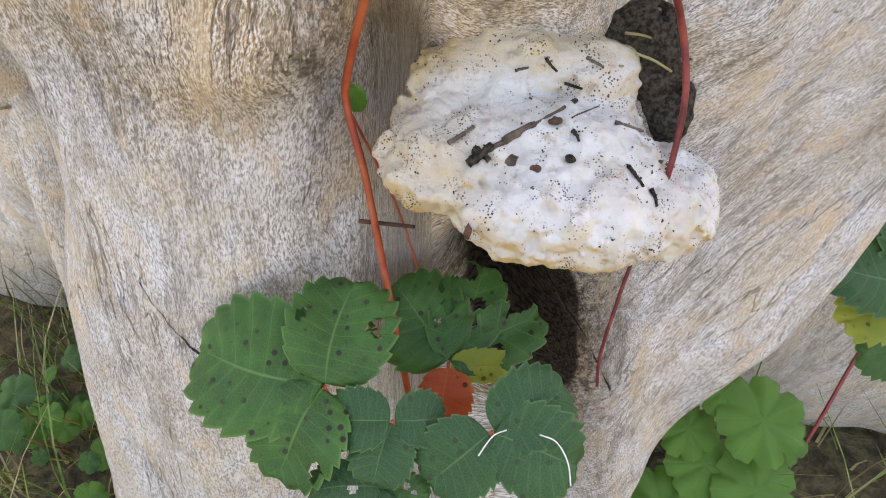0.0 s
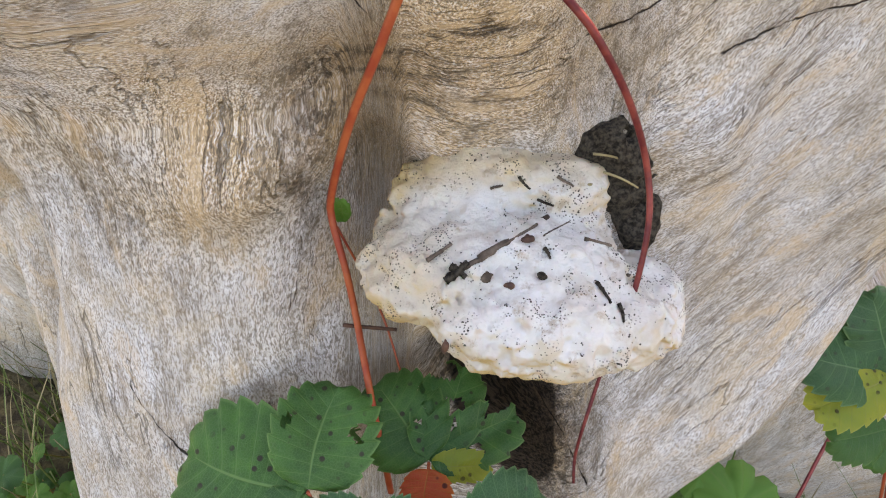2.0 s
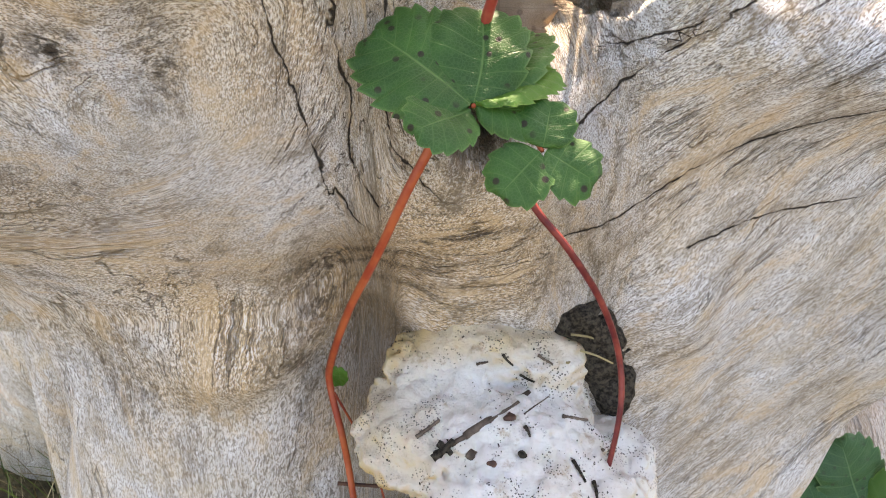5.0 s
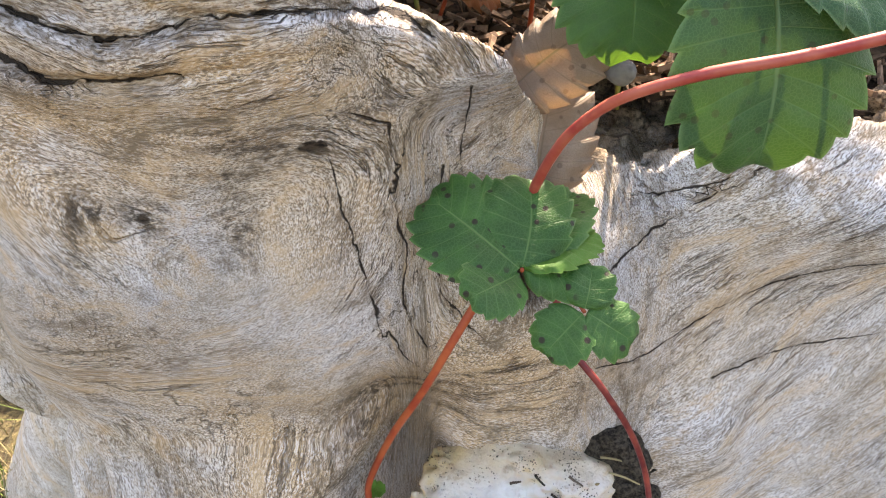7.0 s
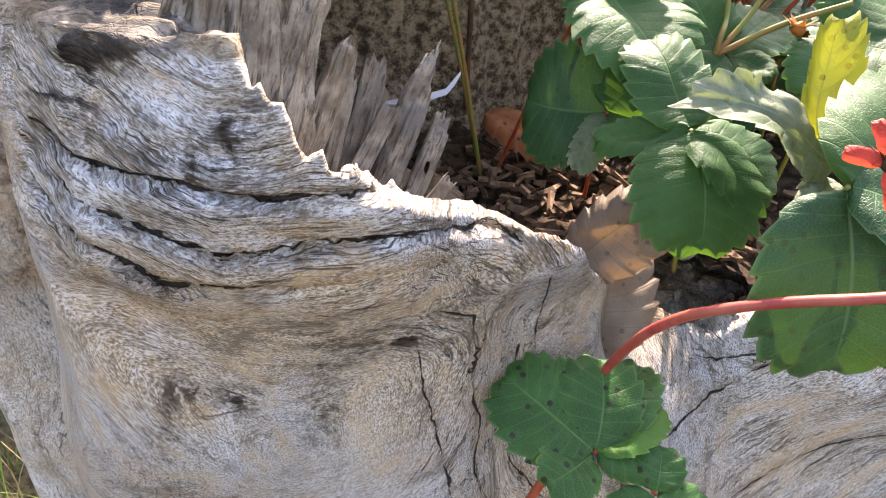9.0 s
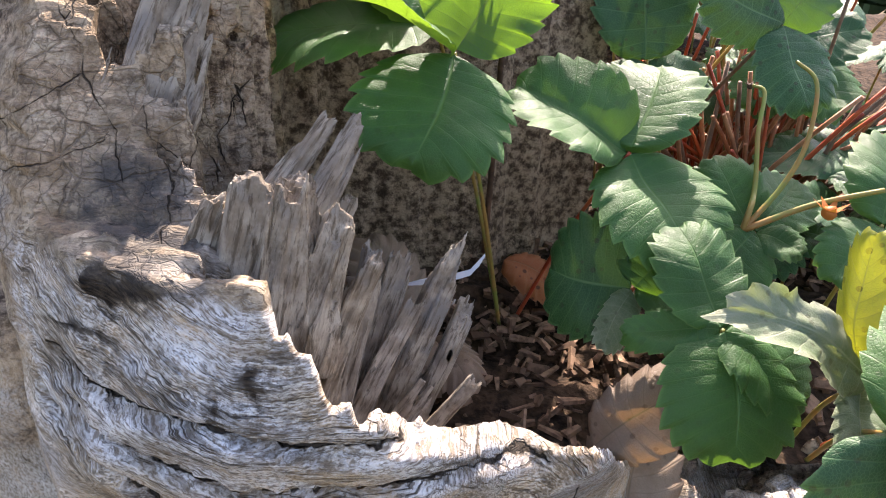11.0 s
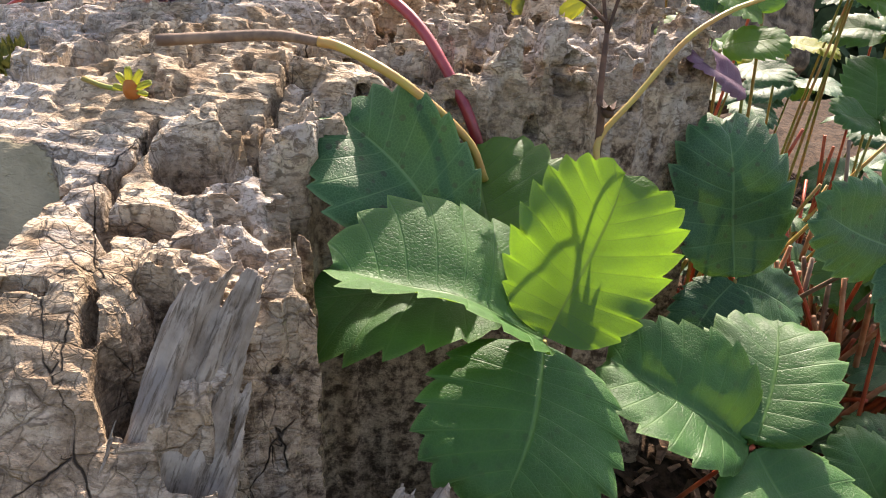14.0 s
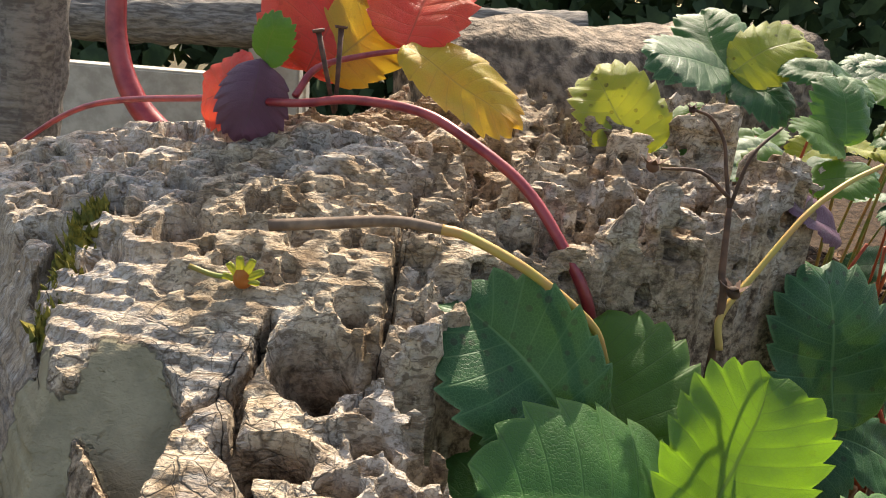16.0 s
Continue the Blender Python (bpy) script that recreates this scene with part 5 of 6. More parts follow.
part("runner", tube_mesh("runner", [(0.034, 0.385, 0.588), (0.031, 0.352, 0.615), (0.033, 0.338, 0.640), (0.040, 0.322, 0.669), (0.050, 0.311, 0.687), (0.062, 0.300, 0.700), (0.085, 0.288, 0.713), (0.115, 0.276, 0.725), (0.165, 0.258, 0.748)], 0.0026, 0.0022), RUNNER_RED, ledge, "thick hairy red runner")
add_leaflet(ledge, (-0.046, 0.342, 0.404), (-0.046, 0.338, 0.421), (0.3, -0.9, 0.3), 0.55, LEAF_PALE, "small bright green leaf behind the runner", teeth=4)
for a_, b_ in (((0.092, 0.340, 0.452), (0.112, 0.340, 0.447)), ((0.098, 0.336, 0.443), (0.119, 0.337, 0.432))):
    tagged(part("straw", tube_mesh("straw", [a_, (Vector(a_) + Vector(b_)) / 2 + Vector((0, 0, 0.001)), b_], 0.0008, 0.0006, 6, 4), DRY_GRASS), "short straw lying on the dark bark remnant", "straw", "straws")
# the plants in the mulch behind the rim
mulch_plant = plant("strawberry plant with broad green leaves rooted in mulch")
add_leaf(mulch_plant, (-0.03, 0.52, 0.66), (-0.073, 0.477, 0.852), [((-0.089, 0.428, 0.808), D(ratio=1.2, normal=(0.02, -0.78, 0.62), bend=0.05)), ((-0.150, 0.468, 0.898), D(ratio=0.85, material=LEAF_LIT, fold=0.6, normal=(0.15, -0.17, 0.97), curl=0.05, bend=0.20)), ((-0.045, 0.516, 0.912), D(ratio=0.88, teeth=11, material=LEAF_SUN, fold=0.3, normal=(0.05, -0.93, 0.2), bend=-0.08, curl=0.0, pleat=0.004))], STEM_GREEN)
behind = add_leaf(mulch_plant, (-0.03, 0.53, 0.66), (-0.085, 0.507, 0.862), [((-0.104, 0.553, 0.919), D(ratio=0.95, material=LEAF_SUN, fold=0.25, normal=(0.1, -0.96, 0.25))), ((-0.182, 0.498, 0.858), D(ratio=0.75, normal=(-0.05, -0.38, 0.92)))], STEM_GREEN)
add_leaflet(behind, (-0.114, 0.512, 0.878), (-0.168, 0.530, 0.932), (0.3, -0.9, 0.3), 0.82, LEAF_DARK, fold=0.5)
add_leaf(mulch_plant, (-0.02, 0.53, 0.66), (0.028, 0.481, 0.804), [((-0.033, 0.495, 0.839), D(ratio=0.9, fold=0.55, normal=(0.05, -0.55, 0.8))), ((0.047, 0.524, 0.850), D(ratio=0.95, fold=0.35, normal=(-0.3, -0.75, 0.55))), ((0.056, 0.428, 0.775), D(ratio=1.1, normal=(0.05, -0.45, 0.9)))], STEM_RED)
add_leaf(mulch_plant, (0.04, 0.50, 0.66), (0.036, 0.450, 0.735), [((-0.010, 0.465, 0.735), D(ratio=1.5, material=LEAF_DARK, normal=(-0.3, -0.85, 0.3))), ((0.065, 0.465, 0.775), D(ratio=0.9, normal=(0, -0.7, 0.7))), ((0.085, 0.43, 0.735), D(ratio=0.6, normal=(0, -0.4, 0.9))), ((0.020, 0.425, 0.712), D(ratio=0.55, material=LEAF_GREY))], STEM_RED)
side_plant = plant("strawberry plant with mildewed and green leaves behind the root's shoulder")
add_leaf(side_plant, (0.09, 0.44, 0.64), (0.067, 0.395, 0.745), [((0.072, 0.352, 0.705), D(ratio=1.1, normal=(0, -0.5, 0.85))), ((0.022, 0.40, 0.738), D(ratio=0.5, normal=(0, -0.6, 0.8))), ((0.108, 0.375, 0.727), D(ratio=0.9, normal=(0, -0.5, 0.85))), ((0.05, 0.43, 0.785), D(ratio=0.8))], STEM_GREEN)
add_leaf(side_plant, (0.14, 0.44, 0.64), (0.128, 0.375, 0.733), [((0.066, 0.368, 0.776), D(ratio=0.45, fold=1.1, material=LEAF_GREY, normal=(-0.1, -0.5, 0.85), curl=0.3, wave=0.2)), ((0.115, 0.338, 0.722), D(ratio=0.6, fold=0.5, curl=0.4, material=LEAF_GREY)), ((0.117, 0.39, 0.80), D(ratio=0.4, material=LEAF_GOLD, normal=(-0.8, -0.5, 0.1), fold=0.3, label="yellow-green leaflet with red blotches"))], STEM_GREEN)
add_leaf(side_plant, (0.15, 0.43, 0.64), (0.108, 0.318, 0.750), [((0.117, 0.290, 0.677), D(ratio=0.98, material=LEAF_DARK, normal=(0, -0.93, 0.35))), ((0.17, 0.31, 0.745), D(ratio=0.9, material=LEAF_DARK)), ((0.16, 0.35, 0.785), D(ratio=0.9))], STEM_GREEN)
add_leaf(side_plant, (0.12, 0.50, 0.65), (0.106, 0.478, 0.763), [((0.128, 0.462, 0.762), D(ratio=0.9)), ((0.068, 0.44, 0.737), D(ratio=0.85)), ((0.14, 0.51, 0.79), D(ratio=0.8)), ((0.085, 0.50, 0.80), D(ratio=0.8))], STEM_GREEN)
add_leaf(side_plant, (0.16, 0.50, 0.65), (0.165, 0.46, 0.78), [((0.20, 0.43, 0.78), D(ratio=0.9)), ((0.135, 0.43, 0.765), D(ratio=0.9)), ((0.19, 0.50, 0.82), D(ratio=0.9))], STEM_GREEN)
add_leaf(side_plant, (0.16, 0.60, 0.66), (0.135, 0.585, 0.865), [((0.085, 0.565, 0.890), D(ratio=0.9, material=LEAF_DARK, normal=(-0.2, -0.85, 0.45))), ((0.150, 0.545, 0.825), D(ratio=0.9, material=LEAF_DARK, normal=(0.1, -0.85, 0.5))), ((0.165, 0.61, 0.915), D(ratio=0.9, material=LEAF, normal=(0.2, -0.9, 0.35)))], STEM_RED)
rear_plant = plant("strawberry plant with upright dark leaves and many stalks")
add_leaf(rear_plant, (0.12, 0.70, 0.68), (0.058, 0.605, 0.832), [((0.044, 0.622, 0.922), D(ratio=0.75, material=LEAF_DARK, normal=(0, -0.97, 0.2))), ((0.105, 0.60, 0.815), D(ratio=0.9, material=LEAF_DARK)), ((0.03, 0.58, 0.80), D(ratio=0.9, material=LEAF_DARK))], STEM_GREEN)
add_leaf(rear_plant, (0.16, 0.78, 0.68), (0.19, 0.70, 0.83), [((0.24, 0.69, 0.86), D(ratio=0.9, material=LEAF_DARK)), ((0.16, 0.66, 0.80), D(ratio=0.9)), ((0.22, 0.64, 0.81), D(ratio=0.9))], STEM_GREEN)
add_leaf(rear_plant, (0.2, 0.78, 0.68), (0.23, 0.80, 0.90), [((0.19, 0.78, 0.91), D(ratio=0.9)), ((0.27, 0.77, 0.92), D(ratio=0.9)), ((0.24, 0.84, 0.95), D(ratio=0.9))], STEM_GREEN)
far_plant = plant("strawberry plant with sunlit yellowing leaves beyond the stump")
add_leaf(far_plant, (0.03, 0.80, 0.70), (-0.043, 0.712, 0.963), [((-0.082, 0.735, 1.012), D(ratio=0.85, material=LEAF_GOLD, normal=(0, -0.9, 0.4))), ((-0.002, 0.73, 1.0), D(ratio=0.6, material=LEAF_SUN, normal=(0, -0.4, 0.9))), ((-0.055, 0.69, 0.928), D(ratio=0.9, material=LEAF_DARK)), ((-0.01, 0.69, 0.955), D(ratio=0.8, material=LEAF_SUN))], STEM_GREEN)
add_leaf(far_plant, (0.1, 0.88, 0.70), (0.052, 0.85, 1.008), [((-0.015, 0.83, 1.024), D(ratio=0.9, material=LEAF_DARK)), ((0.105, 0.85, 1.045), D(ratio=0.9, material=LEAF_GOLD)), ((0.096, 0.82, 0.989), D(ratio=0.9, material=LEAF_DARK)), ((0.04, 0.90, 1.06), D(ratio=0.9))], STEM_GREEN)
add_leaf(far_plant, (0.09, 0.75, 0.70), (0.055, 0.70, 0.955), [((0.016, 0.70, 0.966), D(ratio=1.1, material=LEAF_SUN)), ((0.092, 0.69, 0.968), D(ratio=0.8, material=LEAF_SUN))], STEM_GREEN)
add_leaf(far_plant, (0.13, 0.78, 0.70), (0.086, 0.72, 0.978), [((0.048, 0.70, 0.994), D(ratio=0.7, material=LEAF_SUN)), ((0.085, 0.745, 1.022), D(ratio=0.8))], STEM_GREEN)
add_leaf(far_plant, (0.10, 0.72, 0.70), (0.060, 0.66, 0.935), [((0.022, 0.634, 0.962), D(ratio=0.6, material=CREEPER_PURPLE))], STEM_GREEN)
filler = random.Random(33)
for k in range(22):
    fx, fy, fz = filler.uniform(0.03, 0.33), filler.uniform(0.50, 0.86), filler.uniform(0.715, 0.80)
    hub = Vector((fx, fy, fz + 0.15 * max(0, fy - 0.7)))
    turn = filler.uniform(0, 6.28)
    size = filler.uniform(0.042, 0.062)
    if fx < 0.12 and fy < 0.66:
        continue
    add_leaf(rear_plant if fy > 0.62 else side_plant, (fx + filler.gauss(0, 0.02), fy + 0.03, 0.66), hub, [(hub + Vector((math.cos(turn + q), math.sin(turn + q), filler.uniform(-0.35, 0.25))) * size, D(ratio=0.9, material=filler.choice((LEAF, LEAF_DARK, LEAF_DARK)), normal=(filler.gauss(0, 0.25), -0.35, 0.85))) for q in (0, 2.0, 4.1)], STEM_GREEN)
for k in range(11):
    hub = Vector((filler.uniform(0.09, 0.30), filler.uniform(0.76, 0.98), filler.uniform(0.93, 1.04)))
    turn, size = filler.uniform(0, 6.28), filler.uniform(0.036, 0.055)
    hue = filler.choice((LEAF_GOLD, LEAF_SUN, LEAF, LEAF_DARK))
    add_leaf(far_plant, (hub.x + filler.gauss(0.02, 0.03), hub.y + 0.04, 0.69), hub, [(hub + Vector((math.cos(turn + q), math.sin(turn + q), filler.uniform(-0.4, 0.3))) * size, D(ratio=0.85, material=hue, normal=(filler.gauss(0, 0.3), -0.45, 0.8))) for q in (0, 2.0, 4.1)], filler.choice((STEM_GREEN, STEM_RED)))
for k in range(9):
    hub = Vector((filler.uniform(0.02, 0.42), filler.uniform(0.87, 1.16), filler.uniform(0.80, 0.90)))
    turn, size = filler.uniform(0, 6.28), filler.uniform(0.042, 0.060)
    add_leaf(far_plant, (hub.x + filler.gauss(0, 0.02), hub.y + 0.03, 0.70), hub, [(hub + Vector((math.cos(turn + q), math.sin(turn + q), filler.uniform(-0.4, 0.25))) * size, D(ratio=0.9, material=LEAF_DARK, normal=(filler.gauss(0, 0.3), -0.4, 0.85))) for q in (0, 2.0, 4.1)], STEM_GREEN)
# bare upright stalks
stalks = random.Random(5)
for k in range(64):
    bx, by = 0.16 + stalks.gauss(0, 0.055), 0.79 + stalks.gauss(0, 0.045)
    lean = Vector((stalks.gauss(0.0, 0.06), stalks.gauss(-0.02, 0.05), stalks.uniform(0.07, 0.21)))
    part("leaf_stalk", tube_mesh("leaf_stalk", [(bx, by, 0.68), Vector((bx, by, 0.68)) + lean * 0.5 + Vector((0, 0, 0.01)), Vector((bx, by, 0.68)) + lean], 0.0021, 0.0014, 6, 3), stalks.choice((STEM_GREEN, STEM_RED, STEM_RED, GOLD_STEM, OLD_STEM)), rear_plant)

for k in range(90):
    root = Vector((0.175 + stalks.gauss(0, 0.035), 0.70 + stalks.gauss(0, 0.03), 0.68))
    lean = Vector((stalks.gauss(0.0, 0.05), stalks.gauss(-0.03, 0.035), stalks.uniform(0.07, 0.16)))
    part("leaf_stalk", tube_mesh("leaf_stalk", [root, root + lean * 0.5 + Vector((0, 0, 0.012)), root + lean], 0.0022, 0.0017, 5, 2), stalks.choice((STEM_RED, RUSTY_STEM, RUSTY_STEM, OLD_STEM)), rear_plant)

# ---- creeper on the top ----
creeper = plant("red creeper with crimson, gold and purple autumn leaves", "creeper", "creeper")
vine = part("vine", tube_mesh("vine", [(-0.097, 0.580, 0.880), (-0.104, 0.570, 0.912), (-0.117, 0.574, 0.938), (-0.139, 0.592, 0.966), (-0.168, 0.61, 0.984), (-0.194, 0.63, 0.993), (-0.232, 0.65, 0.993), (-0.265, 0.66, 0.987), (-0.337, 0.72, 0.975), (-0.437, 0.78, 0.952), (-0.514, 0.80, 0.905)], 0.0032, 0.0020), CREEPER_STEM, creeper, "glossy crimson vine")
vine2 = part("vine", tube_mesh("vine", [(-0.265, 0.665, 0.99), (-0.255, 0.68, 1.005), (-0.23, 0.69, 1.013), (-0.206, 0.69, 1.018)], 0.0022, 0.0016), CREEPER_STEM, creeper)
add_leaflet(vine2, (-0.206, 0.69, 1.021), (-0.141, 0.66, 0.993), (0.2, -0.75, 0.6), 0.55, CREEPER_GOLD)
add_leaflet(vine2, (-0.206, 0.69, 1.021), (-0.19, 0.73, 1.075), (0, -0.8, 0.6), 0.9, CREEPER_RED)
add_leaflet(vine2, (-0.265, 0.70, 1.0), (-0.232, 0.72, 1.062), (0.2, -0.95, 0.1), 0.9, CREEPER_RED)
add_leaflet(vine2, (-0.275, 0.71, 1.0), (-0.265, 0.74, 1.075), (-0.2, -0.9, 0.2), 0.8, CREEPER_RED)
add_leaflet(vine2, (-0.255, 0.70, 1.0), (-0.21, 0.71, 1.045), (0, -0.9, 0.3), 0.8, CREEPER_GOLD)
add_leaflet(vine, (-0.29, 0.68, 1.0), (-0.333, 0.70, 0.975), (0, -0.8, 0.5), 0.8, CREEPER_RED)
add_leaflet(vine, (-0.286, 0.675, 1.008), (-0.293, 0.655, 0.972), (0.1, -0.9, 0.3), 0.95, CREEPER_PURPLE, fold=-0.35, bend=0.3, curl=0.3)
add_leaflet(vine, (-0.286, 0.68, 1.005), (-0.275, 0.67, 1.03), (0, -0.9, 0.3), 0.8, LEAF_PALE)
# Shoot and leaves out of view, added to cast the shadows on the top.
climb = part("vine", tube_mesh("vine", [(-0.265, 0.74, 1.07), (-0.28, 0.79, 1.14), (-0.30, 0.85, 1.22), (-0.34, 0.92, 1.30), (-0.40, 0.99, 1.36), (-0.54, 1.0, 1.38)], 0.0024, 0.0018), CREEPER_STEM, creeper)
shade = random.Random(17)
for k in range(13):
    at = Vector((-0.27 - 0.016 * k + shade.gauss(0, 0.03), 0.80 + 0.016 * k + shade.gauss(0, 0.025), 1.15 + 0.018 * k + shade.gauss(0, 0.015)))
    tip = at + Vector((shade.gauss(0, 0.05), shade.gauss(-0.01, 0.03), shade.uniform(-0.06, 0.0)))
    add_leaflet(climb, at, tip + Vector((0.02, 0, -0.02)), (shade.gauss(0, 0.3), -0.4, 0.85), 0.95, shade.choice((CREEPER_RED, CREEPER_RED, CREEPER_GOLD)))
part("tendril", tube_mesh("tendril", [(-0.435, 0.86, 1.08), (-0.44, 0.85, 1.0), (-0.425, 0.84, 0.95), (-0.39, 0.83, 0.915)], 0.007, 0.010), CREEPER_STEM, creeper, "broad crimson hanging shoot")

# ---- dried flower stalks ----
dried = plant("withered strawberry flower stalk with dry buds", "flower stalk", "flower_stalk")
part("stalk", tube_mesh("stalk", [(-0.044, 0.555, 0.70), (-0.045, 0.56, 0.909), (-0.047, 0.565, 0.941), (-0.046, 0.575, 0.969)], 0.0022, 0.0014), DARK_STEM, dried)
for line in ([(-0.046, 0.575, 0.969), (-0.049, 0.58, 0.985), (-0.051, 0.585, 0.998), (-0.058, 0.588, 1.008), (-0.066, 0.59, 1.011)], [(-0.046, 0.575, 0.969), (-0.039, 0.58, 0.993), (-0.023, 0.59, 1.006)], [(-0.047, 0.575, 0.974), (-0.061, 0.58, 0.984), (-0.078, 0.585, 0.983)]):
    part("twiglet", tube_mesh("twiglet", line, 0.0010, 0.0007), DARK_STEM, dried)


def bud_mesh(name, at, size, n=7):
    """A dry calyx: small pointed sepals round a knob."""
    bm = bmesh.new()
    bmesh.ops.create_icosphere(bm, subdivisions=2, radius=size * 0.45)
    for v in bm.verts:
        v.co *= 1 + 0.25 * noise.noise(v.co * 400)
    for k in range(n):
        a = 2 * math.pi * k / n
        d = Vector((math.cos(a), math.sin(a), 0.4))
        s = Vector((-math.sin(a), math.cos(a), 0)) * size * 0.28
        q = [bm.verts.new(p) for p in (d * size * 0.3 - s, d * size * 0.3 + s, d * size * 1.1 + Vector((0, 0, size * 0.25)))]
        bm.faces.new(q)
    mesh = bpy.data.meshes.new(name)
    bmesh.ops.translate(bm, verts=bm.verts, vec=Vector(at))
    bm.to_mesh(mesh)
    bm.free()
    return polish(mesh)


part("bud", bud_mesh("bud", (-0.067, 0.59, 1.011), 0.004), RUST, dried, "rusty dry bud")
part("bud", bud_mesh("bud", (-0.082, 0.585, 0.984), 0.007), DARK_STEM, dried)
part("bud", bud_mesh("bud", (-0.044, 0.555, 0.935), 0.007), DARK_STEM, dried)
part("stalk", tube_mesh("stalk", [(-0.044, 0.556, 0.905), (-0.045, 0.56, 0.921), (-0.028, 0.57, 0.941), (-0.006, 0.58, 0.968), (0.015, 0.59, 0.982), (0.036, 0.60, 0.99)], 0.0018, 0.0012), GOLD_STEM, dried, "yellow stalk")
olive = plant("olive-green fallen flower stalk lying over the stump", "flower stalk", "fallen_stalk")
part("stalk", tube_mesh("stalk", [(-0.100, 0.545, 0.90), (-0.111, 0.54, 0.921), (-0.141, 0.535, 0.945), (-0.168, 0.54, 0.957), (-0.180, 0.542, 0.959)], 0.0020, 0.0024), GOLD_STEM, olive)
part("stalk", tube_mesh("stalk", [(-0.180, 0.542, 0.959), (-0.2, 0.545, 0.960), (-0.228, 0.545, 0.957), (-0.253, 0.545, 0.954)], 0.0024, 0.0028), OLD_STEM, olive, "browned end of the stalk")
calyx = plant("small yellow-green strawberry calyx with a reddish heart on the rotten wood", "calyx", "strawberry_calyx")
HEART_AT = Vector((-0.262, 0.535, 0.933))
part("heart", lump_mesh("heart", [(tuple(HEART_AT), (0.0045, 0.004, 0.0045))], 0.0008, ((300, 0.002),)), LEAF_RED, calyx, "reddish dry heart")
part("stalk", tube_mesh("stalk", [(-0.285, 0.537, 0.936), (-0.274, 0.536, 0.933), HEART_AT], 0.0013, 0.0011, 6, 4), STEM_GREEN, calyx)
for right, up in ((-0.6, 0.8), (-0.1, 1.1), (0.5, 1.0), (0.95, 0.5), (0.8, -0.1), (-0.9, 0.2)):
    add_leaflet(calyx, HEART_AT + Vector((right * 0.002, -0.002, up * 0.002)), HEART_AT + Vector((right * 0.009, -0.002, up * 0.009)), (0.1, -0.85, 0.5), 0.45, LEAF_GOLD, "", "sepal", teeth=2, curl=0.4, wave=0.05)
forked = plant("green forked flower stalk with drooping dry buds", "flower stalk", "flower_stalk")
part("stalk", tube_mesh("stalk", [(0.10, 0.50, 0.66), (0.098, 0.475, 0.765), (0.105, 0.49, 0.785), (0.103, 0.50, 0.815), (0.107, 0.515, 0.835), (0.101, 0.52, 0.838)], 0.0020, 0.0010), STEM_GREEN, forked)
part("stalk", tube_mesh("stalk", [(0.098, 0.475, 0.765), (0.118, 0.485, 0.79), (0.127, 0.49, 0.815), (0.128, 0.50, 0.845), (0.118, 0.51, 0.855)], 0.0018, 0.0010), STEM_GREEN, forked)
part("stalk", tube_mesh("stalk", [(0.098, 0.475, 0.765), (0.13, 0.47, 0.785), (0.16, 0.46, 0.80)], 0.0020, 0.0014), STEM_GREEN, forked)
part("bud", bud_mesh("bud", (0.100, 0.521, 0.837), 0.004), DARK_STEM, forked)
part("bud", bud_mesh("bud", (0.135, 0.46, 0.785), 0.009), LEAF_RED, forked, "withered red calyx")
CALYX_AT = Vector((0.098, 0.281, 0.774))
part("bud", bud_mesh("bud", CALYX_AT, 0.008), DARK_STEM, forked, "dry brown heart of the scarlet calyx")
part("stalk", tube_mesh("stalk", [(0.15, 0.42, 0.66), (0.15, 0.36, 0.74), CALYX_AT + Vector((0.004, 0.006, -0.004))], 0.0014, 0.0010), STEM_RED, forked)
for right, up in ((-0.3, 1.0), (-1.0, 0.25), (0.15, -1.0), (0.75, 0.6), (0.9, -0.45)):
    add_leaflet(forked, CALYX_AT + Vector((right * 0.002, up * 0.001, up * 0.0017)), CALYX_AT + Vector((right * 0.015, up * 0.007 - 0.002, up * 0.013)), (0, -0.87, 0.48), 0.5, CREEPER_RED, "scarlet sepal tipped with orange", "sepal", teeth=2, curl=0.4, wave=0.05)


# ---- nails ----
def nail(at, tilt):
    bm = bmesh.new()
    bmesh.ops.create_cone(bm, cap_ends=True, segments=10, radius1=0.0012, radius2=0.0016, depth=0.045)
    head = bmesh.ops.create_cone(bm, cap_ends=True, segments=12, radius1=0.0032, radius2=0.0036, depth=0.0016)
    bmesh.ops.translate(bm, verts=head["verts"], vec=(0, 0, 0.0233))
    mesh = bpy.data.meshes.new("nail")
    bm.to_mesh(mesh)
    bm.free()
    ob = tagged(part("nail", polish(mesh), RUST), "rusty iron nail driven into the rotten wood", "nail", "rusty nails")
    ob.matrix_world = Matrix.Translation(at) @ pose(0, 0, 0, *tilt)


nail((-0.2475, 0.665, 1.004), (3, -12, 0))
nail((-0.2415, 0.668, 1.006), (-4, 2, 0))
tagged(part("nail", tube_mesh("nail", [(-0.047, 0.305, 0.357), (-0.016, 0.308, 0.350)], 0.0013, 0.0011), RUST), "rusty nail lying across the red runner", "nail", "rusty nails")


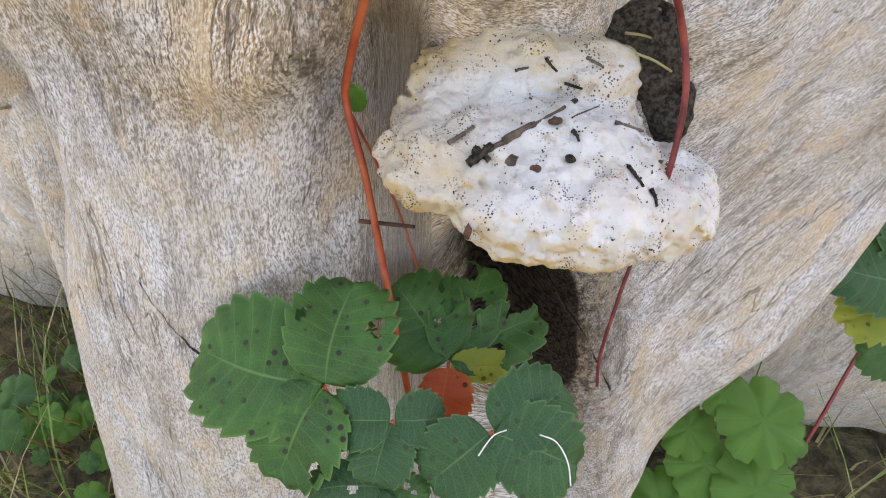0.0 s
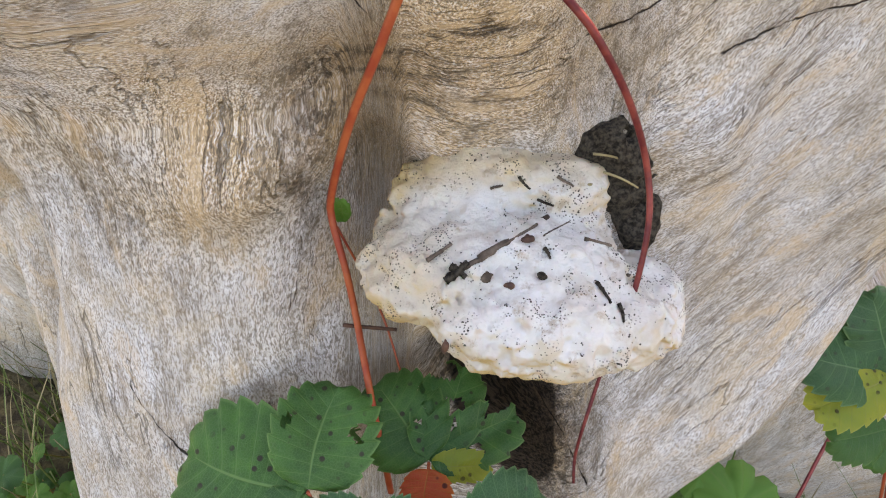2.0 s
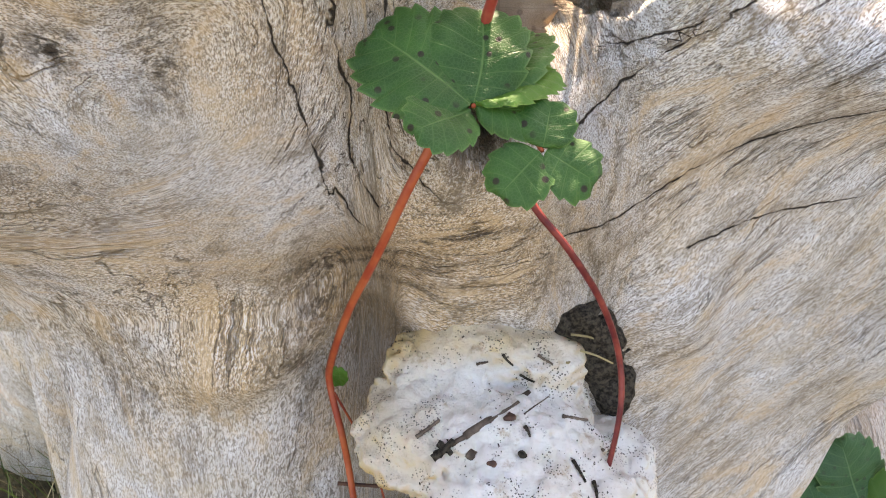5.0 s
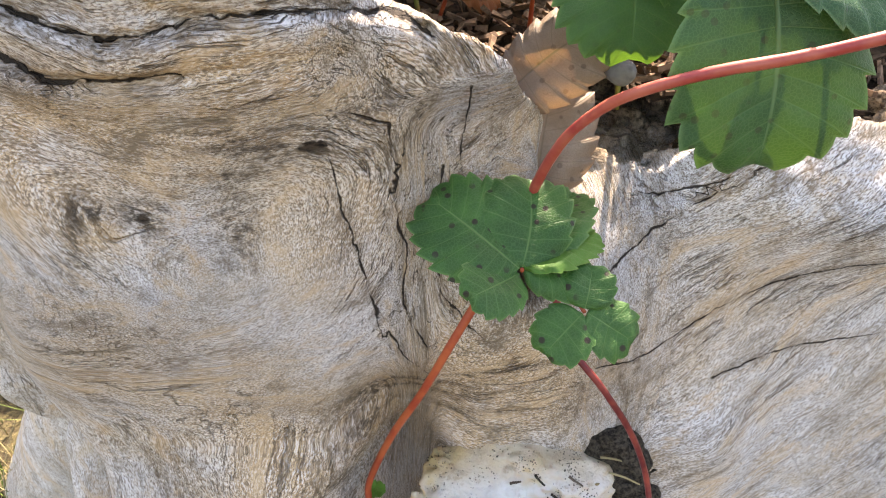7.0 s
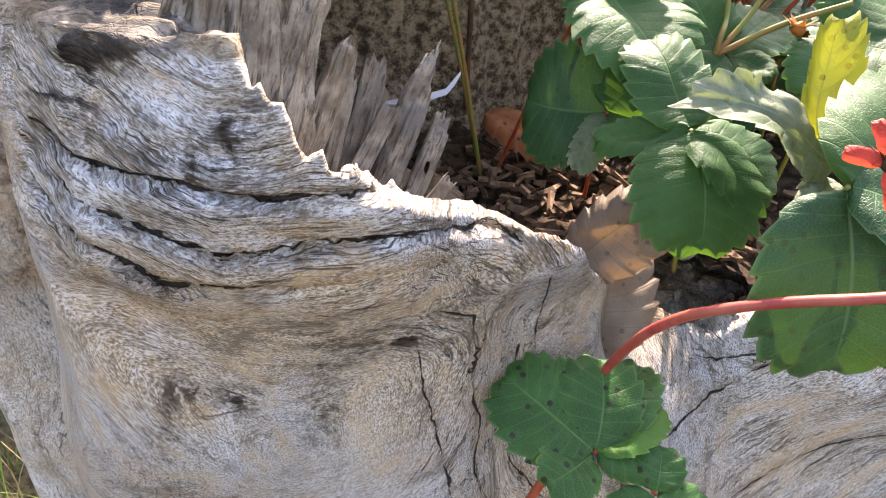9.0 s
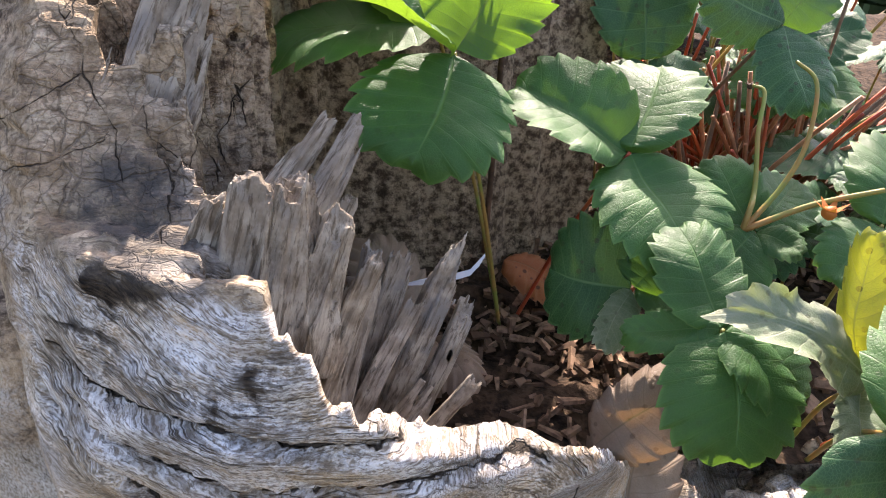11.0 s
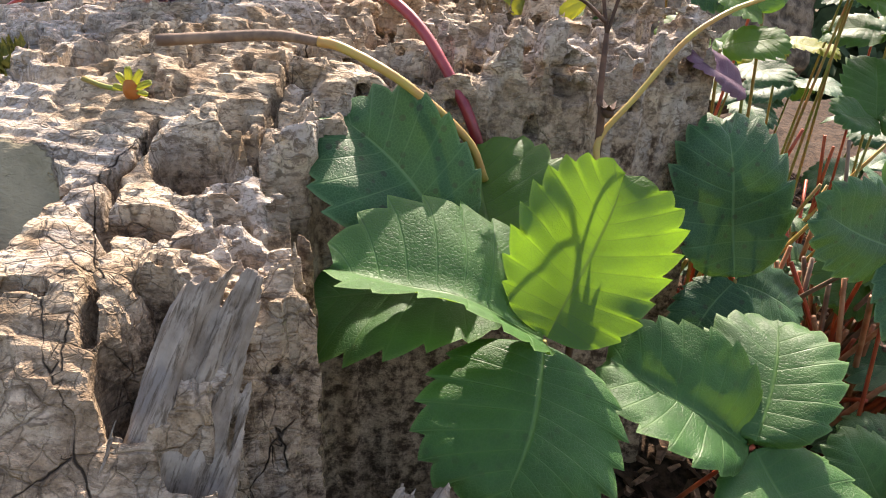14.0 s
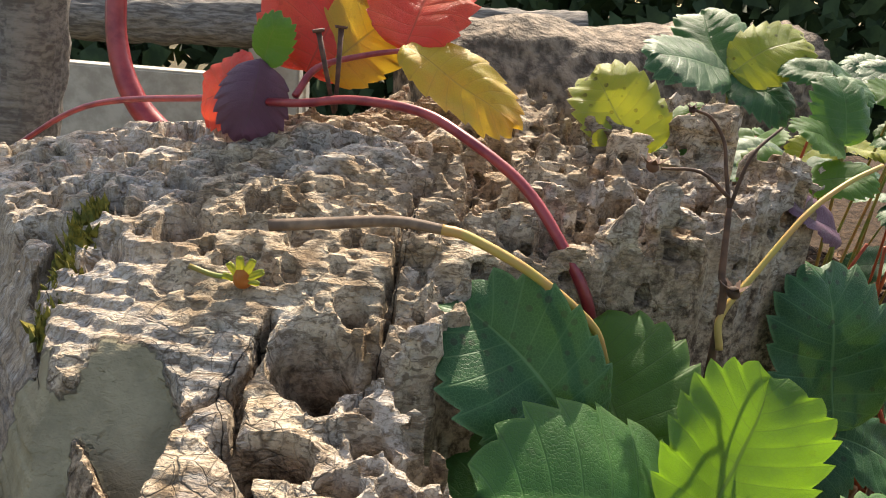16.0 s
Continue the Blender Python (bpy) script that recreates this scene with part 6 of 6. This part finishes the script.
# ---- splinters, slabs ----
def splinter(base, tip, wide, thick, strips=2, seed=1, material=None):
    """A frayed piece of torn wood: fibrous along its length, ragged at its far end, thick at the root."""
    base, tip = Vector(base), Vector(tip)
    length = (tip - base).length

    def form(x, y, z):
        v = np.clip(y / length, 0, 1.2)
        u = x + 0.10 * wide * np.sin(v * 3 + seed)
        w = z + 0.05 * length * np.sin(v * 2.6 + seed)
        fibre = grain_noise(u * 420 + seed * 7, y * 26, w * 420) - 0.5
        strand = grain_noise(u * 150 + seed * 3, y * 14 + 2, w * 150) - 0.5
        far = length * (0.92 + 0.34 * strand + 0.16 * fibre)
        taper = 1 - 0.45 * v
        d = np.maximum(np.abs(u) - wide / 2 * taper, np.abs(w) - thick / 2 * taper) + 0.0050 * fibre + 0.0065 * strand
        return np.maximum(np.maximum(d, (y - far) * 0.7), -0.006 - y)

    side = wide / 2 + 0.008
    verts, quads = carve(form, (-side, -0.008, -thick / 2 - 0.008), (side, length * 1.25 + 0.004, thick / 2 + 0.008), 0.0011)
    mesh = quads_mesh("splinter", verts, quads)
    polish(mesh, False)
    x, y, z = verts.T
    set_vector(mesh, "flow", np.stack([y + seed * 0.37, x + seed * 0.11, z], 1))
    ob = part("splinter", mesh, material or WOOD, STUMP)
    ob.matrix_world = between(base, tip, (0.25, -0.8, 0.55))
    return ob


SPLINTERS = (
    ((-0.152, 0.376, 0.795), (-0.122, 0.405, 0.839), 0.012, 0.010, 2), ((-0.137, 0.372, 0.785), (-0.110, 0.402, 0.837), 0.013, 0.011, 2),
    ((-0.150, 0.372, 0.778), (-0.131, 0.396, 0.812), 0.018, 0.012, 2), ((-0.128, 0.372, 0.765), (-0.112, 0.392, 0.802), 0.016, 0.012, 2),
    ((-0.104, 0.384, 0.720), (-0.087, 0.406, 0.781), 0.016, 0.012, 2), ((-0.090, 0.392, 0.700), (-0.064, 0.419, 0.775), 0.018, 0.012, 2),
    ((-0.078, 0.400, 0.690), (-0.054, 0.425, 0.748), 0.014, 0.010, 2), ((-0.112, 0.378, 0.735), (-0.100, 0.396, 0.790), 0.012, 0.010, 2),
    ((-0.176, 0.398, 0.832), (-0.167, 0.404, 0.858), 0.005, 0.004, 1), ((-0.098, 0.372, 0.715), (-0.076, 0.392, 0.758), 0.012, 0.010, 2),
    ((-0.082, 0.367, 0.700), (-0.056, 0.384, 0.738), 0.011, 0.009, 1), ((-0.070, 0.365, 0.695), (-0.046, 0.378, 0.728), 0.009, 0.007, 1),
    ((-0.172, 0.346, 0.776), (-0.158, 0.352, 0.816), 0.020, 0.014, 2), ((-0.156, 0.341, 0.766), (-0.142, 0.344, 0.829), 0.026, 0.016, 2),
    ((-0.138, 0.340, 0.758), (-0.124, 0.344, 0.828), 0.024, 0.015, 2), ((-0.124, 0.343, 0.752), (-0.108, 0.348, 0.812), 0.022, 0.015, 2),
    ((-0.112, 0.350, 0.742), (-0.096, 0.360, 0.790), 0.014, 0.012, 2), ((-0.146, 0.356, 0.775), (-0.130, 0.366, 0.822), 0.024, 0.014, 2),
)
for k, (b, t, w, th, n) in enumerate(SPLINTERS):
    if b[2] < 0.745:  # the lower ones stand in the mulch
        b = tuple(p + 0.8 * (p - q) for p, q in zip(b, t))
    splinter(b, t, w, th, n, k + 3, TORN)
splinter((-0.202, 0.396, 0.838), (-0.181, 0.420, 0.902), 0.036, 0.010, 2, 31, TORN)
chip_bm = bmesh.new()
chip_rings = []
for at_, half in (((-0.088, 0.424, 0.741), 0.0005), ((-0.082, 0.425, 0.742), 0.0014), ((-0.066, 0.429, 0.744), 0.0018), ((-0.056, 0.431, 0.747), 0.0016), ((-0.052, 0.432, 0.752), 0.0016), ((-0.049, 0.433, 0.757), 0.0008)):
    chip_rings.append([chip_bm.verts.new(Vector(at_) + Vector(q)) for q in ((-half * 0.3, 0, half), (0, -0.0005, -half), (half * 0.3, 0.0007, -half), (0, 0.0009, half))])
for one, two_ in zip(chip_rings, chip_rings[1:]):
    for q in range(4):
        chip_bm.faces.new((one[q], one[(q + 1) % 4], two_[(q + 1) % 4], two_[q]))
chip_bm.faces.new(chip_rings[0][::-1])
chip_bm.faces.new(chip_rings[-1])
bmesh.ops.recalc_face_normals(chip_bm, faces=chip_bm.faces)
chip_mesh = bpy.data.meshes.new("wood_chip")
chip_bm.to_mesh(chip_mesh)
tagged(part("wood_chip", chip_mesh, BLUE_CHIP), "flat pale bluish splinter caught on the torn wood", "wood chip")


# ---- mulch ----
def build_mulch():
    n = 150
    gx = -0.19 + (np.linspace(0, 1, n) ** 1.8) * 2.2
    gy = 0.345 + (np.linspace(0, 1, n) ** 1.8) * 2.4
    X, Y = np.meshgrid(gx, gy, indexing="ij")
    Z = mulch_height(X, Y) + 0.012 * (grain_noise(X * 60, Y * 60, 0 * X) - 0.5) + 0.02 * (grain_noise(X * 18, Y * 18, 0 * X + 3) - 0.5)
    Z = Z - 0.9 * np.maximum(0, np.maximum(X - 1.2, Y - 2.0))
    verts = np.stack([X.ravel(), Y.ravel(), Z.ravel()], 1)
    i = np.arange(n * n).reshape(n, n)
    quads = np.stack([i[:-1, :-1].ravel(), i[1:, :-1].ravel(), i[1:, 1:].ravel(), i[:-1, 1:].ravel()], 1)
    inner = (Y > front(X, 0.63 + 0 * X) + 0.02).ravel()
    quads = quads[inner[quads].all(1)]
    tagged(part("mulch_bed", quads_mesh("mulch_bed", verts, quads), SOIL), "dark brown mulched bed behind the stump", "garden bed", kind="structure")
    rng = random.Random(8)
    V, F = [], []
    for k in range(6600):
        x, y = rng.uniform(-0.16, 0.46), rng.uniform(0.37, 1.2)
        if y < float(front(np.float32(x), np.float32(0.63))) + 0.035:
            continue
        z = float(mulch_height(np.float32(x), np.float32(y))) + rng.uniform(-0.004, 0.010)
        le, wi, th = rng.uniform(0.005, 0.02), rng.uniform(0.0012, 0.004), rng.uniform(0.0006, 0.0018)
        m = Matrix.Translation((x, y, z)) @ pose(0, 0, 0, rng.gauss(0, 25), rng.gauss(0, 25), rng.uniform(0, 360))
        n0 = len(V)
        for sy in (-1, 1):
            for sx, sz in ((-1, -1), (1, -1), (1, 1), (-1, 1)):
                V.append(tuple(m @ Vector((sx * wi * (0.5 if sy > 0 else 1), sy * le / 2, sz * th))))
        F += [(n0 + q, n0 + (q + 1) % 4, n0 + 4 + (q + 1) % 4, n0 + 4 + q) for q in range(4)] + [(n0 + 3, n0 + 2, n0 + 1, n0), (n0 + 4, n0 + 5, n0 + 6, n0 + 7)]
    mesh = bpy.data.meshes.new("bark_mulch")
    mesh.from_pydata(V, [], F)
    ob = part("bark_mulch", mesh, CHIP_MIX)
    tagged(ob, "loose brown bark chips and shreds on the bed", "bark mulch", kind="stuff")


def chip_material():
    m = Nodes("mixed_chips")
    rnd = m.tree.nodes.new("ShaderNodeNewGeometry").outputs["Random Per Island"]
    p = m.coords()
    c = m.mix(rnd, (0.06, 0.034, 0.02), (0.33, 0.21, 0.135))
    c = m.mix(m.ramp(m.noise(p, 200, 3), 0.4, 0.65, 0, 0.6), c, (0.05, 0.03, 0.02))
    return m.done(c, 0.85, m.bump(m.noise(p, 400, 3), 0.5, 0.001), 0.15)


CHIP_MIX = chip_material()
build_mulch()
for base, tip, mat, nrm, ratio, word in (((-0.12, 0.45, 0.685), (-0.075, 0.43, 0.69), BROWN_LEAF, (0.2, -0.5, 0.8), 0.9, "dry brown fallen leaf on the mulch"), ((-0.09, 0.46, 0.685), (-0.105, 0.47, 0.74), BROWN_LEAF, (0.5, -0.8, 0.3), 0.8, "dry brown leaf leaning on the torn wood"), ((-0.075, 0.47, 0.68), (-0.055, 0.43, 0.69), BROWN_LEAF, (0, -0.3, 0.9), 0.7, "dry brown fallen leaf on the mulch"),
        ((-0.03, 0.545, 0.70), (0.02, 0.53, 0.69), ORANGE_LEAF, (0, -0.5, 0.8), 0.6, "rusty orange leaf with a red stalk on the mulch"), ((0.02, 0.41, 0.655), (0.065, 0.405, 0.70), BROWN_LEAF, (-0.1, -0.8, 0.55), 0.7, "pale brown dry leaf wedged behind the rim"), ((0.06, 0.415, 0.62), (0.045, 0.42, 0.675), BROWN_LEAF, (0.1, -0.9, 0.3), 0.6, "pale brown dry leaf wedged behind the rim"), ((0.040, 0.394, 0.600), (0.052, 0.412, 0.668), BROWN_LEAF, (0.15, -0.9, 0.4), 0.8, "pale brown dry leaf wedged in the cleft of the rim")):
    tagged(add_leaflet(None, base, tip, nrm, ratio, mat, name="fallen_leaf", fold=0.4, bend=0.3, curl=0.5), word, "fallen leaf", "fallen leaves")
tagged(part("pebble", lump_mesh("pebble", [((0.082, 0.41, 0.672), (0.009, 0.008, 0.007))], 0.0012, ((120, 0.004),)), STONE), "grey pebble among the bark chips", "pebble")


# ---- ground ----
def build_ground():
    bm = bmesh.new()
    bmesh.ops.create_grid(bm, x_segments=120, y_segments=120, size=1)
    for v in bm.verts:
        r = v.co.copy()
        v.co.x, v.co.y = math.copysign(abs(r.x) ** 4 * 400 + abs(r.x) * 1.6, r.x), math.copysign(abs(r.y) ** 4 * 400 + abs(r.y) * 1.6, r.y) + 0.5
        v.co.z = 0.012 * noise.noise((v.co.x * 9, v.co.y * 9, 0)) + 0.02 * noise.noise((v.co.x * 2, v.co.y * 2, 4))
    mesh = bpy.data.meshes.new("ground")
    bm.to_mesh(mesh)
    bm.free()
    return tagged(part("ground", polish(mesh), EARTH), "brown garden earth with sparse grass", "ground", kind="structure")


build_ground()


def build_grass():
    rng = random.Random(3)
    for name, mat, count, label in (("grass", GRASS, 900, "thin green grass blades beside the stump"), ("dry_grass", DRY_GRASS, 500, "straw-coloured dry grass stems")):
        V, F = [], []
        for k in range(count):
            if rng.random() < 0.75:
                x, y = rng.uniform(-0.75, -0.27), rng.uniform(0.25, 1.0)
            else:
                x, y = rng.uniform(0.2, 0.9), rng.uniform(0.2, 0.7)
            h, w = rng.uniform(0.04, 0.17), rng.uniform(0.0008, 0.0018)
            a, lean = rng.uniform(0, 6.28), rng.uniform(0.2, 0.9)
            n0 = len(V)
            for j in range(5):
                t = j / 4
                px, py, pz = x + math.cos(a) * lean * h * t * t, y + math.sin(a) * lean * h * t * t, h * t
                ww = w * (1 - 0.85 * t)
                V += [(px - math.sin(a) * ww, py + math.cos(a) * ww, pz), (px + math.sin(a) * ww, py - math.cos(a) * ww, pz)]
            F += [(n0 + 2 * j, n0 + 2 * j + 1, n0 + 2 * j + 3, n0 + 2 * j + 2) for j in range(4)]
        mesh = bpy.data.meshes.new(name)
        mesh.from_pydata(V, [], F)
        tagged(part(name, polish(mesh), mat), label, "grass", kind="stuff")


build_grass()


def round_leaf(plant_, hub, radius, normal, material, lobes=7):
    """A round, scalloped leaf on a thin stalk from the ground."""
    hub = Vector(hub)
    stem = part("leaf_stalk", tube_mesh("leaf_stalk", [(hub.x + 0.02, hub.y + 0.03, 0.01), (hub.x + 0.012, hub.y + 0.012, hub.z * 0.6), hub], 0.001, 0.0008, 6, 4), STEM_GREEN, plant_)
    verts, info, faces = [(0, 0, 0)], [(0.5, 0, 0)], []
    n, rings = lobes * 8, 6
    for r in range(1, rings + 1):
        for k in range(n):
            a = 2 * math.pi * k / n
            lobe = abs(math.cos(a * lobes / 2))
            rr = radius * r / rings * (1 - 0.16 * (1 - lobe) ** 2 * (r / rings) ** 2 + 0.03 * math.cos(a * lobes * 3) * (r == rings))
            z = radius * (0.10 * (lobe - 0.5) * r / rings - 0.18 * (r / rings) ** 2 + 0.12 * noise.noise((math.cos(a) * r / 3 + hub.x * 40, math.sin(a) * r / 3, hub.z * 9)))
            verts.append((rr * math.cos(a), rr * math.sin(a), z))
            info.append((0.5 - abs(0.5 - ((a * lobes / 2 / math.pi) % 1)) if r > 1 else 0.5, 0.5, r / rings))
    for k in range(n):
        faces.append((0, 1 + k, 1 + (k + 1) % n))
        for r in range(rings - 1):
            faces.append((1 + r * n + k, 1 + (r + 1) * n + k, 1 + (r + 1) * n + (k + 1) % n, 1 + r * n + (k + 1) % n))
    mesh = bpy.data.meshes.new("leaf_blade")
    mesh.from_pydata(verts, [], faces)
    set_vector(mesh, "leafy", info)
    ob = part("leaf_blade", polish(mesh), material, stem)
    z = Vector(normal).normalized()
    x = Vector((1, 0.2, 0)).cross(z).normalized()
    m = Matrix((x, z.cross(x), z)).transposed().to_4x4()
    m.translation = hub
    ob.matrix_world = m


mallow = plant("low plant with round scalloped bright green leaves below the root", "ground plant", "ground_plant")
for hub, r in (((0.235, 0.30, 0.168), 0.034), ((0.20, 0.29, 0.125), 0.030), ((0.185, 0.305, 0.15), 0.024), ((0.235, 0.27, 0.12), 0.034), ((0.17, 0.27, 0.10), 0.03), ((0.265, 0.31, 0.13), 0.022), ((0.21, 0.32, 0.175), 0.02)):
    round_leaf(mallow, hub, r, (0.05, -0.5, 0.86), LEAF_PALE)
clover = plant("low green clover-like weed beside the stump", "weed", "weed")
wr = random.Random(12)
for k in range(26):
    round_leaf(clover, (-0.30 - abs(wr.gauss(0, 0.055)), 0.36 + wr.gauss(0, 0.04), 0.07 + wr.uniform(-0.035, 0.03)), wr.uniform(0.008, 0.018), (wr.gauss(0, 0.2), -0.5 + wr.gauss(0, 0.2), 0.85), LEAF if k % 3 else LEAF_PALE, 5)
for k in range(5):
    round_leaf(clover, (-0.275 + wr.gauss(0, 0.015), 0.33 + wr.gauss(0, 0.015), 0.045 + wr.uniform(-0.03, 0.03)), wr.uniform(0.008, 0.013), (wr.gauss(0, 0.2), -0.6, 0.8), LEAF_RED if k % 2 else LEAF_GREY, 5)
red_stalk = tagged(part("red_stalk", tube_mesh("red_stalk", [(0.33, 0.35, 0.23), (0.315, 0.345, 0.20), (0.285, 0.31, 0.12), (0.25, 0.28, 0.03)], 0.0016, 0.0014), CREEPER_STEM), "thin dark red stalk rising from the ground", "stalk")


# ---- behind: far log, fence, board, hedge ----
def log_mesh(name, a, b, r, seed=0):
    a, b = Vector(a), Vector(b)
    n, sides = 90, 72
    m = between(a, b, (0, 0, 1))
    length = (b - a).length
    verts, flow, quads = [], [], []
    for i in range(n + 1):
        for k in range(sides):
            t = 2 * math.pi * k / sides
            q = Vector((math.cos(t), i / n * length / r, math.sin(t)))
            rr = r * (1 + 0.16 * noise.noise(q * 1.2 + Vector((seed, 0, 0))) + 0.05 * noise.noise(Vector((q.x * 5, q.y, q.z * 5))) + 0.05 * noise.noise(Vector((q.x * 9, q.y * 3, q.z * 9))))
            verts.append(m @ Vector((math.cos(t) * rr, i / n * length, math.sin(t) * rr)))
            flow.append((i / n * length, t * r, 0.5))
    for i in range(n):
        for k in range(sides):
            quads.append((i * sides + k, (i + 1) * sides + k, (i + 1) * sides + (k + 1) % sides, i * sides + (k + 1) % sides))
    mesh = bpy.data.meshes.new(name)
    mesh.from_pydata([tuple(v) for v in verts], [], quads + [tuple(range(sides))[::-1], tuple(n * sides + k for k in range(sides))])
    set_vector(mesh, "flow", flow)
    set_float(mesh, "rot", [0.5] * len(verts))
    return polish(mesh)


tagged(part("fallen_log", log_mesh("fallen_log", (-0.20, 1.18, 0.90), (0.36, 1.40, 0.925), 0.115, 3), GREY_LOG), "weathered grey log lying behind the strawberry plants", "log")
tagged(part("fence_post", log_mesh("fence_post", (-0.772, 1.0, -0.03), (-0.525, 1.0, 1.3), 0.032, 5), GREY_RAIL), "leaning grey wooden fence post", "fence post")
tagged(part("fence_rail", log_mesh("fence_rail", (-1.1, 1.75, 0.93), (0.1, 1.7, 0.985), 0.045, 7), GREY_RAIL), "rough round fence rail behind the stump", "fence rail")


for px in (-0.98, 0.02):
    tagged(part("fence_post", log_mesh("fence_post", (px, 1.80, -0.03), (px, 1.80, 1.02), 0.045, 9), GREY_RAIL), "upright grey wooden fence post carrying a rail", "fence post")


def board(name, lo, hi, mat, label, category):
    bm = bmesh.new()
    bmesh.ops.create_cube(bm, size=1)
    for v in bm.verts:
        v.co = Vector([(lo[i] + hi[i]) / 2 + v.co[i] * (hi[i] - lo[i]) for i in range(3)])
    bmesh.ops.bevel(bm, geom=bm.edges, offset=0.006, segments=2, affect="EDGES")
    mesh = bpy.data.meshes.new(name)
    bm.to_mesh(mesh)
    bm.free()
    return tagged(part(name, polish(mesh, False), mat), label, category)


BOARD = plain_material("pale_board", (0.36, 0.32, 0.26), (0.5, 0.46, 0.38), 20, 0.8, 0.3, 0.002)
board("edging_board", (-1.6, 2.1, 0.0), (-0.5, 2.16, 0.80), BOARD, "pale wooden edging board behind the stump", "board")
board("edging_board", (-0.62, 2.0, 0.0), (-0.5, 2.06, 0.90), BOARD, "pale short wooden post of the edging", "board")


def build_hedge():
    rng = random.Random(21)
    V, F = [], []
    for k in range(16000):
        x, y = rng.uniform(-6, 6), 5.0 + rng.uniform(-0.4, 1.6)
        z = rng.uniform(0, 2.1) + 0.25 * math.sin(x * 2.1) + 0.2 * math.sin(x * 5.3)
        s = rng.uniform(0.06, 0.15)
        m = Matrix.Translation((x, y, z)) @ pose(0, 0, 0, rng.uniform(0, 360), rng.uniform(0, 360), 0)
        n0 = len(V)
        V += [tuple(m @ Vector(p)) for p in ((-s / 2, 0, 0), (0, -s, 0.01), (s / 2, 0, 0), (0, s, -0.01))]
        F.append((n0, n0 + 1, n0 + 2, n0 + 3))
    mesh = bpy.data.meshes.new("hedge")
    mesh.from_pydata(V, [], F)
    tagged(part("hedge", mesh, HEDGE), "dark green hedge far behind the garden", "hedge", kind="stuff")


build_hedge()


def build_moss():
    rng = random.Random(6)
    V, F = [], []
    for k in range(260):
        q = rng.random()
        x, y = -0.343 - 0.008 * q + rng.gauss(0, 0.003), 0.525 + 0.075 * q + rng.gauss(0, 0.003)
        z = float(top(np.float32(x), np.float32(y))) - 0.010 + rng.uniform(0, 0.006)
        s2 = rng.uniform(0.0012, 0.003)
        n0 = len(V)
        a = rng.uniform(0, 6.28)
        V += [(x + s2 * math.cos(a), y + s2 * math.sin(a), z - 0.003), (x - s2 * math.cos(a), y - s2 * math.sin(a), z - 0.003), (x + rng.gauss(0, s2), y + rng.gauss(0, s2), z + 2.2 * s2), (x + s2 * math.sin(a), y - s2 * math.cos(a), z)]
        F += [(n0, n0 + 1, n0 + 2), (n0, n0 + 3, n0 + 2), (n0 + 1, n0 + 3, n0 + 2)]
    mesh = bpy.data.meshes.new("moss")
    mesh.from_pydata(V, [], F)
    tagged(part("moss", mesh, MOSS), "yellow-green moss in a crack of the stump's top", "moss", kind="stuff")


build_moss()
